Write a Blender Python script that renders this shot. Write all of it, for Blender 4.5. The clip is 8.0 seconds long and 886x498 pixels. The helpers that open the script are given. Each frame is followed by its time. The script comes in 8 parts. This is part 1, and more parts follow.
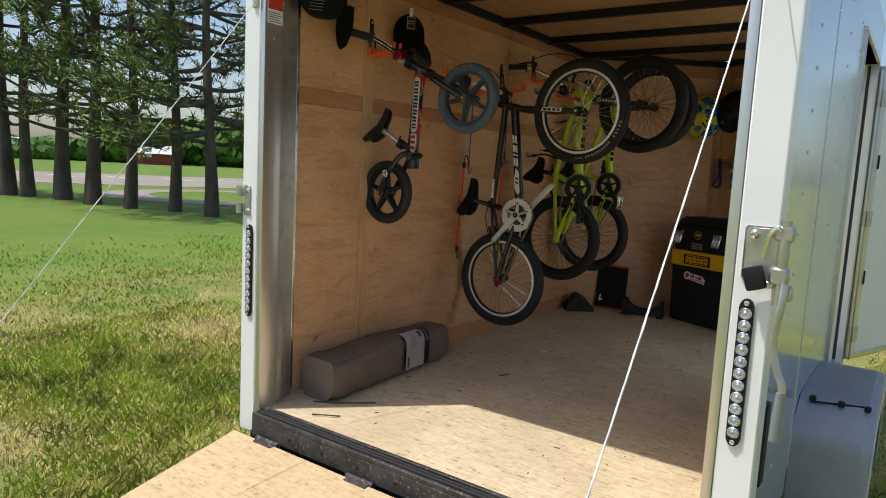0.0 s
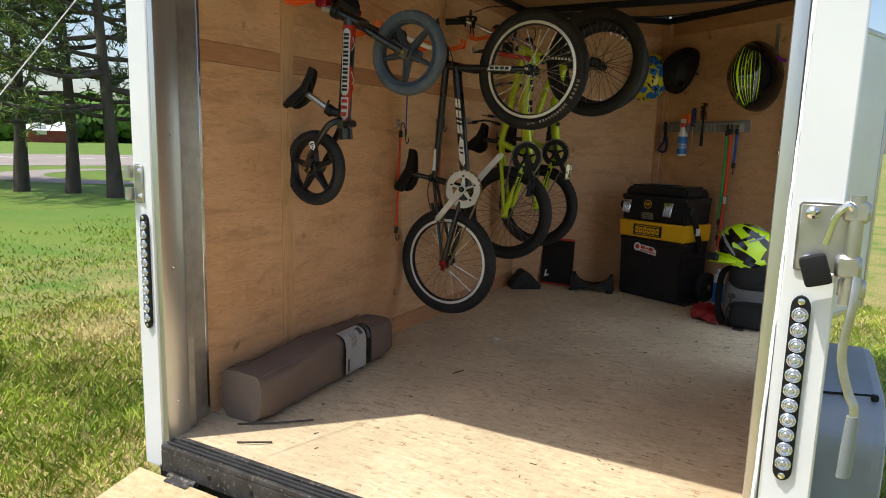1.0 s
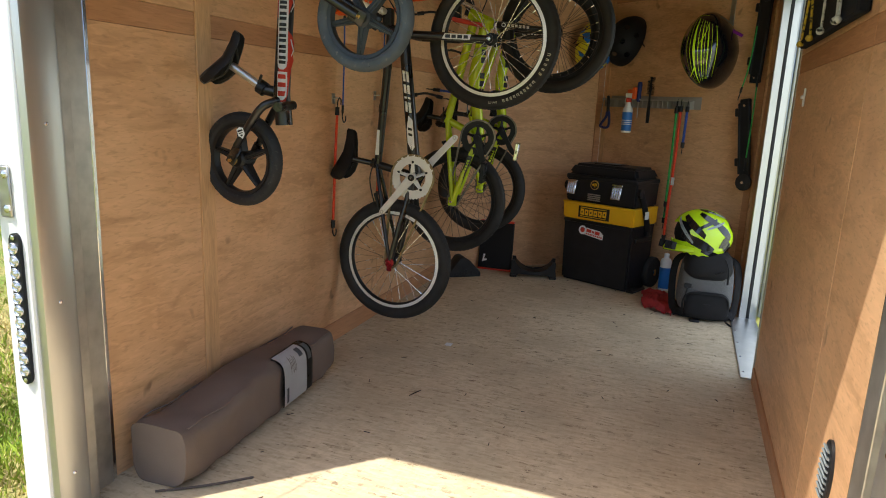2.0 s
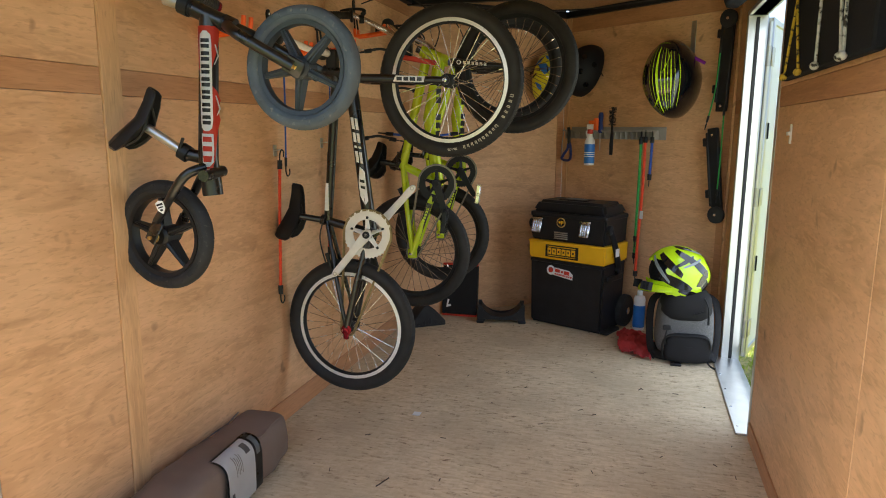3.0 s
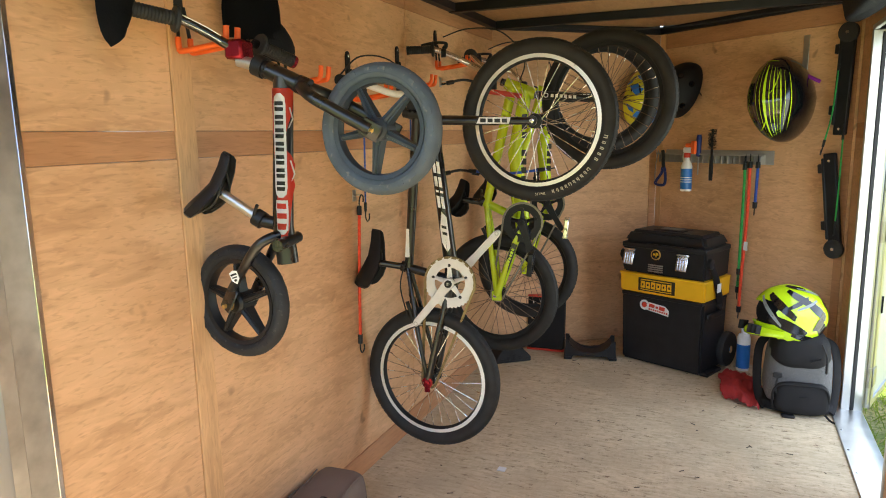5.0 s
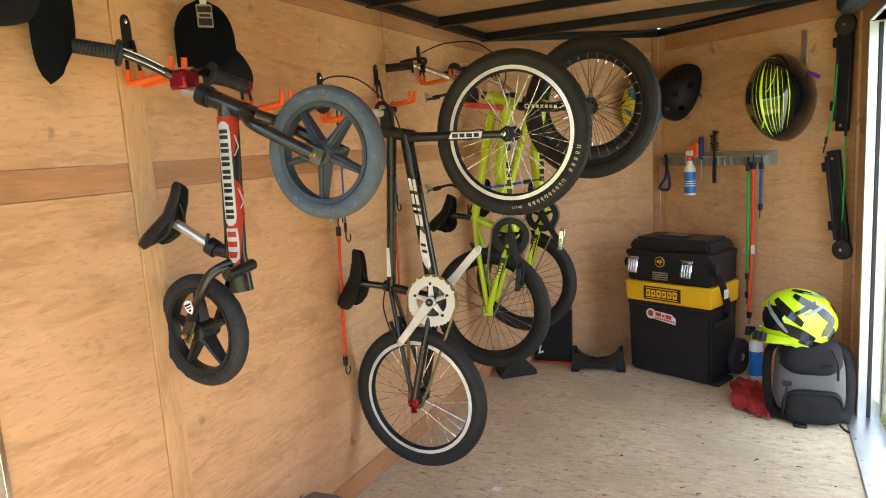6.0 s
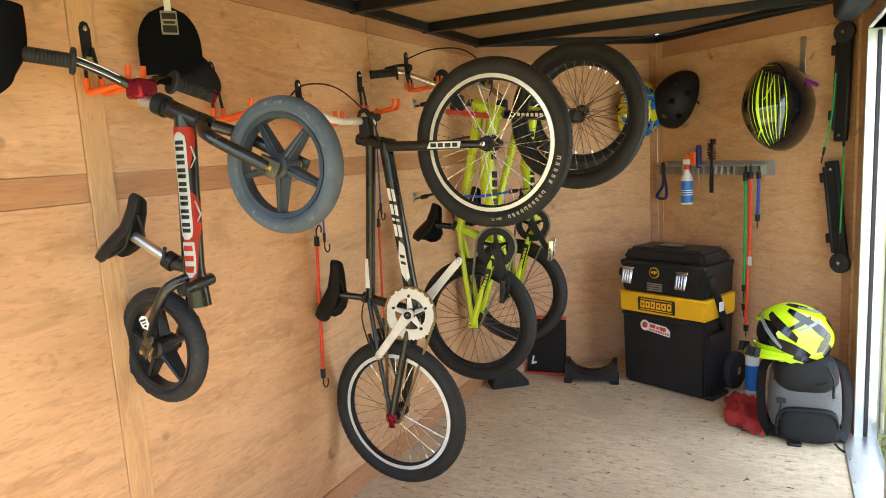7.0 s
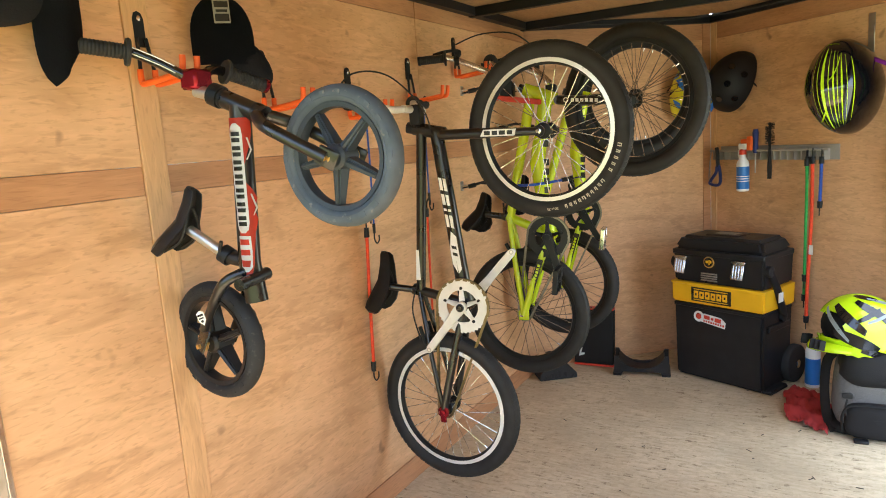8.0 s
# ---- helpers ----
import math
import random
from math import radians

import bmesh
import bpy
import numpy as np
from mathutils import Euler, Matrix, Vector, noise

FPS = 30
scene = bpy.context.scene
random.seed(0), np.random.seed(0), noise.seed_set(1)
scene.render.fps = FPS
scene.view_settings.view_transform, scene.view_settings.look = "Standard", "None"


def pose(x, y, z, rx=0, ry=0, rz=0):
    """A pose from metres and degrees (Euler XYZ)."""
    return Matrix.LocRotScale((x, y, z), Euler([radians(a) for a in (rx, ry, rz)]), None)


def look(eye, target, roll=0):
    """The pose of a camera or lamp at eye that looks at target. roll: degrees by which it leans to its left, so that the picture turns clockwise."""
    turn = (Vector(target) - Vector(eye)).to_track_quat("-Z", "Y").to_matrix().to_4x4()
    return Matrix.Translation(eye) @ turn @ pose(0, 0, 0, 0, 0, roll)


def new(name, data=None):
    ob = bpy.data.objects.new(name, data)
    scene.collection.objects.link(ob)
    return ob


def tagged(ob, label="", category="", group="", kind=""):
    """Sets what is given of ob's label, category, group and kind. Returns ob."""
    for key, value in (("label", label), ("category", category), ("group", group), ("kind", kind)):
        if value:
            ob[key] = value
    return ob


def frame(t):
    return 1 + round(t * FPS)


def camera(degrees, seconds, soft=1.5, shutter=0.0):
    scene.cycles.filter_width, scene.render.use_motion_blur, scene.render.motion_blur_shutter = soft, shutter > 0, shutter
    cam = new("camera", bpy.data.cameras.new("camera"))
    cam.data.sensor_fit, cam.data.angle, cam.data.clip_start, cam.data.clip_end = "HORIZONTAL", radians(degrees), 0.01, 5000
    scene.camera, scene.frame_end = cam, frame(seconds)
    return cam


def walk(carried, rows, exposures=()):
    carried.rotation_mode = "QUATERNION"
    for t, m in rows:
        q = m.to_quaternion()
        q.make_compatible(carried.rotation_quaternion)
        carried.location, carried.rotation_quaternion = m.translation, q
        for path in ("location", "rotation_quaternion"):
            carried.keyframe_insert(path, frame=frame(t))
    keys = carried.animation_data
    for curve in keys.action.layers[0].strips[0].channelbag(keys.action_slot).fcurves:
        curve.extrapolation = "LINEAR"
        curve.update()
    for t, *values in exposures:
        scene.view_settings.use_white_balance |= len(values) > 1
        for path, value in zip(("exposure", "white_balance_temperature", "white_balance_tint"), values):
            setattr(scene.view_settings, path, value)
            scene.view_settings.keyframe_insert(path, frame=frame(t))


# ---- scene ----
cam = camera(67.1, 8.0, soft=1.0)
PATH = [
    (0, (1.179, -1.625, 0.962), (0.028, -0.007, 0.72), 2.9),
    (0.5, (0.991, -1.565, 0.965), (-0.007, 0.149, 0.707), 4.1),
    (1, (0.875, -1.325, 0.955), (-0.072, 0.408, 0.635), 1.6),
    (1.2, (0.831, -1.281, 0.949), (-0.07, 0.478, 0.642), 2.2),
    (2.3, (0.414, -0.954, 1.058), (-0.152, 0.909, 0.602), 2.1),
    (2.5, (0.402, -0.918, 1.064), (-0.114, 0.961, 0.613), 1.8),
    (3, (0.387, -0.77, 1.111), (-0.161, 1.12, 0.756), 0.3),
    (3.5, (0.456, -0.686, 1.198), (-0.474, 1.068, 0.954), -0.6),
    (4, (0.416, -0.641, 1.206), (-0.557, 1.084, 0.928), -1.6),
    (4.5, (0.338, -0.633, 1.229), (-0.509, 1.153, 0.929), -1.7),
    (5, (0.326, -0.619, 1.235), (-0.453, 1.191, 0.896), -1.0),
    (5.2, (0.337, -0.605, 1.229), (-0.434, 1.206, 0.878), -1.2),
    (6.3, (0.501, -0.468, 1.256), (-0.397, 1.297, 0.979), -3.9),
    (6.5, (0.503, -0.439, 1.261), (-0.409, 1.32, 0.991), -3.2),
    (7, (0.542, -0.417, 1.261), (-0.356, 1.345, 0.967), -3.3),
    (7.5, (0.548, -0.409, 1.261), (-0.38, 1.334, 0.944), -3.3),
    (8, (0.466, -0.394, 1.268), (-0.523, 1.314, 0.943), -4.0),
]
EXPOSURES = [(0.0, 0.0), (1.0, 0.32), (2.5, 1.07), (3.5, 1.64), (5.0, 1.88), (7.0, 2.22), (8.0, 2.24)]
walk(cam, [(t, look(eye, target, roll)) for t, eye, target, roll in PATH], EXPOSURES)

# ---- light ----
SUN_WAY = Vector((0.56, 0.60, -1.70))
world = bpy.data.worlds.new("sky")
scene.world = world
world.use_nodes = True
wn = world.node_tree.nodes
sky = wn.new("ShaderNodeTexSky")
sky.sky_type, sky.sun_disc = "NISHITA", False
sky.sun_elevation = math.asin(-SUN_WAY.normalized().z)
sky.sun_rotation = math.atan2(-SUN_WAY.x, -SUN_WAY.y)
sky.dust_density = 2.0
world.node_tree.links.new(sky.outputs[0], wn["Background"].inputs[0])
wn["Background"].inputs[1].default_value = 0.15
sun = new("sun", bpy.data.lights.new("sun", "SUN"))
sun.data.energy, sun.data.angle, sun.data.color = 3.9, radians(0.55), (1.0, 0.95, 0.86)
sun.matrix_world = look((-6, -6.4, 18), Vector((-6, -6.4, 18)) + SUN_WAY)

door_light = new("door_daylight", bpy.data.lights.new("door_daylight", "AREA"))
door_light.data.shape, door_light.data.size, door_light.data.size_y = "RECTANGLE", 0.84, 1.5
door_light.data.energy, door_light.data.color = 2.6, (0.86, 0.93, 1.0)
door_light.matrix_world = look((0.905, 2.2, 0.82), (0.0, 2.2, 0.82))


# ---- materials ----
def material(name, col, rough=0.5, metal=0.0, var=0.12, scale=6.0, bump=0.15, bscale=80.0, stretch=(1, 1, 1), coat=0.0, speck=None, speck_amount=0.35):
    """A painted, plastic or metal surface: two scales of colour and gloss variation and a fine relief."""
    m = bpy.data.materials.new(name)
    m.use_nodes = True
    n, l = m.node_tree.nodes, m.node_tree.links
    b = n["Principled BSDF"]
    co = n.new("ShaderNodeTexCoord")
    mp = n.new("ShaderNodeMapping")
    mp.inputs["Scale"].default_value = stretch
    l.new(co.outputs["Object"], mp.inputs[0])
    big = n.new("ShaderNodeTexNoise")
    big.inputs["Scale"].default_value, big.inputs["Detail"].default_value = scale, 5
    fine = n.new("ShaderNodeTexNoise")
    fine.inputs["Scale"].default_value, fine.inputs["Detail"].default_value = bscale, 3
    l.new(mp.outputs[0], big.inputs[0])
    l.new(mp.outputs[0], fine.inputs[0])
    ramp = n.new("ShaderNodeValToRGB")
    ramp.color_ramp.elements[0].position, ramp.color_ramp.elements[1].position = 0.3, 0.7
    ramp.color_ramp.elements[0].color = (*[max(0, c * (1 - var)) for c in col], 1)
    ramp.color_ramp.elements[1].color = (*[min(1, c * (1 + var)) for c in col], 1)
    l.new(big.outputs[0], ramp.inputs[0])
    last = ramp.outputs[0]
    if speck:
        sr = n.new("ShaderNodeValToRGB")
        sr.color_ramp.elements[0].position, sr.color_ramp.elements[1].position = 1 - speck_amount - 0.12, 1 - speck_amount
        mix = n.new("ShaderNodeMix")
        mix.data_type = "RGBA"
        l.new(fine.outputs[0], sr.inputs[0])
        l.new(sr.outputs[0], mix.inputs[0])
        l.new(last, mix.inputs[6])
        mix.inputs[7].default_value = (*speck, 1)
        last = mix.outputs[2]
    l.new(last, b.inputs["Base Color"])
    rr = n.new("ShaderNodeMapRange")
    rr.inputs[3].default_value, rr.inputs[4].default_value = max(0.03, rough - 0.1), min(1, rough + 0.12)
    l.new(big.outputs[0], rr.inputs[0])
    l.new(rr.outputs[0], b.inputs["Roughness"])
    b.inputs["Metallic"].default_value = metal
    if metal < 0.2 and rough >= 0.4:
        b.inputs["Specular IOR Level"].default_value = 0.3
    b.inputs["Coat Weight"].default_value = coat
    bp = n.new("ShaderNodeBump")
    bp.inputs["Strength"].default_value, bp.inputs["Distance"].default_value = bump, 0.002
    l.new(fine.outputs[0], bp.inputs["Height"])
    l.new(bp.outputs[0], b.inputs["Normal"])
    return m


def plywood(name, light, dark, along=(1.0, 1.0, 1.0), knots=True):
    """Rotary-cut veneer: long wavy grain, cloudy patches, brown stains and small knots."""
    m = bpy.data.materials.new(name)
    m.use_nodes = True
    n, l = m.node_tree.nodes, m.node_tree.links
    b = n["Principled BSDF"]
    co = n.new("ShaderNodeTexCoord")
    oi = n.new("ShaderNodeObjectInfo")
    add = n.new("ShaderNodeVectorMath")
    add.operation = "MULTIPLY_ADD"
    add.inputs[1].default_value = (3.1, 5.3, 7.7)
    l.new(oi.outputs["Random"], add.inputs[0])
    l.new(co.outputs["Object"], add.inputs[2])
    mp = n.new("ShaderNodeMapping")
    mp.inputs["Scale"].default_value = along
    l.new(add.outputs[0], mp.inputs[0])

    def noise_at(scale, detail, distort, src):
        t = n.new("ShaderNodeTexNoise")
        t.inputs["Scale"].default_value, t.inputs["Detail"].default_value, t.inputs["Distortion"].default_value = scale, detail, distort
        l.new(src, t.inputs[0])
        return t.outputs[0]

    def mixed(fac, a, c, amount, lo, hi):
        r = n.new("ShaderNodeMapRange")
        r.inputs[1].default_value, r.inputs[2].default_value, r.inputs[4].default_value = lo, hi, amount
        l.new(fac, r.inputs[0])
        x = n.new("ShaderNodeMix")
        x.data_type = "RGBA"
        l.new(r.outputs[0], x.inputs[0])
        if isinstance(a, tuple):
            x.inputs[6].default_value = (*a, 1)
        else:
            l.new(a, x.inputs[6])
        x.inputs[7].default_value = (*c, 1)
        return x.outputs[2]

    cloud = noise_at(2.2, 4, 0.6, add.outputs[0])
    grain = noise_at(3.2, 9, 2.2, mp.outputs[0])
    lines = noise_at(17.0, 8, 1.8, mp.outputs[0])
    spots = noise_at(9.0, 2, 0.3, add.outputs[0])
    c = mixed(cloud, light, dark, 0.55, 0.35, 0.68)
    c = mixed(grain, c, tuple(v * 0.76 for v in dark), 0.5, 0.48, 0.68)
    c = mixed(lines, c, tuple(min(1, v * 1.12) for v in light), 0.48, 0.48, 0.64)
    c = mixed(noise_at(60.0, 6, 0.5, mp.outputs[0]), c, tuple(v * 0.68 for v in dark), 0.38, 0.54, 0.68)
    if knots:
        c = mixed(spots, c, tuple(v * 0.4 for v in dark), 0.7, 0.70, 0.77)
    l.new(c, b.inputs["Base Color"])
    b.inputs["Roughness"].default_value = 0.55
    bp = n.new("ShaderNodeBump")
    bp.inputs["Strength"].default_value, bp.inputs["Distance"].default_value = 0.25, 0.0015
    l.new(lines, bp.inputs["Height"])
    l.new(bp.outputs[0], b.inputs["Normal"])
    return m


def strand_board(name, light, mid, dark, dirt):
    """Oriented strand board: long flakes in two directions, dark gaps, trodden-in dirt."""
    m = bpy.data.materials.new(name)
    m.use_nodes = True
    n, l = m.node_tree.nodes, m.node_tree.links
    b = n["Principled BSDF"]
    co = n.new("ShaderNodeTexCoord")
    cells = []
    for k, (sx, sy, turn) in enumerate(((26, 95, 0.35), (32, 115, -0.5), (90, 36, 0.15))):
        mp = n.new("ShaderNodeMapping")
        mp.inputs["Scale"].default_value = (sx, sy, 20)
        mp.inputs["Rotation"].default_value = (0, 0, turn)
        mp.inputs["Location"].default_value = (k * 3.7, k * 1.3, k)
        l.new(co.outputs["Object"], mp.inputs[0])
        wob = n.new("ShaderNodeTexNoise")
        wob.inputs["Scale"].default_value = 1.2
        l.new(mp.outputs[0], wob.inputs[0])
        mv = n.new("ShaderNodeVectorMath")
        mv.operation = "MULTIPLY_ADD"
        mv.inputs[1].default_value = (0.9, 0.9, 0)
        l.new(wob.outputs["Color"], mv.inputs[0])
        l.new(mp.outputs[0], mv.inputs[2])
        v = n.new("ShaderNodeTexVoronoi")
        v.inputs["Scale"].default_value = 1.0
        l.new(mv.outputs[0], v.inputs["Vector"])
        sep = n.new("ShaderNodeSeparateColor")
        l.new(v.outputs["Color"], sep.inputs[0])
        cells.append((sep.outputs[0], v.outputs["Distance"]))
    avg = n.new("ShaderNodeMath")
    avg.operation = "ADD"
    l.new(cells[0][0], avg.inputs[0])
    l.new(cells[1][0], avg.inputs[1])
    avg2 = n.new("ShaderNodeMath")
    avg2.operation = "MULTIPLY_ADD"
    avg2.inputs[1].default_value = 0.6
    l.new(cells[2][0], avg2.inputs[0])
    l.new(avg.outputs[0], avg2.inputs[2])
    r = n.new("ShaderNodeValToRGB")
    e = r.color_ramp.elements
    e[0].position, e[0].color = 0.06, (*dark, 1)
    e[1].position, e[1].color = 0.85, (*light, 1)
    x = e.new(0.25)
    x.color = (*mid, 1)
    half = n.new("ShaderNodeMath")
    half.operation = "MULTIPLY"
    half.inputs[1].default_value = 0.42
    l.new(avg2.outputs[0], half.inputs[0])
    l.new(half.outputs[0], r.inputs[0])
    stain = n.new("ShaderNodeTexNoise")
    stain.inputs["Scale"].default_value, stain.inputs["Detail"].default_value = 2.6, 7
    l.new(co.outputs["Object"], stain.inputs[0])
    sm = n.new("ShaderNodeMapRange")
    sm.inputs[1].default_value, sm.inputs[2].default_value, sm.inputs[4].default_value = 0.42, 0.72, dirt
    l.new(stain.outputs[0], sm.inputs[0])
    mix = n.new("ShaderNodeMix")
    mix.data_type = "RGBA"
    l.new(sm.outputs[0], mix.inputs[0])
    l.new(r.outputs[0], mix.inputs[6])
    mix.inputs[7].default_value = (*[v * 0.8 for v in mid], 1)
    fleck = n.new("ShaderNodeTexNoise")
    fleck.inputs["Scale"].default_value, fleck.inputs["Detail"].default_value = 1.0, 2
    fm = n.new("ShaderNodeMapping")
    fm.inputs["Scale"].default_value = (34, 120, 1)
    l.new(co.outputs["Object"], fm.inputs[0])
    l.new(fm.outputs[0], fleck.inputs[0])
    fr = n.new("ShaderNodeMapRange")
    fr.inputs[1].default_value, fr.inputs[2].default_value, fr.inputs[4].default_value = 0.69, 0.76, 0.8
    l.new(fleck.outputs[0], fr.inputs[0])
    mix2 = n.new("ShaderNodeMix")
    mix2.data_type = "RGBA"
    l.new(fr.outputs[0], mix2.inputs[0])
    l.new(mix.outputs[2], mix2.inputs[6])
    mix2.inputs[7].default_value = (*[v * 0.45 for v in dark], 1)
    l.new(mix2.outputs[2], b.inputs["Base Color"])
    b.inputs["Roughness"].default_value = 0.75
    bp = n.new("ShaderNodeBump")
    bp.inputs["Strength"].default_value, bp.inputs["Distance"].default_value = 0.35, 0.002
    l.new(half.outputs[0], bp.inputs["Height"])
    l.new(bp.outputs[0], b.inputs["Normal"])
    return m


PLY = plywood("plywood", (0.71, 0.425, 0.23), (0.55, 0.29, 0.132), (0.7, 0.5, 2.3))
PLY_DARK = plywood("plywood_band", (0.53, 0.27, 0.13), (0.42, 0.19, 0.08), (0.6, 0.3, 3.5), False)
PLY_TRIM = plywood("plywood_batten", (0.69, 0.415, 0.21), (0.57, 0.315, 0.145), (3.0, 3.0, 0.35), False)
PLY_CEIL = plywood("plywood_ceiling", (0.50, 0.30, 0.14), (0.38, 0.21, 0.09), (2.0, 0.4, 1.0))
OSB = strand_board("strand_board_floor", (0.72, 0.60, 0.41), (0.56, 0.445, 0.285), (0.24, 0.165, 0.095), 0.7)
OSB_RAMP = strand_board("strand_board_ramp", (0.62, 0.47, 0.28), (0.52, 0.37, 0.2), (0.34, 0.22, 0.1), 0.25)
WHITE_PAINT = material("white_paint", (0.78, 0.80, 0.82), 0.35, 0, 0.05, 3, 0.05, coat=0.3)
SKIN = material("aluminium_skin", (0.55, 0.62, 0.68), 0.16, 0.55, 0.08, 2, 0.05)
ALU = material("mill_aluminium", (0.62, 0.62, 0.60), 0.34, 0.9, 0.1, 14, 0.1, 60, (1, 1, 0.1))
CHROME = material("chrome", (0.75, 0.75, 0.76), 0.14, 1.0, 0.06, 20, 0.03)
STEEL = material("zinc_steel", (0.5, 0.49, 0.46), 0.35, 0.9, 0.15, 25, 0.1)
BLACK_STEEL = material("black_painted_steel", (0.013, 0.014, 0.016), 0.45, 0.1, 0.3, 9, 0.15)
SILL_STEEL = material("dirty_black_sill", (0.045, 0.043, 0.042), 0.6, 0.2, 0.5, 14, 0.4, speck=(0.2, 0.17, 0.13), speck_amount=0.3)
BLACK_RUBBER = material("black_rubber", (0.024, 0.024, 0.025), 0.62, 0, 0.3, 20, 0.3)
GREY_RUBBER = material("blue_grey_rubber", (0.082, 0.100, 0.122), 0.7, 0, 0.2, 20, 0.25, speck=(0.19, 0.185, 0.175), speck_amount=0.25)
DARK_GREY_RUBBER = material("worn_dark_rubber", (0.024, 0.025, 0.028), 0.7, 0, 0.25, 20, 0.25, speck=(0.07, 0.066, 0.06), speck_amount=0.25)
NAVY_PLASTIC = material("blue_black_plastic", (0.035, 0.045, 0.058), 0.42, 0, 0.2, 20, 0.06)
BLACK_PLASTIC = material("black_plastic", (0.015, 0.015, 0.017), 0.4, 0, 0.25, 12, 0.2, 160)
BLACK_PAINT = material("satin_black_paint", (0.008, 0.008, 0.009), 0.28, 0, 0.25, 16, 0.03, coat=0.3)
GREEN_PAINT = material("lime_green_paint", (0.54, 0.70, 0.012), 0.25, 0, 0.08, 6, 0.03, coat=0.5)
WHITE_DECAL = material("white_decal", (0.8, 0.8, 0.79), 0.4, 0, 0.05, 30, 0.03)
WHITE_ALLOY = material("white_painted_alloy", (0.75, 0.74, 0.7), 0.35, 0, 0.08, 22, 0.05)
RED_DECAL = material("red_decal", (0.62, 0.055, 0.03), 0.4, 0, 0.12, 30, 0.03)
RED_ALLOY = material("red_anodised", (0.28, 0.012, 0.025), 0.25, 0.7, 0.1, 20, 0.03)
ORANGE = material("orange_vinyl", (0.85, 0.135, 0.025), 0.42, 0, 0.1, 20, 0.05)
GOLD_CHAIN = material("gold_chain", (0.22, 0.16, 0.085), 0.35, 0.85, 0.25, 60, 0.2)
DARK_CHAIN = material("dull_chain", (0.2, 0.18, 0.15), 0.4, 0.8, 0.25, 60, 0.2)
RIM_SILVER = material("silver_rim", (0.85, 0.85, 0.83), 0.3, 0.25, 0.06, 10, 0.03)
SPOKE = material("steel_spoke", (0.7, 0.68, 0.62), 0.25, 0.9, 0.1, 30, 0.02)
DARK_SPOKE = material("dark_spoke", (0.16, 0.11, 0.075), 0.35, 0.6, 0.1, 30, 0.02)
YELLOW = material("yellow_plastic", (0.86, 0.47, 0.012), 0.38, 0, 0.07, 8, 0.1, 140)
NEON = material("neon_yellow", (0.50, 0.74, 0.01), 0.22, 0, 0.06, 8, 0.02, coat=0.6)
GLOSS_BLACK = material("gloss_black", (0.006, 0.006, 0.007), 0.12, 0, 0.2, 8, 0.02, coat=0.6)
GREY_DECAL = material("grey_decal", (0.22, 0.25, 0.26), 0.3, 0, 0.1, 12, 0.02)
BLUE = material("blue_plastic", (0.02, 0.17, 0.55), 0.35, 0, 0.1, 10, 0.03)
DARK_BLUE = material("dark_blue_rubber", (0.02, 0.035, 0.16), 0.45, 0, 0.15, 12, 0.1)
HELMET_YELLOW = material("helmet_yellow", (0.72, 0.66, 0.02), 0.3, 0, 0.08, 10, 0.02, coat=0.4)
MATT_BLACK = material("matt_black", (0.008, 0.008, 0.009), 0.6, 0, 0.25, 14, 0.08)
FELT = material("black_cloth", (0.005, 0.006, 0.009), 0.9, 0, 0.35, 12, 0.5, 260)
BAG_GREY = material("grey_woven_cloth", (0.09, 0.088, 0.088), 0.9, 0, 0.2, 16, 0.6, 330, speck=(0.17, 0.165, 0.165), speck_amount=0.42)
BAG_BLACK = material("black_pack_cloth", (0.013, 0.012, 0.013), 0.8, 0, 0.3, 10, 0.5, 300)
CANVAS = material("taupe_canvas", (0.17, 0.128, 0.105), 0.75, 0, 0.14, 5, 0.35, 220)
PAPER = material("white_paper", (0.76, 0.77, 0.78), 0.7, 0, 0.05, 10, 0.05)
INK = material("grey_ink", (0.16, 0.16, 0.17), 0.7, 0, 0.1, 10, 0.02)
RED_CLOTH = material("red_shop_cloth", (0.46, 0.045, 0.045), 0.92, 0, 0.25, 12, 0.6, 260)
CREAM_PRINT = material("cream_tyre_print", (0.55, 0.52, 0.42), 0.6, 0, 0.12, 60, 0.05)
GREY_RAIL = material("grey_plastic_rail", (0.33, 0.31, 0.28), 0.5, 0, 0.1, 12, 0.08)
GREEN_CORD = material("green_cord", (0.03, 0.33, 0.07), 0.7, 0, 0.2, 90, 0.3)
ORANGE_CORD = material("orange_red_cord", (0.75, 0.07, 0.025), 0.65, 0, 0.2, 90, 0.3)
BLUE_CORD = material("blue_cord", (0.025, 0.08, 0.4), 0.65, 0, 0.2, 90, 0.3)
YELLOW_CORD = material("yellow_flecked_cord", (0.55, 0.38, 0.04), 0.7, 0, 0.2, 90, 0.3, speck=(0.03, 0.03, 0.03))
GREY_CORD = material("grey_flecked_cord", (0.5, 0.5, 0.46), 0.7, 0, 0.2, 90, 0.3, speck=(0.03, 0.03, 0.03))
PURPLE = material("purple_strap", (0.22, 0.02, 0.3), 0.6)
CLEAR_LENS = material("clear_lens", (0.6, 0.62, 0.64), 0.08, 0.75, 0.15, 40, 0.2)
CABLE_WHITE = material("coated_wire_rope", (0.72, 0.72, 0.7), 0.45, 0.2, 0.15, 60, 0.4)
GALV = material("galvanised_fender", (0.56, 0.61, 0.68), 0.38, 0.3, 0.14, 4, 0.08)
GOLD = material("brass_badge", (0.6, 0.38, 0.12), 0.35, 0.6)
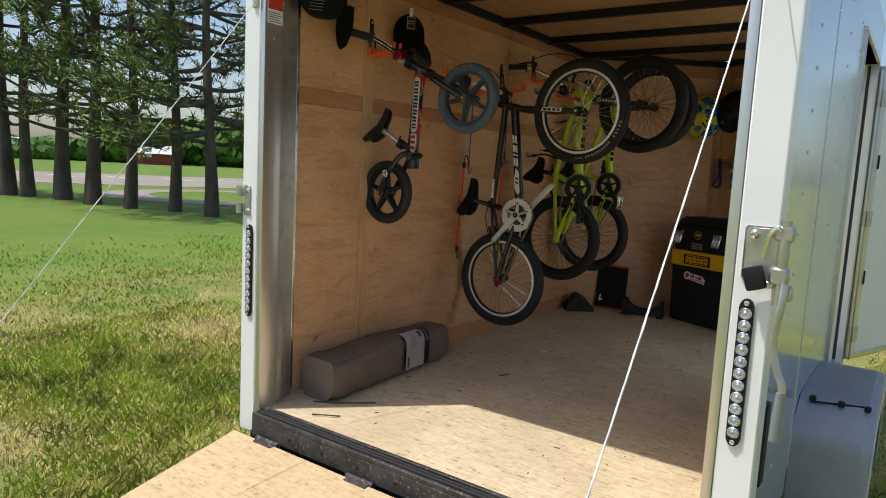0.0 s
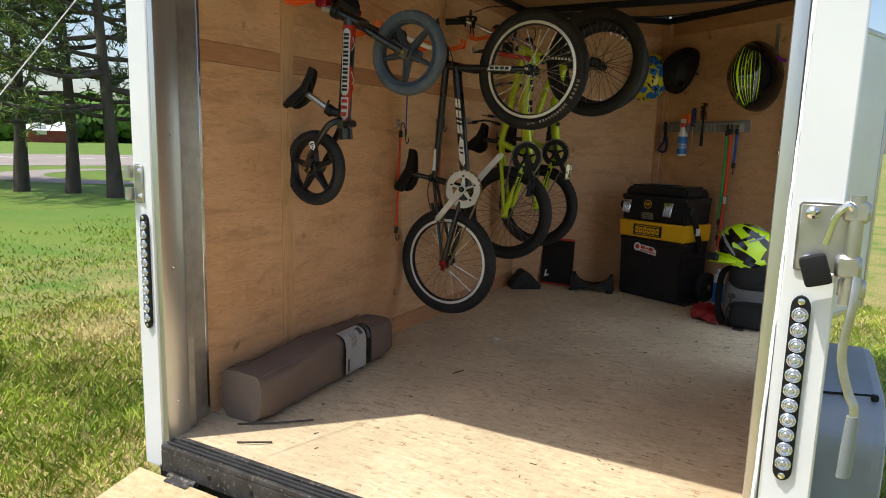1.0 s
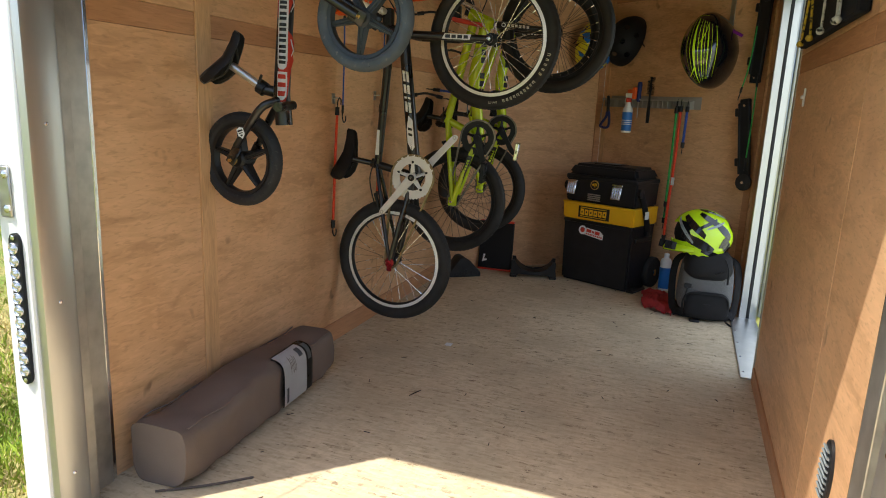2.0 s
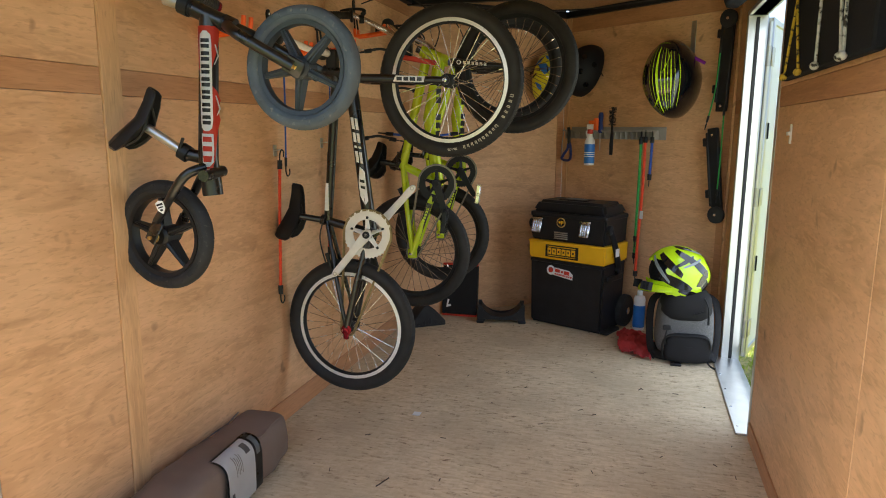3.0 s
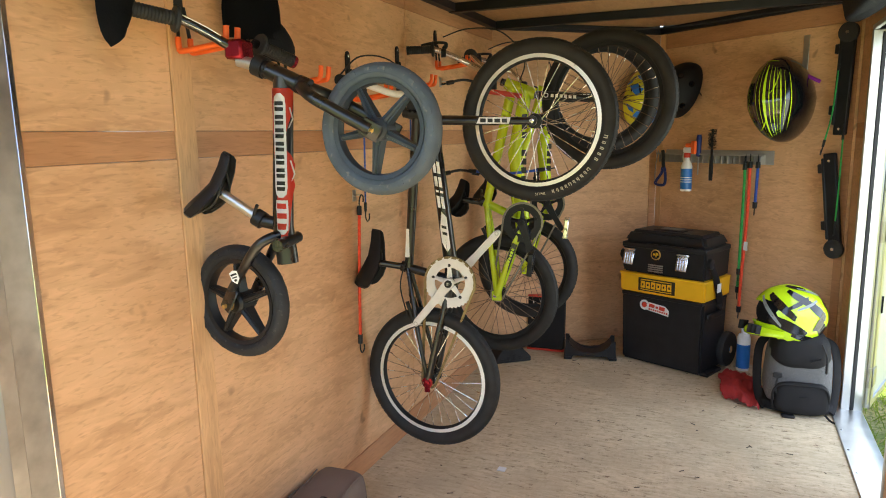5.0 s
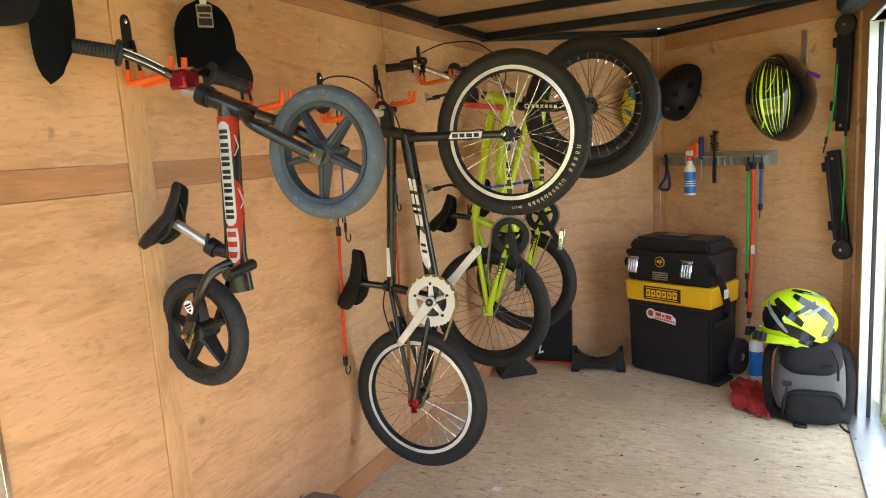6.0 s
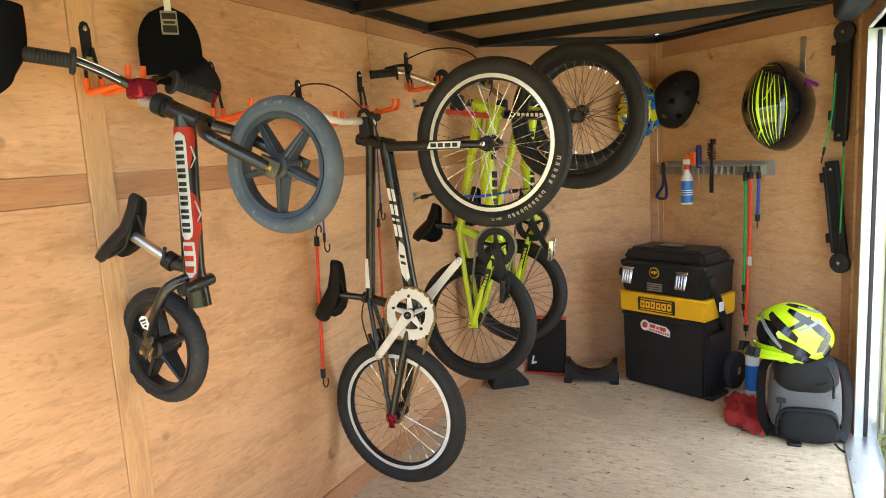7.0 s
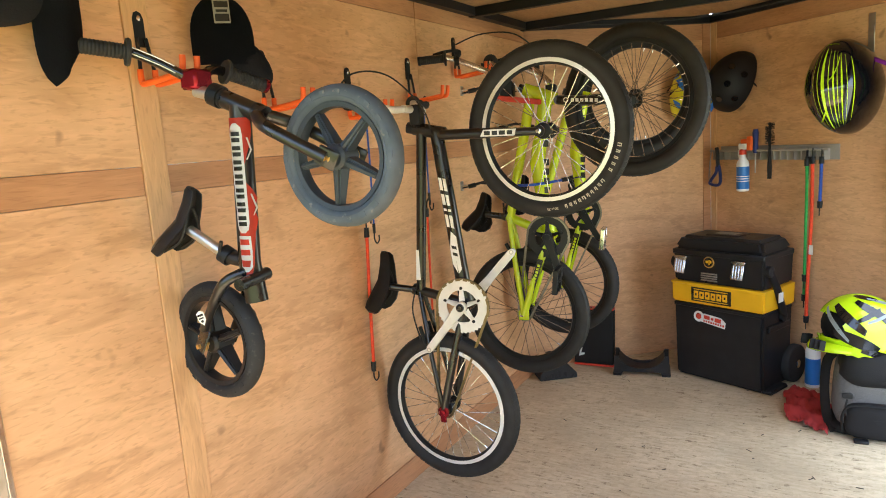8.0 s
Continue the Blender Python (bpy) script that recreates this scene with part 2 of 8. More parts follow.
BARK = material("pine_bark", (0.085, 0.068, 0.058), 0.95, 0, 0.4, 5, 0.9, 22, (1, 1, 0.3))
NEEDLES = material("pine_needles", (0.16, 0.20, 0.055), 0.8, 0, 0.5, 0.9, 0.2, 40)
NEEDLES_DARK = material("pine_needles_shade", (0.075, 0.12, 0.045), 0.8, 0, 0.5, 0.9, 0.2, 40)
LEAF = material("hedge_leaves", (0.085, 0.17, 0.03), 0.85, 0, 0.45, 0.35, 0.4, 3)
GRASS_BLADE = material("grass_blades", (0.30, 0.38, 0.045), 0.8, 0, 0.5, 3.0, 0.2, 40)
DRY_BLADE = material("dry_grass_blades", (0.62, 0.50, 0.23), 0.9, 0, 0.35, 3.0, 0.2, 40)
ASPHALT = material("pale_asphalt", (0.30, 0.26, 0.235), 0.9, 0, 0.12, 0.4, 0.3, 20)
BRICK_RED = material("red_wall", (0.27, 0.07, 0.05), 0.85, 0, 0.2, 0.8, 0.2, 8)
ROOF_PALE = material("pale_metal_roof", (0.72, 0.74, 0.76), 0.4, 0.2, 0.06, 0.5, 0.1, 4)
TYRE_ROAD = material("trailer_tyre_rubber", (0.03, 0.03, 0.031), 0.8, 0, 0.25, 18, 0.3)


def ground_material():
    m = bpy.data.materials.new("lawn_soil")
    m.use_nodes = True
    n, l = m.node_tree.nodes, m.node_tree.links
    b = n["Principled BSDF"]
    co = n.new("ShaderNodeTexCoord")
    last = None
    sep = n.new("ShaderNodeSeparateXYZ")
    l.new(co.outputs["Object"], sep.inputs[0])
    near = n.new("ShaderNodeMapRange")
    near.inputs[1].default_value, near.inputs[2].default_value = -8.0, -4.5
    near.inputs[3].default_value, near.inputs[4].default_value = 0.12, 1.0
    l.new(sep.outputs[0], near.inputs[0])
    for scale, lo, hi, c0, c1 in ((0.35, 0.42, 0.6, (0.085, 0.20, 0.012), (0.125, 0.225, 0.016)), (1.6, 0.34, 0.58, None, (0.38, 0.30, 0.12)), (38.0, 0.46, 0.62, None, (0.12, 0.15, 0.022))):
        t = n.new("ShaderNodeTexNoise")
        t.inputs["Scale"].default_value, t.inputs["Detail"].default_value = scale, 6
        l.new(co.outputs["Object"], t.inputs[0])
        r = n.new("ShaderNodeMapRange")
        r.inputs[1].default_value, r.inputs[2].default_value, r.inputs[4].default_value = lo, hi, 0.85
        l.new(t.outputs[0], r.inputs[0])
        x = n.new("ShaderNodeMix")
        x.data_type = "RGBA"
        if scale == 1.6:
            thin = n.new("ShaderNodeMath")
            thin.operation = "MULTIPLY"
            l.new(r.outputs[0], thin.inputs[0])
            l.new(near.outputs[0], thin.inputs[1])
            l.new(thin.outputs[0], x.inputs[0])
        else:
            l.new(r.outputs[0], x.inputs[0])
        if last is None:
            x.inputs[6].default_value = (*c0, 1)
        else:
            l.new(last, x.inputs[6])
        x.inputs[7].default_value = (*c1, 1)
        last = x.outputs[2]
        fine = t
    l.new(last, b.inputs["Base Color"])
    b.inputs["Roughness"].default_value = 0.95
    bp = n.new("ShaderNodeBump")
    bp.inputs["Strength"].default_value, bp.inputs["Distance"].default_value = 0.6, 0.03
    l.new(fine.outputs[0], bp.inputs["Height"])
    l.new(bp.outputs[0], b.inputs["Normal"])
    return m


LAWN = ground_material()

# ---- building helpers ----
ORIGIN = {}


def thing(name, at, label, category, group="", kind="", m=None):
    """A top-level empty at its base; its parts are given in world places, or in its own when a pose is given."""
    ob = new(name)
    ob.empty_display_size = 0.05
    ob.matrix_world = m if m is not None else Matrix.Translation(at)
    ORIGIN[ob.name] = Vector((0, 0, 0)) if m is not None else Vector(at)
    return tagged(ob, label, category, group, kind)


def mesh_of(name, bm, mat, smooth=40):
    me = bpy.data.meshes.new(name)
    bmesh.ops.recalc_face_normals(bm, faces=bm.faces)
    bm.to_mesh(me)
    bm.free()
    for mm in (mat if isinstance(mat, (list, tuple)) else (mat,)):
        me.materials.append(mm)
    if smooth:
        me.shade_smooth()
        me.set_sharp_from_angle(angle=radians(smooth))
    return me


def part(name, bm, mat, parent, label="", smooth=40):
    o = ORIGIN[parent.name]
    if o.length > 0:
        bm.transform(Matrix.Translation(-o))
    ob = new(name, mesh_of(name, bm, mat, smooth))
    ob.parent = parent
    ORIGIN[ob.name] = o
    tiny = name in ("decal", "decal_print", "decal_ink", "graphic", "raised_lettering", "tyre_marks", "sticker_marks", "plaque_marks", "plaque_counters", "print", "rivets", "bolts", "screws", "drain_holes", "patch_marks", "chin_vents", "vents")
    return tagged(ob, label, kind="stuff" if tiny else "")


def single(name, bm, mat, label, category, kind="", group="", smooth=40):
    ob = new(name, mesh_of(name, bm, mat, smooth))
    ORIGIN[ob.name] = Vector((0, 0, 0))
    return tagged(ob, label, category, group, kind)


def B():
    return bmesh.new()


def box(bm, lo, hi, bevel=0.0, m=None, seg=1):
    c = [(a + b) / 2 for a, b in zip(lo, hi)]
    s = [abs(b - a) for a, b in zip(lo, hi)]
    mm = Matrix.Translation(c) @ Matrix.Diagonal((*s, 1))
    g = bmesh.ops.create_cube(bm, size=1, matrix=mm)
    if bevel:
        es = list({e for v in g["verts"] for e in v.link_edges})
        r = bmesh.ops.bevel(bm, geom=es, offset=bevel, segments=seg, affect="EDGES", profile=0.6)
        vs = list({v for f in r["faces"] for v in f.verts} | {v for v in g["verts"] if v.is_valid})
    else:
        vs = g["verts"]
    if m is not None:
        bmesh.ops.transform(bm, matrix=m, verts=vs)
    return bm


def tube(bm, pts, r, seg=10, closed=False, caps=True, flat=1.0):
    """A round tube along places; r one radius or one for each place."""
    pts = [Vector(p) for p in pts]
    k = len(pts)
    rs = r if isinstance(r, (list, tuple)) else [r] * k
    rings, up = [], None
    for i, p in enumerate(pts):
        a = pts[(i - 1) % k] if closed or i else p
        c = pts[(i + 1) % k] if closed or i < k - 1 else p
        d = (c - a).normalized()
        if up is None:
            up = d.orthogonal().normalized()
        up = (up - d * up.dot(d)).normalized()
        side = d.cross(up)
        rings.append([bm.verts.new(p + rs[i] * (math.cos(t) * up + flat * math.sin(t) * side)) for t in (2 * math.pi * j / seg for j in range(seg))])
    for i in range(k if closed else k - 1):
        a, c = rings[i], rings[(i + 1) % k]
        for j in range(seg):
            try:
                bm.faces.new((a[j], a[(j + 1) % seg], c[(j + 1) % seg], c[j]))
            except ValueError:
                pass
    if caps and not closed:
        bm.faces.new(rings[0][::-1])
        bm.faces.new(rings[-1])
    return bm


def curve_pts(pts, n=8):
    """A smooth line through places."""
    pts = [Vector(p) for p in pts]
    out = []
    for i in range(len(pts) - 1):
        p0, p1, p2, p3 = pts[max(i - 1, 0)], pts[i], pts[i + 1], pts[min(i + 2, len(pts) - 1)]
        for j in range(n):
            t = j / n
            out.append(0.5 * (2 * p1 + (p2 - p0) * t + (2 * p0 - 5 * p1 + 4 * p2 - p3) * t * t + (3 * p1 - p0 - 3 * p2 + p3) * t ** 3))
    return out + [pts[-1]]


def axes(n):
    n = Vector(n).normalized()
    a = n.cross(Vector((0, 0, 1)))
    a = a.normalized() if a.length > 1e-3 else Vector((1, 0, 0))
    return n, a, a.cross(n)


def basis(o, x, y, z):
    return Matrix(((x[0], y[0], z[0], o[0]), (x[1], y[1], z[1], o[1]), (x[2], y[2], z[2], o[2]), (0, 0, 0, 1)))


def ring(bm, c, n, profile, seg=48):
    """A body of revolution round the axis n through c; profile: (radius, along) places, closed."""
    n, a, b = axes(n)
    c = Vector(c)
    rows = []
    for i in range(seg):
        t = 2 * math.pi * i / seg
        d = math.cos(t) * a + math.sin(t) * b
        rows.append([bm.verts.new(c + d * r + n * h) for r, h in profile])
    k = len(profile)
    for i in range(seg):
        u, v = rows[i], rows[(i + 1) % seg]
        for j in range(k):
            bm.faces.new((u[j], u[(j + 1) % k], v[(j + 1) % k], v[j]))
    return bm


def lathe(bm, c, n, profile, seg=24):
    """A turned body with closed ends."""
    n, a, b = axes(n)
    c = Vector(c)
    rows = []
    for i in range(seg):
        t = 2 * math.pi * i / seg
        d = math.cos(t) * a + math.sin(t) * b
        rows.append([bm.verts.new(c + d * r + n * h) for r, h in profile])
    for i in range(seg):
        u, v = rows[i], rows[(i + 1) % seg]
        for j in range(len(profile) - 1):
            bm.faces.new((u[j], u[j + 1], v[j + 1], v[j]))
    bm.faces.new([r[0] for r in rows])
    bm.faces.new([r[-1] for r in rows][::-1])
    return bm


def plate(bm, poly, thick, m):
    """A flat plate: outline in x and y, thickness along z, then set by m."""
    lo = [bm.verts.new(m @ Vector((x, y, 0))) for x, y in poly]
    hi = [bm.verts.new(m @ Vector((x, y, thick))) for x, y in poly]
    bm.faces.new(lo[::-1])
    bm.faces.new(hi)
    for i in range(len(poly)):
        j = (i + 1) % len(poly)
        bm.faces.new((lo[i], lo[j], hi[j], hi[i]))
    return bm


def bars(bm, m, rows):
    """Plain bars (x0, y0, x1, y1), raised by a hair, set by m."""
    for x0, y0, x1, y1 in rows:
        box(bm, (x0, y0, 0), (x1, y1, 0.0012), m=m)
    return bm


def lettering(text, size, m, mat, parent, name="lettering", extrude=0.0004):
    cu = bpy.data.curves.new(name, "FONT")
    cu.body, cu.size, cu.extrude, cu.align_x, cu.align_y = text, size, extrude, "CENTER", "CENTER"
    tmp = bpy.data.objects.new(name, cu)
    me = bpy.data.meshes.new_from_object(tmp)
    bpy.data.objects.remove(tmp)
    bm = bmesh.new()
    bm.from_mesh(me)
    bm.transform(m)
    return part(name, bm, mat, parent, smooth=0)


# ---- the trailer's shell ----
XL, XR, YF, APX, APY, TOP = -0.87, 0.83, 2.87, -0.08, 3.55, 1.775
SKIN_R, SKIN_L = 0.90, -0.935
DOOR0, DOOR1, DOOR_TOP = 1.76, 2.64, 1.62

bm = B()
bm.faces.new([bm.verts.new(p) for p in ((XL - 0.03, 0.03, 0), (XR + 0.03, 0.03, 0), (XR + 0.03, YF, 0), (APX, APY + 0.03, 0), (XL - 0.03, YF, 0))])
g = bmesh.ops.extrude_face_region(bm, geom=bm.faces[:])
bmesh.ops.translate(bm, vec=(0, 0, -0.03), verts=[v for v in g["geom"] if isinstance(v, bmesh.types.BMVert)])
single("floor", bm, OSB, "worn grey-brown strand board trailer floor", "floor", "structure", smooth=0)

bm = B()
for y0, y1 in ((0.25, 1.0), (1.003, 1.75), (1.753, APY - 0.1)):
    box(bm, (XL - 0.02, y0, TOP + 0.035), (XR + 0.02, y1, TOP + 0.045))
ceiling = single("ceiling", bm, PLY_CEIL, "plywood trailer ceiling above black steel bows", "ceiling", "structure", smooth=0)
bm = B()
box(bm, (SKIN_L, 0.0, TOP + 0.06), (SKIN_R, YF, TOP + 0.09))
plate(bm, [(SKIN_L, YF), (SKIN_R, YF), (APX, APY + 0.08)], 0.03, Matrix.Translation((0, 0, TOP + 0.06)))
single("roof", bm, WHITE_PAINT, "white sheet metal trailer roof", "roof", "structure", smooth=0)

# left wall: studs and skin, then the plywood lining sheet by sheet
bm = B()
box(bm, (SKIN_L, 0.03, -0.08), (XL - 0.012, YF, TOP + 0.06))
wall_left = single("wall_left", bm, SKIN, "trailer side wall lined with plywood sheets", "wall", "structure", smooth=0)
BAT0, BAT1, BAND0, BAND1 = 0.592, 0.656, 1.188, 1.252


def sheet(parent, lo, hi, mat, name="plywood_sheet"):
    bm = B()
    box(bm, lo, hi, 0.0012)
    return part(name, bm, mat, parent, smooth=0)


for y0, y1 in ((0.2, BAT0 - 0.0015), (BAT1 + 0.0015, 1.82), (1.823, YF)):
    sheet(wall_left, (XL - 0.012, y0, 0.0), (XL, y1, BAND0 - 0.001), PLY)
    sheet(wall_left, (XL - 0.012, y0, BAND0), (XL - 0.001, y1, BAND1), PLY_DARK, "band")
    sheet(wall_left, (XL - 0.012, y0, BAND1 + 0.001), (XL, y1, TOP - 0.06), PLY)
    sheet(wall_left, (XL - 0.012, y0, TOP - 0.059), (XL + 0.001, y1, TOP), PLY_DARK, "top_strip")
sheet(wall_left, (XL - 0.012, BAT0, 0.0), (XL + 0.004, BAT1, TOP), PLY_TRIM, "batten")
sheet(wall_left, (XL, 0.67, 0.0), (XL + 0.006, YF - 0.01, 0.085), PLY_DARK, "base_strip")

# nose: two lined panels that meet in a shallow point
def nose(name, p0, p1, label):
    p0, p1 = Vector((*p0, 0)), Vector((*p1, 0))
    d = (p1 - p0).normalized()
    inward = Vector((d.y, -d.x, 0))
    m = basis(p0, d, Vector((0, 0, 1)), inward)
    length = (p1 - p0).length
    bm = B()
    box(bm, (0, -0.08, -0.06), (length, TOP + 0.06, -0.012), m=m)
    w = single(name, bm, SKIN, label, "wall", "structure", smooth=0)
    for lo, hi, mat, nm in (((0, 0, -0.012), (length, TOP - 0.085, 0), PLY, "plywood_sheet"), ((0, TOP - 0.084, -0.012), (length, TOP, 0.001), PLY_DARK, "top_strip")):
        bm = B()
        box(bm, lo, hi, 0.001, m=m)
        part(nm, bm, mat, w, smooth=0)
    return w, m, length


nose_left, ML, LL = nose("wall_nose_left", (XL, YF), (APX, APY), "plywood-lined angled nose wall")
nose_right, MR, LR = nose("wall_nose_right", (APX, APY), (XR, YF), "plywood-lined angled nose wall")
bm = B()
box(bm, (0, 0, 0.001), (0.045, TOP, 0.007), 0.001, m=MR)
part("batten", bm, PLY_TRIM, nose_right, smooth=0)
bm = B()
box(bm, (LL - 0.05, 0, 0.001), (LL - 0.003, TOP, 0.007), 0.001, m=ML)
part("batten", bm, PLY_DARK, nose_left, smooth=0)
bm = B()
tube(bm, [(APX, APY - 0.004, 0), (APX, APY - 0.004, TOP)], 0.006, 8)
part("corner_strip", bm, ALU, nose_right)
bm = B()
box(bm, (LR - 0.05, 0, 0.001), (LR - 0.012, TOP, 0.006), 0.001, m=MR)
part("batten", bm, PLY_DARK, nose_right, smooth=0)

# right wall with the side door's opening
bm = B()
for lo, hi in (((XR + 0.012, 0.03, -0.08), (SKIN_R, DOOR0, TOP + 0.06)), ((XR + 0.012, DOOR1, -0.08), (SKIN_R, YF, TOP + 0.06)), ((XR + 0.012, DOOR0, DOOR_TOP), (SKIN_R, DOOR1, TOP + 0.06)), ((XR + 0.012, DOOR0, -0.08), (SKIN_R, DOOR1, -0.01))):
    box(bm, lo, hi)
wall_right = single("wall_right", bm, SKIN, "trailer side wall, riveted aluminium outside, plywood inside", "wall", "structure", smooth=0)
for y0, y1 in ((0.2, 0.655), (0.658, DOOR0 - 0.012), (DOOR1 + 0.012, YF)):
    sheet(wall_right, (XR, y0, 0.0), (XR + 0.012, y1, BAND0 - 0.001), PLY)
    sheet(wall_right, (XR + 0.001, y0, BAND0), (XR + 0.012, y1, BAND1), PLY_DARK, "band")
    sheet(wall_right, (XR, y0, BAND1 + 0.001), (XR + 0.012, y1, TOP), PLY)
sheet(wall_right, (XR, DOOR0 - 0.012, DOOR_TOP + 0.012), (XR + 0.012, DOOR1 + 0.012, TOP), PLY)
sheet(wall_right, (XR - 0.006, 0.24, 0.0), (XR, DOOR0 - 0.02, 0.062), PLY_DARK, "base_strip")
# rivets on the outer skin
bm = B()
for y in (0.12, 0.5, 0.86, 1.24, 1.62, 1.70):
    for i in range(16):
        lathe(bm, (SKIN_R, y, 0.02 + i * 0.115), (1, 0, 0), [(0.006, 0), (0.005, 0.002), (0.002, 0.003)], 8)
tagged(part("rivets", bm, ALU, wall_right), kind="stuff")
bm = B()
box(bm, (SKIN_R, 0.855, 0.0), (SKIN_R + 0.002, 0.895, TOP))
part("seam_strip", bm, SKIN, wall_right, smooth=0)

# rear frame: two posts, a header, the sill
def post(side):
    s = 1 if side == "right" else -1
    outer = 0.93 if s > 0 else -0.925
    wallx = XR if s > 0 else XL
    p = thing("rear_post", (outer, 0, -0.09), "white-painted rear door post with mill aluminium inner channel", "post", "rear frame", "structure")
    bm = B()
    box(bm, (outer - s * 0.0, 0.0, -0.1), (outer - s * 0.085, 0.04, TOP + 0.06), 0.004)
    box(bm, (outer - s * 0.0, 0.04, -0.1), (outer - s * 0.03, 0.075, TOP + 0.06), 0.003)
    part("front_plate", bm, WHITE_PAINT, p)
    bm = B()
    box(bm, (outer - s * 0.086, 0.002, -0.05), (outer - s * 0.112, 0.09, TOP + 0.0), 0.008, seg=2)
    part("inner_channel", bm, ALU, p)
    bm = B()
    box(bm, (outer - s * 0.035, 0.09, -0.03), (outer - s * 0.10, 0.125, TOP), 0.003)
    part("seal", bm, STEEL, p)
    bm = B()
    box(bm, (outer - s * 0.04, 0.126, -0.02), (wallx - s * 0.012, 0.2, TOP), 0.002)
    part("jamb", bm, STEEL, p)
    bm = B()
    box(bm, (wallx + s * 0.004, 0.2, 0.0), (wallx - s * 0.009, 0.215, TOP), 0.003)
    part("edge_trim", bm, CHROME, p)
    bm = B()
    for z in (0.12, 0.55, 0.95, 1.4):
        lathe(bm, (outer - s * 0.112, 0.045, z), (-s, 0, 0), [(0.005, 0), (0.004, 0.002), (0.0015, 0.003)], 8)
    part("rivets", bm, CHROME, p)
    return p


post_l, post_r = post("left"), post("right")
bm = B()
box(bm, (-0.925, 0.0, TOP - 0.045), (0.93, 0.045, TOP + 0.11), 0.004)
header = single("rear_header", bm, WHITE_PAINT, "white-painted header over the rear opening", "header", "structure")
bm = B()
box(bm, (-0.81, 0.046, TOP - 0.055), (0.82, 0.2, TOP + 0.02), 0.004)
part("inner_header", bm, BLACK_STEEL, header)

sill = thing("sill", (0, 0, -0.1), "dirty black steel threshold with rubber seal and drain holes", "threshold", "", "structure")
bm = B()
box(bm, (-0.835, -0.012, -0.1), (0.84, 0.0, -0.03), 0.002)
box(bm, (-0.835, -0.012, -0.03), (0.84, 0.028, -0.012), 0.003)
part("face", bm, SILL_STEEL, sill)
bm = B()
for y, z in ((0.005, -0.008), (0.018, -0.006)):
    tube(bm, [(-0.82, y, z), (0.83, y, z)], 0.0055, 8)
part("seal", bm, BLACK_RUBBER, sill)
bm = B()
box(bm, (-0.79, 0.026, -0.012), (0.80, 0.042, 0.004), 0.002)
part("floor_edge", bm, SILL_STEEL, sill)
bm = B()
for i in range(9):
    lathe(bm, (-0.62 + i * 0.17, -0.0125, -0.065), (0, -1, 0), [(0.008, 0), (0.008, 0.001)], 12)
part("drain_holes", bm, BLACK_STEEL, sill)

# ceiling bows and edge angles
bm = B()
for s, x in ((1, XL), (-1, XR)):
    box(bm, (x, 0.2, TOP - 0.002), (x + s * 0.035, YF, TOP + 0.034), 0.002)
part("edge_angle", bm, BLACK_STEEL, ceiling)
for k in range(5):
    y = YF - 0.02 - k * 0.56
    bm = B()
    box(bm, (XL, y - 0.025, TOP - 0.006), (XR, y + 0.01, TOP + 0.034), 0.003)
    part("bow", bm, BLACK_STEEL, ceiling)
bm = B()
for m, ln in ((ML, LL), (MR, LR)):
    box(bm, (0, TOP - 0.002, 0), (ln, TOP + 0.034, 0.03), 0.002, m=m)
part("edge_angle", bm, BLACK_STEEL, ceiling)
bm = B()
tube(bm, curve_pts([(-0.55, 2.92, TOP - 0.008), (-0.3, 3.02, TOP - 0.022), (0.05, 3.05, TOP - 0.03), (0.4, 2.93, TOP - 0.02), (0.7, 2.86, TOP - 0.008)]), 0.0035, 6)
part("wire", bm, BLACK_RUBBER, ceiling)

# ramp door, let down to the ground
GROUND = -0.5
RAMP = thing("ramp_door", (0, -0.03, -0.09), "let-down ramp door faced with strand board", "ramp", "", "structure", pose(0, -0.03, -0.09, -math.degrees(math.atan2(0.37, 1.72)), 0, 180))
bm = B()
box(bm, (-0.90, 0.012, -0.02), (0.90, 1.74, 0.0), 0.001)
part("deck", bm, OSB_RAMP, RAMP, smooth=0)
bm = B()
box(bm, (-0.91, 0.012, -0.055), (0.91, 1.75, -0.021), 0.003)
part("door_frame", bm, ALU, RAMP)
for x in (-0.72, -0.25, 0.25, 0.72):
    bm = B()
    lathe(bm, (x - 0.06, 0.0, -0.004), (1, 0, 0), [(0.011, 0), (0.011, 0.12)], 12)
    box(bm, (x - 0.05, 0.004, -0.012), (x + 0.05, 0.03, 0.004), 0.003)
    part("hinge", bm, SILL_STEEL, RAMP)


# ---- bicycles ----
def V(*a):
    return Vector(a)


def yaw_vec(deg):
    return V(math.cos(radians(deg)), math.sin(radians(deg)), 0)


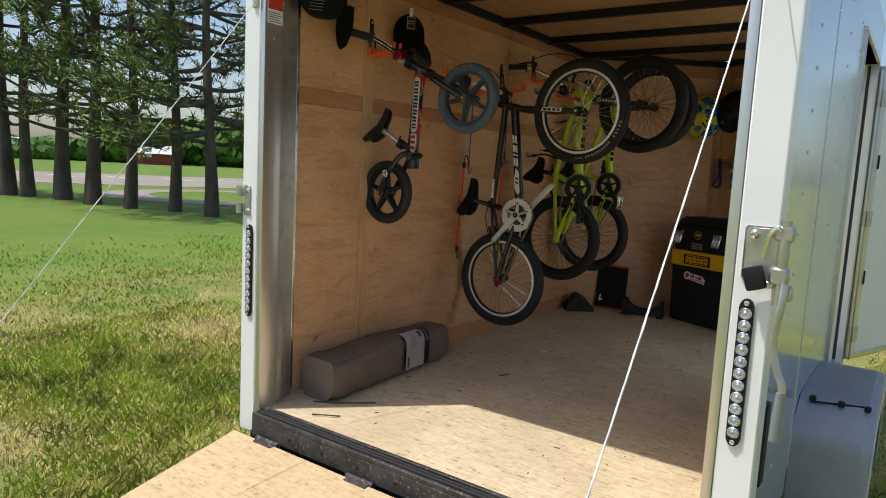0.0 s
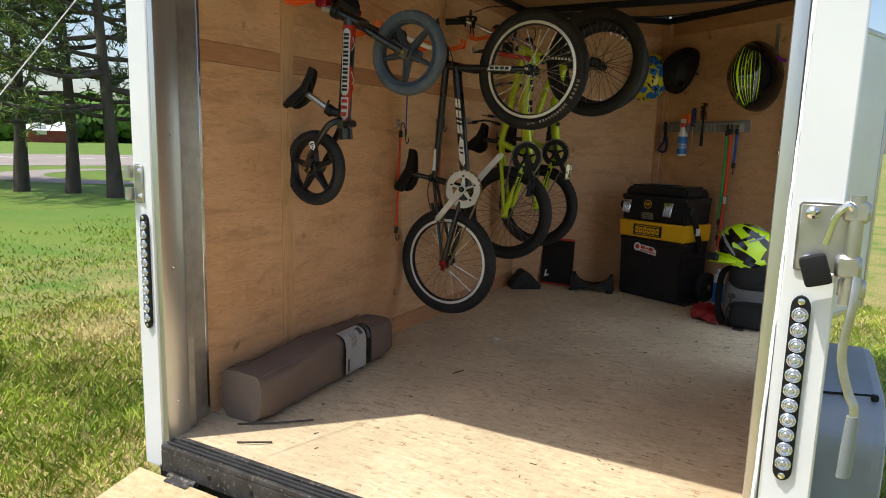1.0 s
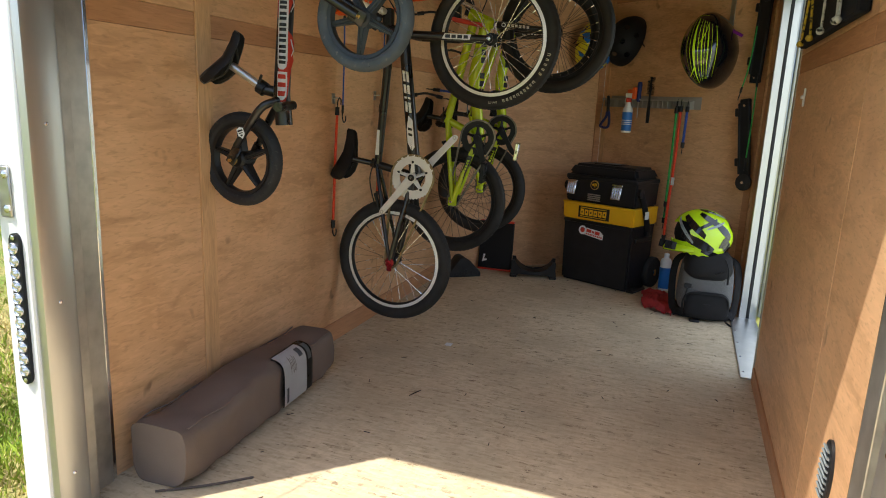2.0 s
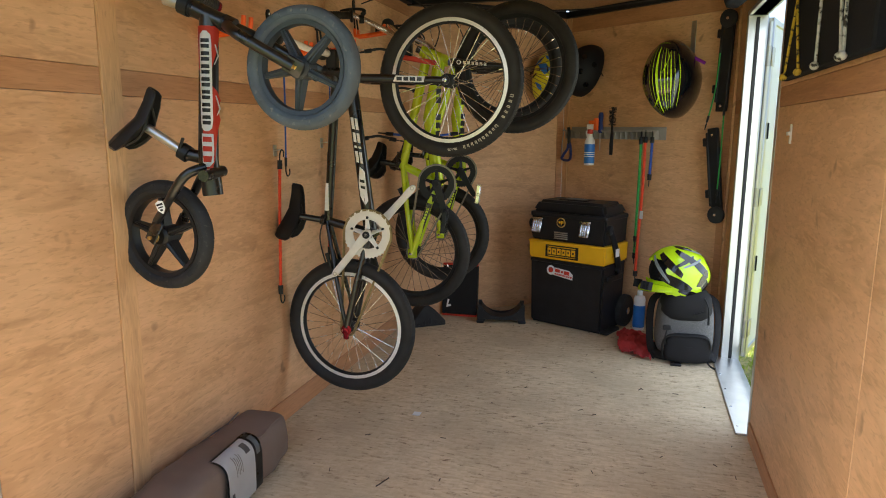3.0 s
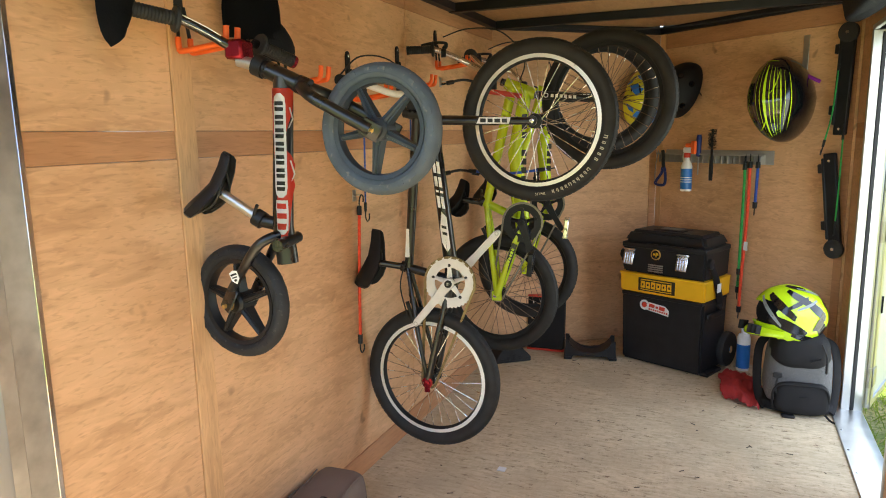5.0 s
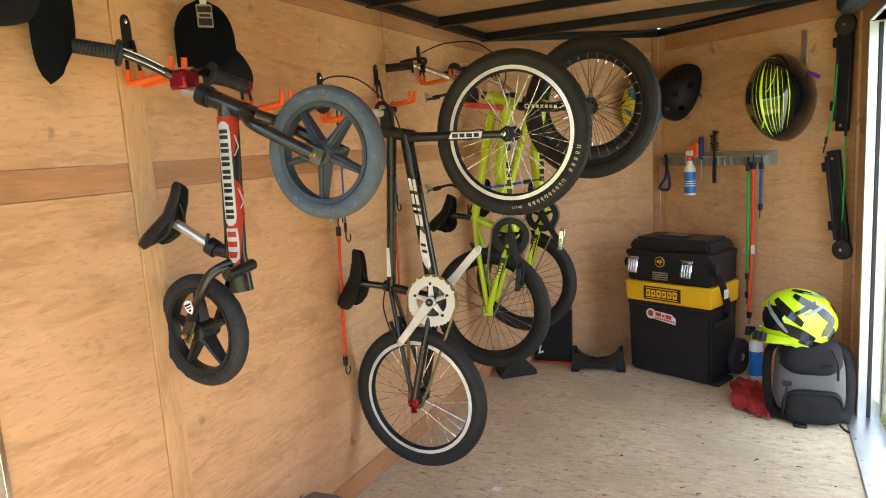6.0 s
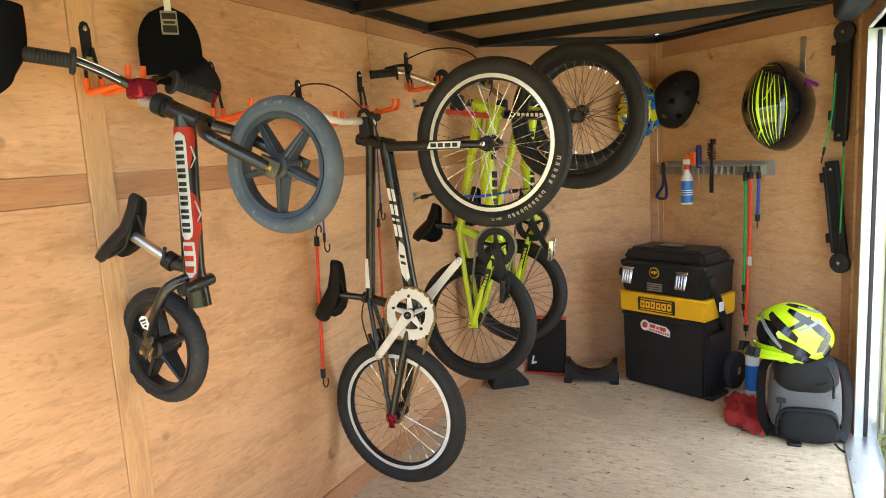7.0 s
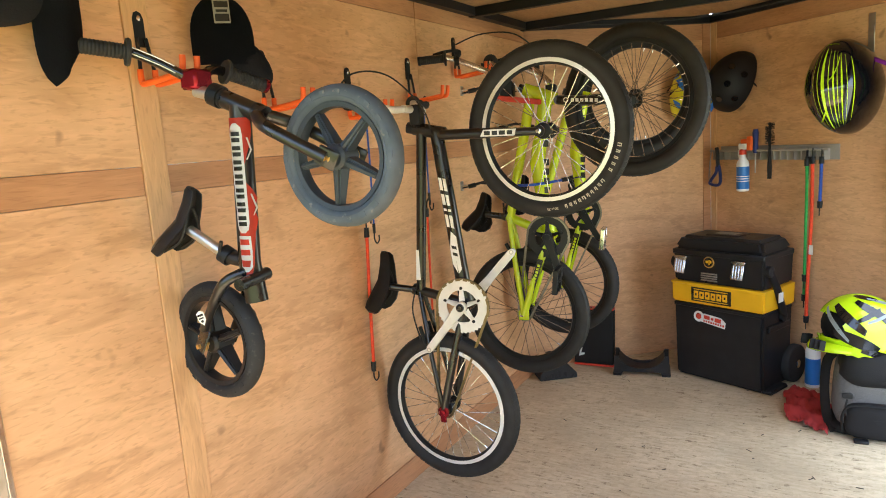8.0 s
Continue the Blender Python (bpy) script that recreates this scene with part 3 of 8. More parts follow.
def spoked_wheel(bike, c, n, R, rim_mat, spoke_mat, tyre_r=0.022, count=32, rim_side=None, tyre_label="black ribbed tyre"):
    n, a, b = axes(n)
    c = Vector(c)
    rr = R - 2 * tyre_r + 0.006
    bm = B()
    ring(bm, c, n, [(rr, -0.011), (rr + 0.003, -0.0125), (rr + 0.003, 0.0125), (rr, 0.011), (rr - 0.017, 0.009), (rr - 0.021, 0.0), (rr - 0.017, -0.009)], 56)
    wheel = part("wheel", bm, rim_mat, bike, "spoked wheel with knobbly black tyre")
    if rim_side:
        bm = B()
        for s in (-1, 1):
            ring(bm, c + n * s * 0.0122, n, [(rr + 0.003, -0.0006), (rr + 0.003, 0.0006), (rr - 0.014, 0.0004 - 0.0016 * 1), (rr - 0.014, -0.0022)], 56)
        part("brake_track", bm, rim_side, wheel)
    bm = B()
    prof = []
    for k in range(14):
        t = 2 * math.pi * k / 14
        prof.append((R - tyre_r + tyre_r * math.cos(t), tyre_r * 0.98 * math.sin(t)))
    ring(bm, c, n, prof, 72)
    for k in range(72):
        t = 2 * math.pi * k / 72
        d = math.cos(t) * a + math.sin(t) * b
        e = n.cross(d)
        for s in (-1, 0, 1):
            q = 0.55 * s
            o = c + d * (R - tyre_r + tyre_r * math.cos(q)) + n * tyre_r * math.sin(q)
            up = (d * math.cos(q) + n * math.sin(q)).normalized()
            box(bm, (-0.0085, -0.0045, -0.001), (0.0085, 0.0045, 0.0004), m=basis(o, e, up.cross(e), up))
    part("tyre", bm, BLACK_RUBBER, wheel, tyre_label)
    bm = B()
    lathe(bm, c - n * 0.052, n, [(0.005, 0), (0.005, 0.008), (0.009, 0.009), (0.009, 0.02), (0.024, 0.024), (0.024, 0.029), (0.013, 0.033), (0.013, 0.071), (0.024, 0.075), (0.024, 0.08), (0.009, 0.084), (0.009, 0.095), (0.005, 0.096), (0.005, 0.104)], 16)
    hub_ = part("hub", bm, BLACK_STEEL, wheel)
    bm = B()
    for sd in (-1, 1):
        lathe(bm, c + n * sd * 0.052, n * sd, [(0.0085, 0), (0.0085, 0.008), (0.005, 0.009), (0.005, 0.018)], 6)
    tagged(part("axle_nuts", bm, CHROME, hub_), kind="stuff")
    for k in range(count):
        side = 1 if k % 2 else -1
        t = 2 * math.pi * k / count
        t2 = t + (0.62 if (k // 2) % 2 else -0.62)
        p0 = c + 0.021 * (math.cos(t2) * a + math.sin(t2) * b) + n * side * 0.026
        p1 = c + (rr - 0.018) * (math.cos(t) * a + math.sin(t) * b)
        bm = B()
        tube(bm, [p0, p1], 0.0012, 5)
        part("spoke", bm, spoke_mat, wheel)
    bm = B()
    for k in range(count):
        t = 2 * math.pi * k / count
        d = math.cos(t) * a + math.sin(t) * b
        tube(bm, [c + d * (rr - 0.034), c + d * (rr - 0.019)], 0.0019, 6)
    tagged(part("nipples", bm, CHROME, wheel), kind="stuff")
    return wheel


def mag_wheel(bike, c, n, R, tyre_mat, body_mat, label, phase=0.35):
    n, a, b = axes(n)
    c = Vector(c)
    bm = B()
    ring(bm, c, n, [(R * 0.76, -0.016), (R * 0.76, 0.016), (R * 0.69, 0.014), (R * 0.67, 0), (R * 0.69, -0.014)], 48)
    lathe(bm, c - n * 0.03, n, [(0.02, 0), (0.026, 0.006), (0.026, 0.054), (0.02, 0.06)], 20)
    wheel = part("wheel", bm, body_mat, bike, label)
    for k in range(5):
        t = 2 * math.pi * k / 5 + phase
        bm = B()
        d = math.cos(t) * a + math.sin(t) * b
        e = n.cross(d)
        g = bmesh.ops.create_cube(bm, size=1)
        for v in g["verts"]:
            u = v.co.x + 0.5
            w = 0.020 * (1 - u) + 0.012 * u
            h = 0.030 * (1 - u) + 0.018 * u
            v.co = c + d * (0.022 + u * (R * 0.70 - 0.022)) + e * (v.co.y * w) + n * (v.co.z * h)
        tube(bm, [c + d * 0.02 + n * 0.017, c + d * R * 0.66 + n * 0.011], [0.006, 0.004], 6)
        tube(bm, [c + d * 0.02 - n * 0.017, c + d * R * 0.66 - n * 0.011], [0.006, 0.004], 6)
        part("wheel_spoke", bm, body_mat, wheel)
    bm = B()
    tr = R * 0.135
    prof = [(R - tr + tr * math.cos(2 * math.pi * k / 14), tr * 1.12 * math.sin(2 * math.pi * k / 14)) for k in range(14)]
    ring(bm, c, n, prof, 60)
    part("tyre", bm, tyre_mat, wheel)
    bm = B()
    ring(bm, c + n * 0.0, n, [(R * 0.83, tr * 1.13), (R * 0.835, tr * 1.15), (R * 0.845, tr * 1.13)], 60)
    ring(bm, c + n * 0.0, n, [(R * 0.83, -tr * 1.13), (R * 0.835, -tr * 1.15), (R * 0.845, -tr * 1.13)], 60)
    part("sidewall_ring", bm, tyre_mat, wheel)
    bm = B()
    for k in range(22):
        if k in (4, 9, 10, 16, 21):
            continue
        t = 2 * math.pi * k / 22
        d = math.cos(t) * a + math.sin(t) * b
        for s in (-1, 1):
            box(bm, (-0.007, -0.005, 0), (0.007, 0.005, 0.0012), m=basis(c + d * R * 0.89 + n * s * tr * 1.05, n.cross(d), d, n * s))
    part("raised_lettering", bm, tyre_mat, wheel)
    bm = B()
    lathe(bm, c - n * 0.062, n, [(0.005, 0), (0.005, 0.01), (0.009, 0.0105), (0.009, 0.018), (0.014, 0.0185), (0.014, 0.021), (0.004, 0.022), (0.004, 0.102), (0.014, 0.103), (0.014, 0.106), (0.009, 0.107), (0.009, 0.115), (0.005, 0.116), (0.005, 0.124)], 12)
    part("axle", bm, GOLD, wheel)
    return wheel


def saddle(bike, tip, tail, toward, mat=BLACK_PLASTIC, width=0.062, thick=1.0, label="black plastic saddle"):
    """A saddle from its tip to its broad tail; toward: the way its top faces."""
    tip, tail = Vector(tip), Vector(tail)
    d = (tail - tip)
    length = d.length
    d.normalize()
    up = Vector(toward)
    up = (up - d * up.dot(d)).normalized()
    s = d.cross(up)
    bm = B()
    rows = []
    for u, w, h, lift in ((0, 0.010, 0.018, 0.004), (0.04, 0.017, 0.024, 0.001), (0.2, 0.021, 0.026, -0.006), (0.45, 0.028, 0.028, -0.010), (0.65, 0.052, 0.032, -0.006), (0.82, width, 0.034, 0.004), (0.95, width * 0.92, 0.03, 0.012), (1.0, width * 0.7, 0.02, 0.014)):
        o = tip + d * length * u + up * lift
        h = h * (1 + (thick - 1) * min(1, 0.35 + u))
        rows.append([bm.verts.new(o + s * w * x + up * h * y) for x, y in ((-1, -0.7), (-0.96, 0), (-0.6, 0.42), (0, 0.52), (0.6, 0.42), (0.96, 0), (1, -0.7), (0.8, -0.72), (0.72, -0.15), (0, 0.1), (-0.72, -0.15), (-0.8, -0.72))])
    for i in range(len(rows) - 1):
        for j in range(12):
            bm.faces.new((rows[i][j], rows[i][(j + 1) % 12], rows[i + 1][(j + 1) % 12], rows[i + 1][j]))
    bm.faces.new(rows[0])
    bm.faces.new(rows[-1][::-1])
    seat = part("saddle", bm, mat, bike, label)
    bm = B()
    for k in (-1, 1):
        tube(bm, curve_pts([tip + d * length * 0.25 + s * k * 0.008 - up * 0.012, tip + d * length * 0.45 + s * k * 0.02 - up * 0.03, tip + d * length * 0.68 + s * k * 0.021 - up * 0.03, tip + d * length * 0.9 + s * k * 0.028 - up * 0.008]), 0.0035, 6)
    part("rails", bm, BLACK_STEEL, seat)
    return seat


def grip(bike, p0, p1, end_mat=RED_ALLOY, flange=True):
    p0, p1 = Vector(p0), Vector(p1)
    d = (p1 - p0).normalized()
    L = (p1 - p0).length
    bm = B()
    prof = [(0.012, 0), (0.0155, 0.002)]
    k = 0
    while 0.006 + k * 0.007 < L - 0.012:
        prof += [(0.0162, 0.006 + k * 0.007), (0.0148, 0.0095 + k * 0.007)]
        k += 1
    if flange:
        prof += [(0.016, L - 0.011), (0.027, L - 0.009), (0.029, L - 0.004), (0.027, L), (0.013, L)]
    lathe(bm, p0, d, prof, 18)
    g = part("grip", bm, BLACK_RUBBER, bike, "black ribbed rubber grip")
    bm = B()
    lathe(bm, p0 - d * 0.004, d, [(0.011, 0), (0.0165, 0.001), (0.0168, 0.009), (0.0155, 0.01)], 18)
    part("lock_ring", bm, end_mat, g)
    return g


def crankset(bike, bb, n, ring_r, arm1, arm2, ring_mat, arm_mat, teeth=36, spider_mat=None):
    """Chainring on the near side, two arms and pedals; n points at the viewer's side."""
    n, a, b = axes(n)
    bb = Vector(bb)
    o = bb + n * 0.042
    bm = B()
    th = 0.0018
    out, seg = [], teeth * 2
    rows = []
    for i in range(seg):
        t = 2 * math.pi * i / seg
        d = math.cos(t) * a + math.sin(t) * b
        ro = ring_r + (0.004 if i % 2 else -0.001)
        rows.append([bm.verts.new(o + d * r + n * h) for r, h in ((ring_r * 0.62, -th), (ro, -th), (ro, th), (ring_r * 0.62, th))])
    for i in range(seg):
        u, v = rows[i], rows[(i + 1) % seg]
        for j in range(4):
            bm.faces.new((u[j], u[(j + 1) % 4], v[(j + 1) % 4], v[j]))
    for k in range(5):
        t = 2 * math.pi * k / 5 + 0.3
        d = math.cos(t) * a + math.sin(t) * b
        tube(bm, [o + d * 0.012, o + d * ring_r * 0.55, o + d * ring_r * 0.78], [0.011, 0.007, 0.012], 8, flat=0.28)
    cr = part("crankset", bm, ring_mat, bike, "toothed chainring on a crank spider")
    bm = B()
    for k in range(5):
        t = 2 * math.pi * k / 5 + 0.3
        d = math.cos(t) * a + math.sin(t) * b
        lathe(bm, o + d * ring_r * 0.7 - n * 0.004, n, [(0.0055, 0), (0.0055, 0.009), (0.003, 0.0095)], 10)
    lathe(bm, bb - n * 0.045, n, [(0.019, 0), (0.019, 0.09), (0.013, 0.091), (0.013, 0.112), (0.009, 0.113)], 18)
    part("bolts", bm, BLACK_STEEL, cr)
    for tip, off in ((arm1, 0.056), (arm2, -0.056)):
        tip = Vector(tip) + n * (off - n.dot(Vector(tip) - bb))
        s = bb + n * off
        d = (tip - s).normalized()
        e = n.cross(d)
        bm = B()
        L = (tip - s).length
        prof = [(-0.004, -0.019), (L * 0.5, -0.0125), (L - 0.006, -0.013), (L + 0.010, -0.008), (L + 0.013, 0), (L + 0.010, 0.008), (L - 0.006, 0.013), (L * 0.5, 0.0125), (-0.004, 0.019), (-0.018, 0.01), (-0.021, 0), (-0.018, -0.01)]
        plate(bm, prof, 0.014, basis(s - n * 0.007, d, e, n))
        bmesh.ops.bevel(bm, geom=[x for x in bm.edges], offset=0.0025, segments=1, affect="EDGES")
        arm_ = part("crank_arm", bm, arm_mat, cr)
        bm = B()
        ring(bm, tip, n, [(0.0045, -0.0085), (0.0075, -0.0085), (0.0075, 0.0085), (0.0045, 0.0085)], 16)
        lathe(bm, s + n * (0.006 if off > 0 else -0.012), n, [(0.0115, 0), (0.0115, 0.005), (0.006, 0.006)], 16)
        tagged(part("arm_bolts", bm, STEEL if arm_mat is WHITE_ALLOY else BLACK_STEEL, arm_), kind="stuff")
    return cr


def pedal(bike, at, n, along, mat=BLACK_STEEL):
    at, n = Vector(at), Vector(n).normalized()
    along = Vector(along)
    along = (along - n * along.dot(n)).normalized()
    up = n.cross(along)
    m = basis(at, along, n, up)
    bm = B()
    for y in (0.0, 0.088):
        box(bm, (-0.045, y, -0.009), (0.045, y + 0.01, 0.009), 0.002, m=m)
    for x in (-0.045, 0.037, -0.012):
        box(bm, (x, 0.0, -0.008), (x + 0.008 + (0.014 if x == -0.012 else 0), 0.098, 0.008), 0.002, m=m)
    for x in (-0.04, 0.0, 0.04):
        for y in (0.006, 0.05, 0.092):
            for s in (-1, 1):
                tube(bm, [m @ V(x, y, s * 0.008), m @ V(x, y, s * 0.013)], 0.002, 6)
    return part("pedal", bm, mat, bike, "flat platform pedal with metal pins")


def chain(bike, bb, hub, n, r1, r2, mat):
    n, a, b = axes(n)
    p, q = Vector(bb) + n * 0.042, Vector(hub) + n * 0.036
    d = (q - p).normalized()
    e = n.cross(d)
    path = []
    for k in range(25):
        t = math.pi / 2 + math.pi * k / 24
        path.append(p + r1 * (math.cos(t) * d + math.sin(t) * e))
    for k in range(1, 30):
        path.append((p - e * r1).lerp(q - e * r2, k / 30))
    for k in range(9):
        t = -math.pi / 2 + math.pi * k / 8
        path.append(q + r2 * (math.cos(t) * d + math.sin(t) * e))
    for k in range(1, 30):
        path.append((q + e * r2).lerp(p + e * r1, k / 30))
    # resample to links
    total, out, step, acc = 0, [], 0.0127, 0
    path.append(path[0])
    for i in range(len(path) - 1):
        seg = path[i + 1] - path[i]
        L = seg.length
        while acc <= L:
            out.append((path[i] + seg * (acc / L if L else 0), seg.normalized()))
            acc += step
        acc -= L
    bm = B()
    for i, (o, t) in enumerate(out):
        w = 0.0042 if i % 2 else 0.0026
        side = n.cross(t)
        for s in (-1, 1):
            box(bm, (-0.0078, -0.0038, s * w - 0.0006), (0.0078, 0.0038, s * w + 0.0006), m=basis(o, t, side, n))
    return tagged(part("chain", bm, mat, bike, "roller chain"), kind="stuff")


def lever(bike, at, way, n):
    at, way, n = Vector(at), Vector(way).normalized(), Vector(n).normalized()
    bm = B()
    ring(bm, at, n, [(0.012, -0.009), (0.017, -0.009), (0.017, 0.009), (0.012, 0.009)], 16)
    tube(bm, curve_pts([at + way * 0.014, at + way * 0.035 + n * 0.008, at + way * 0.04 - n * 0.04, at + way * 0.032 - n * 0.09]), [0.009] * 6 + [0.006] * 19, 8, flat=0.6)
    return part("brake_lever", bm, BLACK_STEEL, bike)


# -- black race bicycle --
N1 = yaw_vec(97)
W1 = yaw_vec(88)
H1 = V(N1.y, -N1.x, 0)
NEAR = -N1
rear, front = V(-0.609, 1.440, 0.388), V(-0.251, 1.502, 1.271)
headtop, crown = V(-0.676, 1.449, 1.306), V(-0.555, 1.464, 1.280)
seatcl, bb = V(-0.695, 1.447, 0.775), V(-0.536, 1.467, 0.737)
bmx = thing("bicycle", (rear.x, rear.y, rear.z - 0.247), "satin black race bicycle with white cranks hung from wall hooks", "bicycle", "bicycles on the wall")
bm = B()
tube(bm, [headtop, headtop.lerp(crown, 0.85)], 0.0205, 16)
tube(bm, [headtop.lerp(crown, 0.2), seatcl], [0.017, 0.0155], 14)
tube(bm, [headtop.lerp(crown, 0.62), bb], [0.0215, 0.0245], 14)
tube(bm, [seatcl + (seatcl - bb).normalized() * 0.02, bb], 0.0155, 14)
lathe(bm, bb - N1 * 0.036, N1, [(0.024, 0), (0.024, 0.072)], 20)
frame_b = part("frame", bm, BLACK_PAINT, bmx, "satin black welded tube frame")
for s in (-1, 1):
    o = N1 * s
    bm = B()
    tube(bm, curve_pts([bb + o * 0.022, bb.lerp(rear, 0.3) + o * 0.036, bb.lerp(rear, 0.62) + o * 0.05, rear + o * 0.056]), 0.0135, 10, flat=0.75)
    lathe(bm, rear + o * 0.053, o, [(0.018, 0), (0.018, 0.006)], 14)
    part("chain_stay", bm, BLACK_PAINT, bmx)
    bm = B()
    tube(bm, curve_pts([seatcl + o * 0.012, seatcl.lerp(rear, 0.45) + o * 0.04, seatcl.lerp(rear, 0.75) + o * 0.052, rear + o * 0.056]), 0.0078, 10)
    part("seat_stay", bm, BLACK_PAINT, bmx)
bm = B()
lathe(bm, rear + NEAR * 0.058, NEAR, [(0.019, 0), (0.019, 0.006), (0.010, 0.007), (0.010, 0.016), (0.005, 0.017)], 14)
box(bm, (-0.01, -0.035, 0), (0.01, 0.012, 0.006), 0.002, m=basis(rear + NEAR * 0.06, H1, V(0, 0, 1), NEAR))
part("chain_tensioner", bm, RED_ALLOY, bmx, "red anodised chain tensioner")
FD = (front - crown).normalized()
FN = W1
bm = B()
tube(bm, [headtop - (crown - headtop).normalized() * 0.008, crown + (crown - headtop).normalized() * 0.006], 0.0145, 14)
tube(bm, [crown - FN * 0.055, crown + FN * 0.055], 0.0155, 12)
for s in (-1, 1):
    tube(bm, curve_pts([crown + FN * s * 0.055, crown.lerp(front, 0.5) + FN * s * 0.056, front + FN * s * 0.056]), [0.0165] * 9 + [0.0125] * 8, 12, flat=0.9)
    lathe(bm, front + FN * s * 0.052, FN * s, [(0.017, 0), (0.017, 0.008)], 14)
fork = part("fork", bm, BLACK_PAINT, bmx)
bm = B()
FU = FN.cross(FD)
m = basis(crown.lerp(front, 0.62) - FN * 0.0722, FD, V(0, 0, 1), -FN)
plate(bm, [(-0.055, -0.010), (0.05, -0.010), (0.055, 0.010), (-0.045, 0.010)], 0.001, m)
d1 = part("decal", bm, WHITE_DECAL, fork)
bm = B()
bars(bm, m @ Matrix.Translation((0, 0, 0.0012)), [(-0.042, -0.006, -0.024, 0.006), (-0.018, -0.006, -0.002, 0.006), (0.004, -0.006, 0.022, 0.006), (0.028, -0.006, 0.044, 0.006)])
part("decal_print", bm, BLACK_PAINT, d1)
# decals on the down tube and seat tube
DT0, DT1 = headtop.lerp(crown, 0.62), bb
dd = (DT1 - DT0).normalized()
ds = NEAR.cross(dd)
m = basis(DT0 + dd * 0.06 + NEAR * 0.0225 + ds * 0.0, dd, ds, NEAR)
bm = B()
plate(bm, [(0.255, -0.002), (0.31, -0.014), (0.36, -0.014), (0.395, 0.0), (0.38, 0.013), (0.275, 0.013)], 0.0012, m)
for x, L in ((0.085, 0.046), (0.137, 0.040), (0.183, 0.014), (0.203, 0.046)):
    q = m @ Matrix(((1, 0.35, 0, 0), (0, 1, 0, 0), (0, 0, 1, 0), (0, 0, 0, 1)))
    plate(bm, [(x, -0.012), (x + L - 0.006, -0.012), (x + L - 0.006, -0.002), (x, -0.002)], 0.0012, q)
    plate(bm, [(x, 0.002), (x + L - 0.006, 0.002), (x + L - 0.006, 0.012), (x, 0.012)], 0.0012, q)
wd = part("decal", bm, WHITE_DECAL, frame_b, "white slanted block marks and panel")
bm = B()
for x in (0.300, 0.322):
    plate(bm, [(x, -0.008), (x + 0.010, -0.008), (x + 0.016, 0.008), (x + 0.006, 0.008)], 0.0008, m @ Matrix.Translation((0, 0, 0.0014)))
part("decal_print", bm, BLACK_PAINT, wd)
dd = (seatcl - headtop).normalized()
m = basis(seatcl - dd * 0.14 + NEAR * 0.0162, dd, NEAR.cross(dd), NEAR)
bm = B()
plate(bm, [(0.0, -0.005), (0.1, -0.008), (0.1, 0.008), (0.0, 0.005)], 0.0012, m)
part("decal", bm, WHITE_DECAL, frame_b)
spoked_wheel(bmx, rear, yaw_vec(89), 0.252, BLACK_STEEL, SPOKE, 0.0262, rim_side=RIM_SILVER)
wf = spoked_wheel(bmx, front, W1, 0.258, BLACK_STEEL, SPOKE, 0.0268, rim_side=RIM_SILVER)
n = -W1
FH = V(W1.y, -W1.x, 0)


def sidewall(at, wheel_n, u, r, lift, deg):
    """A place on a tyre's flank: letters stand with their feet to the rim."""
    t = radians(deg)
    d = math.cos(t) * u + math.sin(t) * V(0, 0, 1)
    return basis(at + d * r + wheel_n * lift, -wheel_n.cross(d), d, wheel_n)


bm = B()
for k in range(5):
    w_ = 0.0036 if k else 0.0048
    bars(bm, sidewall(front, n, FH, 0.2305, 0.0258, -13 - k * 4.6), [(-w_, -0.006, -w_ + 0.0026, 0.006), (w_ - 0.0026, -0.006, w_, 0.006), (-w_, 0.0035, w_, 0.006)])
for k in range(10):
    w_ = 0.0036 if k not in (0, 5) else 0.0048
    bars(bm, sidewall(front, n, FH, 0.2305, 0.0258, -41 - k * 3.7), [(-w_, -0.006, -w_ + 0.0026, 0.006), (w_ - 0.0026, -0.006, w_, 0.003), (-w_, -0.006, w_, -0.0036)])
part("tyre_marks", bm, CREAM_PRINT, wf)
lettering("20x1.75", 0.011, sidewall(front, n, FH, 0.2305, 0.0268, -85), CREAM_PRINT, wf)
crankset(bmx, bb, NEAR, 0.086, (-0.652, 1.437, 0.592), (-0.395, 1.498, 0.896), WHITE_ALLOY, WHITE_ALLOY, 40)
chain(bmx, bb, rear, NEAR, 0.087, 0.026, GOLD_CHAIN)
bm = B()
tube(bm, [seatcl - (bb - seatcl).normalized() * 0.005, V(-0.790, 1.402, 0.795)], 0.0115, 12)
ring(bm, seatcl + (seatcl - bb).normalized() * 0.018, seatcl - bb, [(0.0125, -0.008), (0.019, -0.008), (0.019, 0.008), (0.0125, 0.008)], 16)
part("seat_post", bm, BLACK_PAINT, bmx)
saddle(bmx, (-0.792, 1.399, 0.912), (-0.835, 1.388, 0.712), (-1, -0.15, -0.2), MATT_BLACK, 0.06, 1.7, "black padded racing saddle")
bm = B()
stem = V(-0.665, 1.450, 1.335)
tube(bm, [headtop + (headtop - crown).normalized() * 0.022, headtop], 0.0185, 14)
box(bm, (-0.018, -0.02, -0.02), (0.02, 0.045, 0.02), 0.005, m=basis(stem, H1, V(0, 0, 1), N1))
part("stem", bm, BLACK_STEEL, bmx)
bar_c = V(-0.676, 1.447, 1.366)
bm = B()
tube(bm, curve_pts([bar_c - N1 * 0.07, bar_c - N1 * 0.12 - H1 * 0.02, bar_c - N1 * 0.2 - H1 * 0.09 + V(0, 0, 0.03), bar_c - N1 * 0.33 - H1 * 0.1 + V(0, 0, 0.03)]), 0.011, 12)
tube(bm, curve_pts([bar_c - N1 * 0.07, bar_c + N1 * 0.07]), 0.0125, 12)
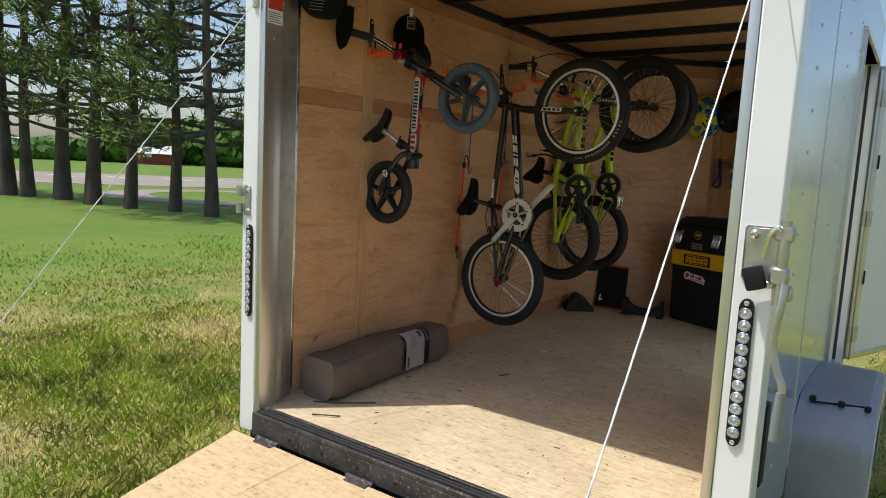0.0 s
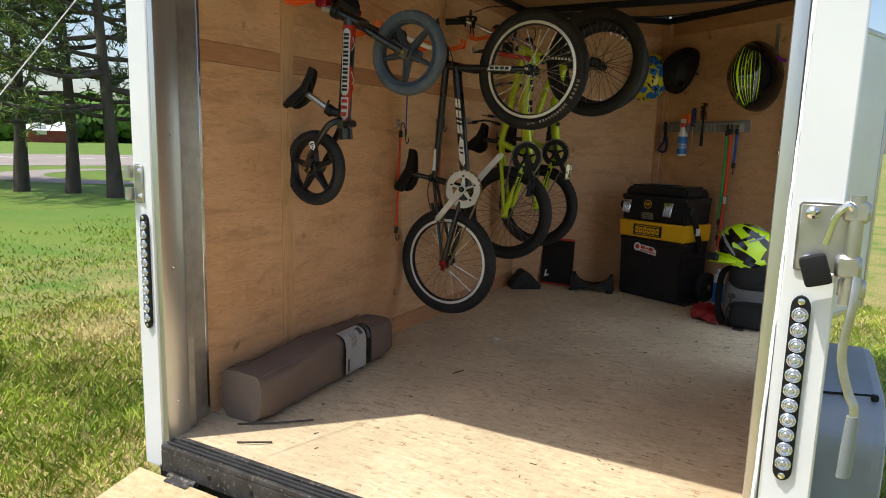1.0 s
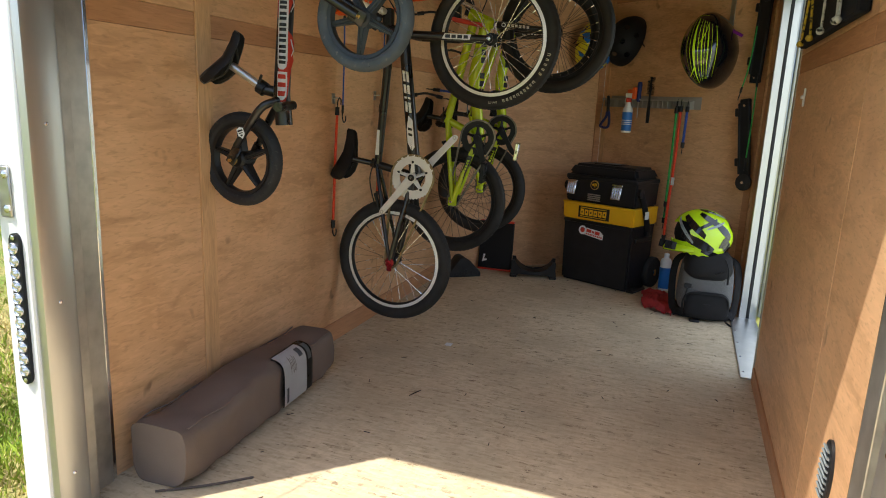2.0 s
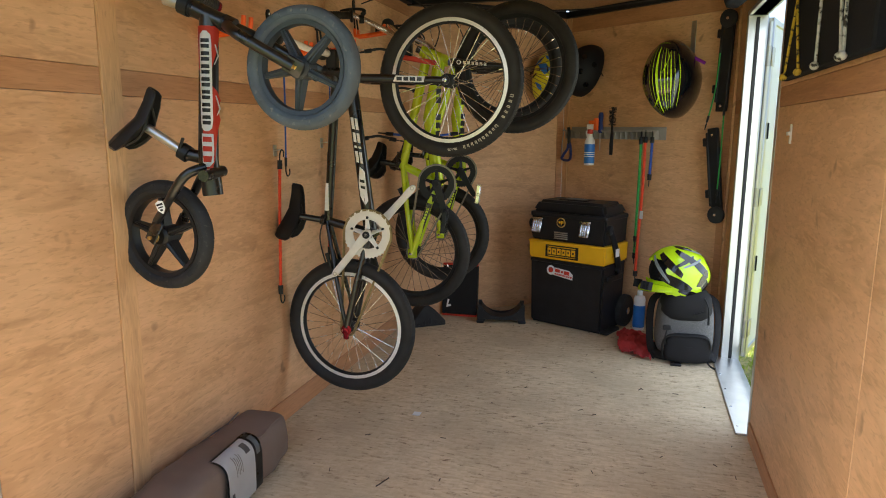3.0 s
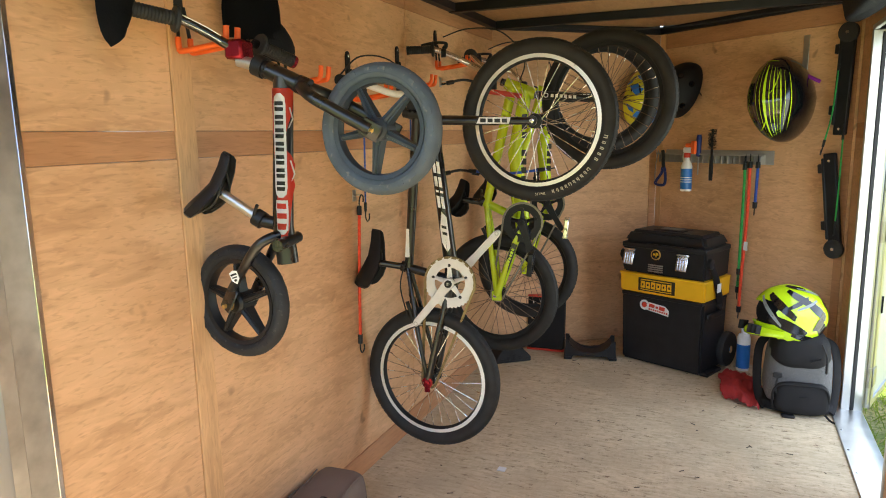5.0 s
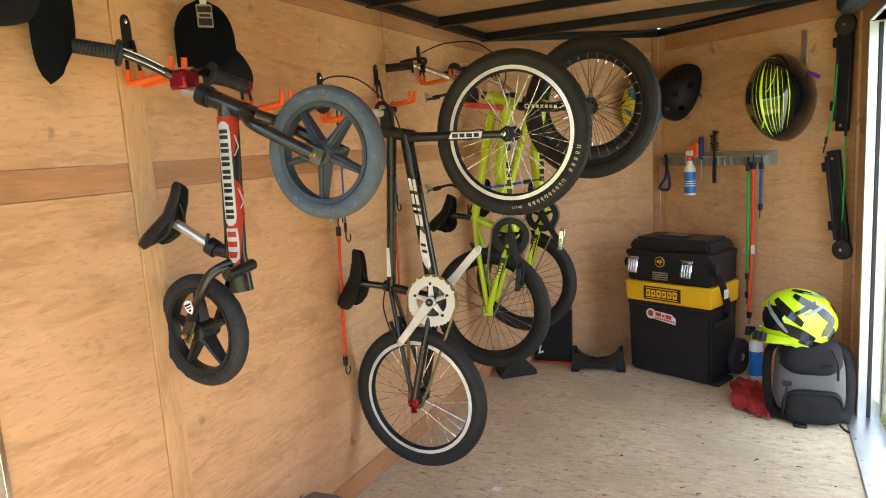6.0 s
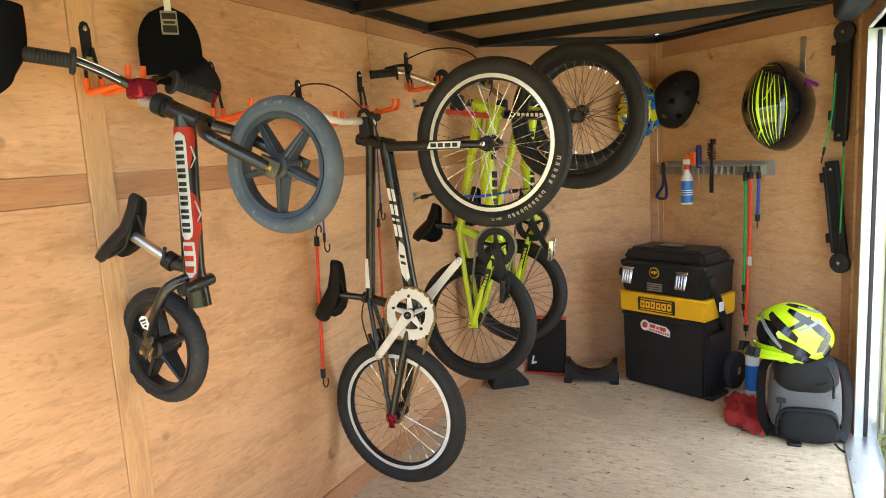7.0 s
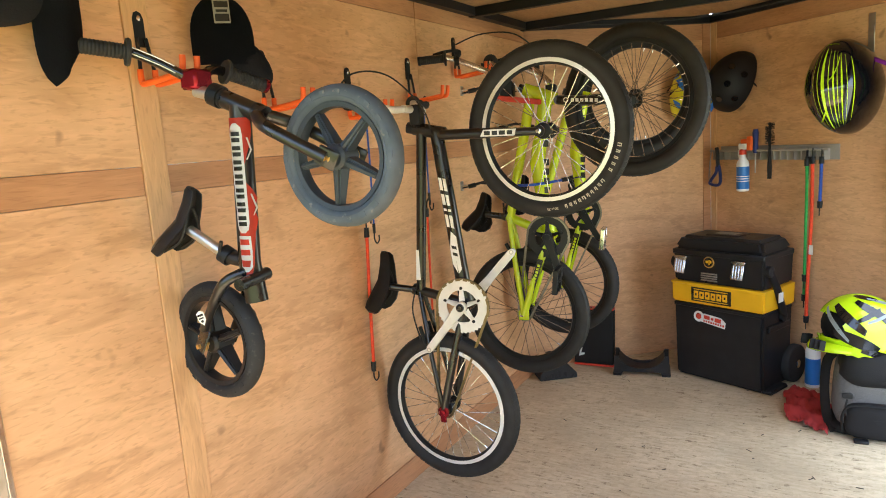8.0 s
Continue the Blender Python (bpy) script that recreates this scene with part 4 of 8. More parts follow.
tube(bm, curve_pts([bar_c + N1 * 0.07, bar_c + N1 * 0.12 - H1 * 0.02, bar_c + N1 * 0.2 - H1 * 0.09 + V(0, 0, 0.03), bar_c + N1 * 0.33 - H1 * 0.1 + V(0, 0, 0.03)]), 0.011, 12)
part("handlebar", bm, WHITE_ALLOY, bmx, "white painted handlebar")
e0 = bar_c - N1 * 0.33 - H1 * 0.1 + V(0, 0, 0.03)
grip(bmx, e0, e0 + N1 * 0.11, BLACK_STEEL)
e0 = bar_c + N1 * 0.33 - H1 * 0.1 + V(0, 0, 0.03)
grip(bmx, e0, e0 - N1 * 0.11, BLACK_STEEL)
bm = B()
tube(bm, curve_pts([(-0.79, 1.2, 1.42), (-0.74, 1.24, 1.475), (-0.68, 1.33, 1.465), (-0.62, 1.41, 1.37), (-0.60, 1.43, 1.28)]), 0.0026, 6)
part("brake_cable", bm, BLACK_RUBBER, bmx)
bm = B()
tube(bm, curve_pts([seatcl + V(0.0, -0.02, 0.03), seatcl + V(-0.02, -0.03, -0.06), seatcl.lerp(rear, 0.42) + V(-0.03, -0.03, 0)]), 0.0026, 6)
part("brake_cable", bm, BLACK_RUBBER, bmx)
bm = B()
br = rear + (seatcl - rear).normalized() * 0.205
for s in (-1, 1):
    tube(bm, [br + N1 * s * 0.03, br + N1 * s * 0.032 - H1 * 0.02 + V(0, 0, 0.02), br + N1 * s * 0.034 - H1 * 0.035 + V(0, 0, 0.075)], 0.007, 8)
    box(bm, (-0.025, -0.006, -0.006), (0.025, 0.006, 0.006), 0.002, m=Matrix.Translation(br + N1 * s * 0.022))
part("rim_brake", bm, BLACK_STEEL, bmx)


# -- two lime green bicycles --
def green_bike(rear, front, headt, crown, seatcl, bb, nyaw, fyaw, label, sad, arm1, arm2, pedals, disc):
    N = yaw_vec(nyaw)
    near = -N
    H = V(N.y, -N.x, 0)
    bike = thing("bicycle", (rear.x, rear.y, rear.z - 0.247), label, "bicycle", "bicycles on the wall")
    bm = B()
    tube(bm, [headt, crown.lerp(headt, 0.12)], 0.0225, 16)
    tube(bm, [headt.lerp(crown, 0.2), seatcl], [0.020, 0.017], 14)
    tube(bm, [headt.lerp(crown, 0.6), bb.lerp(headt, 0.5), bb], [0.025, 0.028, 0.025], 14)
    tube(bm, [seatcl + (seatcl - bb).normalized() * 0.025, bb], 0.0165, 14)
    lathe(bm, bb - N * 0.036, N, [(0.025, 0), (0.025, 0.072)], 20)
    fr = part("frame", bm, GREEN_PAINT, bike, "lime green hydroformed frame")
    for s in (1, -1):
        o = N * s
        bm = B()
        tube(bm, curve_pts([seatcl + o * 0.014, seatcl.lerp(rear, 0.4) + o * 0.042, seatcl.lerp(rear, 0.75) + o * 0.053, rear + o * 0.056]), 0.0105, 10)
        part("seat_stay", bm, GREEN_PAINT, bike)
        bm = B()
        tube(bm, curve_pts([bb + o * 0.024, bb.lerp(rear, 0.35) + o * 0.04, bb.lerp(rear, 0.7) + o * 0.052, rear + o * 0.056]), 0.0145, 10, flat=0.7)
        box(bm, (-0.02, -0.02, -0.003), (0.02, 0.02, 0.003), 0.004, m=basis(rear + o * 0.056, H, V(0, 0, 1), N))
        stays = part("chain_stay", bm, GREEN_PAINT, bike)
    dd = (rear - bb).normalized()
    ds = near.cross(dd)
    m = basis(bb.lerp(rear, 0.28) + near * 0.056 + dd * 0.0, dd, ds, near)
    bm = B()
    plate(bm, [(0.0, -0.011), (0.17, -0.011), (0.17, 0.011), (0.0, 0.011)], 0.001, m)
    dk = part("decal", bm, BLACK_PAINT, stays, "black chainstay decal")
    bm = B()
    bars(bm, m @ Matrix.Translation((0, 0, 0.0012)), [(0.02 + i * 0.013, -0.005, 0.029 + i * 0.013, 0.005) for i in range(9)])
    part("decal_print", bm, GREEN_PAINT, dk)
    dd = (bb - headt.lerp(crown, 0.6)).normalized()
    m = basis(headt.lerp(crown, 0.6) + dd * 0.09 + near * 0.0285, dd, near.cross(dd), near)
    bm = B()
    bars(bm, m, [(i * 0.034, -0.010, i * 0.034 + 0.024, 0.010) for i in range(8) if i != 3])
    part("decal", bm, BLACK_PAINT, fr)
    bm = B()
    tube(bm, [headt + (headt - crown).normalized() * 0.02, crown], 0.015, 12)
    tube(bm, [crown - N * 0.056, crown + N * 0.056], 0.016, 12)
    for s in (-1, 1):
        tube(bm, curve_pts([crown + N * s * 0.056, crown.lerp(front, 0.5) + N * s * 0.057, front + N * s * 0.057]), [0.0175] * 9 + [0.012] * 8, 12, flat=0.85)
        lathe(bm, front + N * s * 0.053, N * s, [(0.016, 0), (0.016, 0.008)], 14)
    fk = part("fork", bm, BLACK_PAINT, bike)
    dd = (front - crown).normalized()
    m = basis(crown + dd * 0.05 + near * 0.0735, dd, V(0, 0, 1), near)
    bm = B()
    bars(bm, m, [(i * 0.017, -0.006, i * 0.017 + 0.011, 0.006) for i in range(6)])
    ring(bm, m @ V(-0.018, 0, 0.0006), near, [(0.006, 0), (0.009, 0), (0.009, 0.0012), (0.006, 0.0012)], 20)
    part("decal", bm, WHITE_DECAL, fk)
    for c in (rear, front):
        spoked_wheel(bike, c, yaw_vec(nyaw - 8) if c is rear else yaw_vec(fyaw), 0.247 if c is rear else 0.258, BLACK_STEEL, DARK_SPOKE, 0.0262)
    crankset(bike, bb, near, 0.077, arm1, arm2, BLACK_STEEL, BLACK_STEEL, 40)
    chain(bike, bb, rear, near, 0.078, 0.026, DARK_CHAIN)
    for at, mat, s in pedals:
        pedal(bike, V(*at) + near * 0.06 * s, near * s, V(0.1, 0, 1), mat)
    bm = B()
    tube(bm, [seatcl, sad[0].lerp(sad[1], 0.55) + H * 0.03], 0.012, 12)
    ring(bm, seatcl + (seatcl - bb).normalized() * 0.02, seatcl - bb, [(0.013, -0.008), (0.021, -0.008), (0.021, 0.008), (0.013, 0.008)], 16)
    tube(bm, [seatcl + (seatcl - bb).normalized() * 0.02 + near * 0.02, seatcl + (seatcl - bb).normalized() * 0.02 + near * 0.022 + V(0, 0, 0.05)], 0.004, 6)
    part("seat_post", bm, BLACK_PAINT, bike)
    saddle(bike, sad[0], sad[1], -H + V(0.1, 0.35, -0.2), MATT_BLACK, 0.06, 1.6, "black padded racing saddle")
    if disc:
        bm = B()
        ring(bm, rear + near * 0.036, N, [(0.018, -0.001), (0.027, -0.001), (0.027, 0.001), (0.018, 0.001)], 30)
        part("sprocket", bm, BLACK_STEEL, bike)
        bm = B()
        br = rear + (seatcl - rear).normalized() * 0.205
        for s in (-1, 1):
            tube(bm, [br + N * s * 0.03, br + N * s * 0.034 - H * 0.035 + V(0, 0, 0.07)], 0.007, 8)
        part("rim_brake", bm, BLACK_STEEL, bike)
    return bike, N, H


ga, NA, HA = green_bike(V(-0.528, 1.940, 0.586), V(-0.110, 1.965, 1.351), V(-0.498, 1.945, 1.426), V(-0.369, 1.968, 1.375), V(-0.575, 1.932, 0.955), V(-0.428, 1.958, 0.884), 100, 82,
    "lime green junior race bicycle with black wheels, hung on the wall", (V(-0.665, 1.915, 1.05), V(-0.728, 1.903, 0.905)), (-0.388, 1.965, 0.745), (-0.468, 1.951, 1.02), (((-0.388, 1.965, 0.735), BLACK_STEEL, 1), ((-0.468, 1.951, 1.02), BLACK_STEEL, -1)), True)
gb, NB, HB = green_bike(V(-0.563, 2.480, 0.585), V(-0.235, 2.530, 1.395), V(-0.519, 2.488, 1.430), V(-0.411, 2.507, 1.394), V(-0.636, 2.467, 0.973), V(-0.466, 2.497, 0.903), 100, 94,
    "lime green junior race bicycle partly hidden behind its twin", (V(-0.725, 2.44, 1.08), V(-0.785, 2.43, 0.9)), (-0.401, 2.509, 0.79), (-0.531, 2.485, 1.016), (((-0.375, 2.512, 0.80), CHROME, 1), ((-0.531, 2.485, 1.016), BLACK_STEEL, -1)), False)
for bike, o, N, H, d in ((ga, V(-0.555, 1.935, 1.420), NA, HA, V(0, 0, 0)), (gb, V(-0.585, 2.475, 1.43), NB, HB, V(0.0, 0.53, 0.01))):
    bm = B()
    box(bm, (-0.03, -0.018, -0.022), (0.02, 0.04, 0.022), 0.005, m=basis(o, H, V(0, 0, 1), N))
    part("stem", bm, BLACK_STEEL, bike)
    c = o + V(-0.01, -0.01, 0.045)
    # tall bar, turned so that the lower grip points at the wall
    e0, e1, e2 = V(-0.845, 1.788, 1.555) + d, V(-0.755, 1.838, 1.560) + d, V(-0.64, 1.93, 1.505) + d
    f0, f1 = c + N * 0.33 - H * 0.12 + V(0, 0, 0.1), c + N * 0.22 - H * 0.11 + V(0, 0, 0.095)
    bm = B()
    tube(bm, curve_pts([e0.lerp(e1, 0.1), e1, e2, c - N * 0.05, c + N * 0.05, c + N * 0.1 - H * 0.02 + V(0, 0, 0.02), f1, f0]), 0.011, 12)
    part("handlebar", bm, CHROME, bike, "polished handlebar")
    grip(bike, e0, e1, BLACK_STEEL)
    grip(bike, f0, f1, BLACK_STEEL)
    lever(bike, e1.lerp(e2, 0.25), V(0.15, 0, 1), (e1 - e0))
    bm = B()
    tube(bm, curve_pts([e1 + V(0.03, 0.02, 0.045), e1 + V(0.12, 0.06, 0.075), e1 + V(0.24, 0.1, 0.06), o + V(0.12, 0.05, 0.1), o + V(0.1, 0.03, 0.0)]), 0.0026, 6)
    part("brake_cable", bm, BLACK_RUBBER, bike)
bm = B()
pd = (V(-0.42, 1.945, 1.372) - V(-0.58, 1.90, 1.40))
box(bm, (-0.012, -0.010, -0.008), (pd.length, 0.010, 0.008), 0.003, m=basis(V(-0.58, 1.90, 1.40), pd.normalized(), V(0, 0, 1), -NA))
part("number_plate", bm, RED_DECAL, ga, "red plastic plate on the handlebar")

# -- balance bicycle --
nr_, nf_ = yaw_vec(87.5), yaw_vec(92)
bal = thing("balance_bicycle", (-0.745, 0.642, 0.70), "small black balance bicycle with red graphics, hung by its handlebar", "bicycle", "bicycles on the wall")
NBB = yaw_vec(99)
nearb = -NBB
HBb = V(NBB.y, -NBB.x, 0)
mag_wheel(bal, (-0.758, 0.648, 0.841), nr_, 0.1400, DARK_GREY_RUBBER, BLACK_PLASTIC, "small black five-spoke wheel")
mag_wheel(bal, (-0.376, 0.682, 1.247), nf_, 0.1425, GREY_RUBBER, NAVY_PLASTIC, "small blue-grey five-spoke wheel", 0.80)
ht, cr = V(-0.631, 0.619, 1.386), V(-0.535, 0.634, 1.342)
tb = V(-0.597, 0.625, 0.95)
bm = B()
tube(bm, [ht, cr], 0.0195, 16)
tube(bm, [ht.lerp(cr, 0.5), tb.lerp(ht, 0.2), tb], [0.022, 0.0235, 0.0245], 16)
tube(bm, [V(-0.588, 0.655, 1.006), V(-0.575, 0.56, 1.0)], 0.0135, 12)
tube(bm, [V(-0.597, 0.625, 1.035), V(-0.655, 0.616, 1.047)], 0.0155, 14)
frame_l = part("frame", bm, BLACK_PAINT, bal, "scuffed black frame with red and white graphics")
for s in (-1, 1):
    bm = B()
    tube(bm, curve_pts([V(-0.60, 0.626, 1.02) + NBB * s * 0.014, V(-0.64, 0.62, 1.0) + NBB * s * 0.045, V(-0.685, 0.63, 0.95) + NBB * s * 0.056, V(-0.735, 0.642, 0.885) + nr_ * s * 0.05]), [0.0125] * 17 + [0.011] * 8, 12, flat=0.9)
    box(bm, (-0.019, -0.03, -0.0025), (0.019, 0.03, 0.0025), 0.002, m=basis(V(-0.75, 0.645, 0.858) + nr_ * s * 0.047, V(0.8, -0.24, -0.4).normalized(), V(0.45, 0.1, 0.88).normalized(), nr_ * s))
    part("stay", bm, BLACK_PAINT, bal)
bm = B()
sm = basis(V(-0.700, 0.618, 0.925) + nearb * 0.0685, V(0.93, 0.15, 0.33).normalized(), V(-0.33, -0.05, 0.94).normalized(), nearb)
plate(bm, [(-0.010, 0.012), (0.0, 0.016), (0.010, 0.012), (0.010, -0.006), (0.0, -0.017), (-0.010, -0.006)], 0.0012, sm)
shd = part("decal", bm, WHITE_DECAL, frame_l, "white shield sticker")
bm = B()
bars(bm, sm @ Matrix.Translation((0, 0, 0.0014)), [(-0.0075, 0.004, 0.0075, 0.0085), (-0.006, -0.002, 0.006, 0.001), (-0.003, -0.010, 0.003, -0.005)])
part("decal_print", bm, BLACK_PAINT, shd)
# graphics wrapped round the main tube
top, low = ht.lerp(cr, 0.5), tb
dd = (low - top).normalized()
ds = nearb.cross(dd)


def wrap(bm, rows, r, thick=0.0007):
    """A skin round the main tube: rows of (along, first angle, last angle), angle 0 facing out from the wall."""
    grid = []
    for u, a0, a1 in rows:
        grid.append([])
        for k in range(9):
            a = radians(a0 + (a1 - a0) * k / 8)
            grid[-1].append(bm.verts.new(top + dd * u + r * (math.cos(a) * nearb + math.sin(a) * ds)))
    fs = []
    for p_, q_ in zip(grid, grid[1:]):
        for k in range(8):
            fs.append(bm.faces.new((p_[k], p_[k + 1], q_[k + 1], q_[k])))
    bmesh.ops.solidify(bm, geom=fs, thickness=thick)
    return bm


bm = B()
wrap(bm, [(0.025, -80, 80), (0.05, -80, 82), (0.075, -78, 70), (0.095, -72, 52), (0.12, -66, 34), (0.135, -50, 20)], 0.0250)
wrap(bm, [(0.15, -60, 20), (0.17, -70, 60), (0.19, -76, 84), (0.215, -72, 64), (0.235, -60, 80), (0.26, -50, 60), (0.29, -44, 50), (0.33, -36, 40), (0.352, -24, 26)], 0.0254)
gd = part("decal", bm, RED_DECAL, frame_l, "red flame graphic with white name panel")
bm = B()
wrap(bm, [(0.036, -8, 12), (0.044, -26, 30), (0.06, -30, 34), (0.24, -34, 34), (0.255, -28, 28), (0.262, -12, 12)], 0.0264)
wrap(bm, [(0.268, -30, 34), (0.30, -36, 36), (0.335, -32, 32), (0.345, -12, 12)], 0.0264)
wrap(bm, [(0.03, -86, -74), (0.06, -66, -58), (0.085, -84, -74)], 0.0258)
wrap(bm, [(0.065, 50, 58), (0.09, 66, 76), (0.11, 44, 50)], 0.0258)
wrap(bm, [(0.18, 48, 56), (0.21, 70, 82), (0.225, 54, 58)], 0.0260)
part("decal_print", bm, WHITE_DECAL, gd)
bm = B()
for i in range(7):
    u = 0.053 + i * 0.0288
    wrap(bm, [(u, -20, 22), (u + 0.0085, -21, 23)], 0.0272)
    wrap(bm, [(u + 0.0125, -21, 23), (u + 0.021, -20, 22)], 0.0272)
part("decal_ink", bm, BLACK_PAINT, gd)
bm = B()
wrap(bm, [(0.275, -22, 24), (0.287, -24, 26)], 0.0272)
wrap(bm, [(0.297, -24, 26), (0.309, -24, 26)], 0.0272)
wrap(bm, [(0.32, -24, 26), (0.334, -20, 20)], 0.0272)
part("graphic", bm, RED_DECAL, gd)
# pale scuffs and rings on the head tube
bm = B()
for u in (0.12, 0.88):
    ring(bm, ht.lerp(cr, u), cr - ht, [(0.0198, -0.002), (0.0207, -0.002), (0.0207, 0.002), (0.0198, 0.002)], 20)
tagged(part("head_rings", bm, BLACK_STEEL, frame_l), kind="stuff")
bm = B()
fw = V(-0.376, 0.682, 1.247)
tube(bm, [cr - (cr - ht).normalized() * 0.01, cr + (cr - ht).normalized() * 0.012], 0.021, 14)
for s in (-1, 1):
    tube(bm, curve_pts([cr + nf_ * s * 0.012, cr + (fw - cr) * 0.25 + nf_ * s * 0.05, cr + (fw - cr) * 0.6 + nf_ * s * 0.055, fw + nf_ * s * 0.052]), 0.0135, 12, flat=0.9)
    box(bm, (-0.022, -0.02, -0.003), (0.022, 0.02, 0.003), 0.003, m=basis(fw + nf_ * s * 0.05, (fw - cr).normalized(), nf_.cross(fw - cr).normalized(), nf_ * s))
part("fork", bm, BLACK_PAINT, bal)
bm = B()
tube(bm, [V(-0.655, 0.616, 1.047), V(-0.752, 0.600, 1.108)], 0.0115, 14)
part("seat_post", bm, ALU, bal, "bare aluminium seat post")
bm = B()
ring(bm, V(-0.662, 0.615, 1.051), V(-0.097, -0.016, 0.061), [(0.0155, -0.011), (0.0205, -0.011), (0.0205, 0.011), (0.0155, 0.011)], 18)
tube(bm, [V(-0.662, 0.597, 1.062), V(-0.648, 0.592, 1.085)], 0.004, 6)
part("seat_clamp", bm, BLACK_STEEL, bal)
saddle(bal, (-0.728, 0.602, 1.198), (-0.822, 0.59, 1.055), (-0.85, -0.15, 0.5), BLACK_PLASTIC, 0.05)
stem_b = V(-0.688, 0.611, 1.403)
bm = B()
tube(bm, [ht + (ht - cr).normalized() * 0.002, stem_b], 0.0135, 14)
part("steerer", bm, ALU, bal)
bm = B()
ring(bm, ht - (cr - ht).normalized() * 0.006, ht - cr, [(0.0185, -0.012), (0.024, -0.012), (0.024, 0.012), (0.0185, 0.012)], 18)
part("headset_clamp", bm, BLACK_STEEL, bal)
clamp = V(-0.690, 0.616, 1.425)
bm = B()
box(bm, (-0.022, -0.02, -0.028), (0.022, 0.022, 0.028), 0.006, m=basis(clamp, HBb, V(0, 0, 1), NBB))
part("stem", bm, RED_ALLOY, bal, "red anodised stem clamp")
bm = B()
tube(bm, curve_pts([(-0.815, 0.455, 1.5), (-0.775, 0.525, 1.488), (-0.735, 0.565, 1.462), (-0.697, 0.60, 1.432), (-0.692, 0.635, 1.43), (-0.712, 0.675, 1.45), (-0.725, 0.73, 1.452), (-0.705, 0.82, 1.425)]), 0.0108, 12)
part("handlebar", bm, GLOSS_BLACK, bal, "black handlebar with white pinstripe")
bm = B()
for up_, r_ in ((0.0098, 0.0013), (-0.0035, 0.0012)):
    tube(bm, curve_pts([(-0.763, 0.519, 1.4865 + up_), (-0.728, 0.552, 1.4635 + up_), (-0.703, 0.576, 1.4435 + up_)]), r_, 6)
part("bar_stripe", bm, WHITE_DECAL, bal, "white pinstripe")
grip(bal, (-0.828, 0.43, 1.502), (-0.775, 0.53, 1.486))
grip(bal, (-0.695, 0.825, 1.42), (-0.722, 0.725, 1.452))


# ---- things on the left wall ----
def wall_hook(y, z, label, reach=0.15):
    """A folded steel hook: drilled plate, two black rods and two vinyl-dipped arms."""
    h = thing("bike_hook", (XL, y, z - 0.13), label, "hook", "orange wall hooks")
    bm = B()
    prof = [(-0.014, -0.05), (0.014, -0.05), (0.014, 0.012), (0.009, 0.024), (0.0, 0.028), (-0.009, 0.024), (-0.014, 0.012)]
    plate(bm, prof, 0.004, basis(V(XL + 0.001, y, z), V(0, 1, 0), V(0, 0, 1), V(1, 0, 0)))
    pl = part("plate", bm, BLACK_STEEL, h)
    bm = B()
    lathe(bm, (XL + 0.005, y, z + 0.012), (1, 0, 0), [(0.006, 0), (0.006, 0.003), (0.002, 0.005)], 10)
    part("screw", bm, CHROME, pl)
    for s in (-1, 1):
        yy = y + s * 0.011
        bm = B()
        tube(bm, [(XL + 0.008, yy, z - 0.03), (XL + 0.016, yy + s * 0.008, z - 0.115)], 0.0042, 8)
        part("rod", bm, BLACK_STEEL, h)
        bm = B()
        yy += s * 0.008
        tube(bm, curve_pts([(XL + 0.015, yy, z - 0.1), (XL + 0.016, yy, z - 0.125), (XL + 0.03, yy, z - 0.132), (XL + reach - 0.02, yy, z - 0.122), (XL + reach, yy, z - 0.116), (XL + reach + 0.005, yy, z - 0.085)], 5), 0.0068, 10)
        part("arm", bm, ORANGE, h, "orange vinyl-dipped arm")
    return h


for y, z, lab in ((0.628, 1.565, "orange-armed steel wall hook holding a small bicycle"), (1.0, 1.51, "empty orange-armed steel wall hook"), (1.375, 1.485, "orange-armed steel wall hook beside a black bicycle"), (1.742, 1.54, "orange-armed steel wall hook beside a black bicycle"), (2.108, 1.645, "orange-armed steel wall hook holding a green bicycle")):
    wall_hook(y, z, lab)


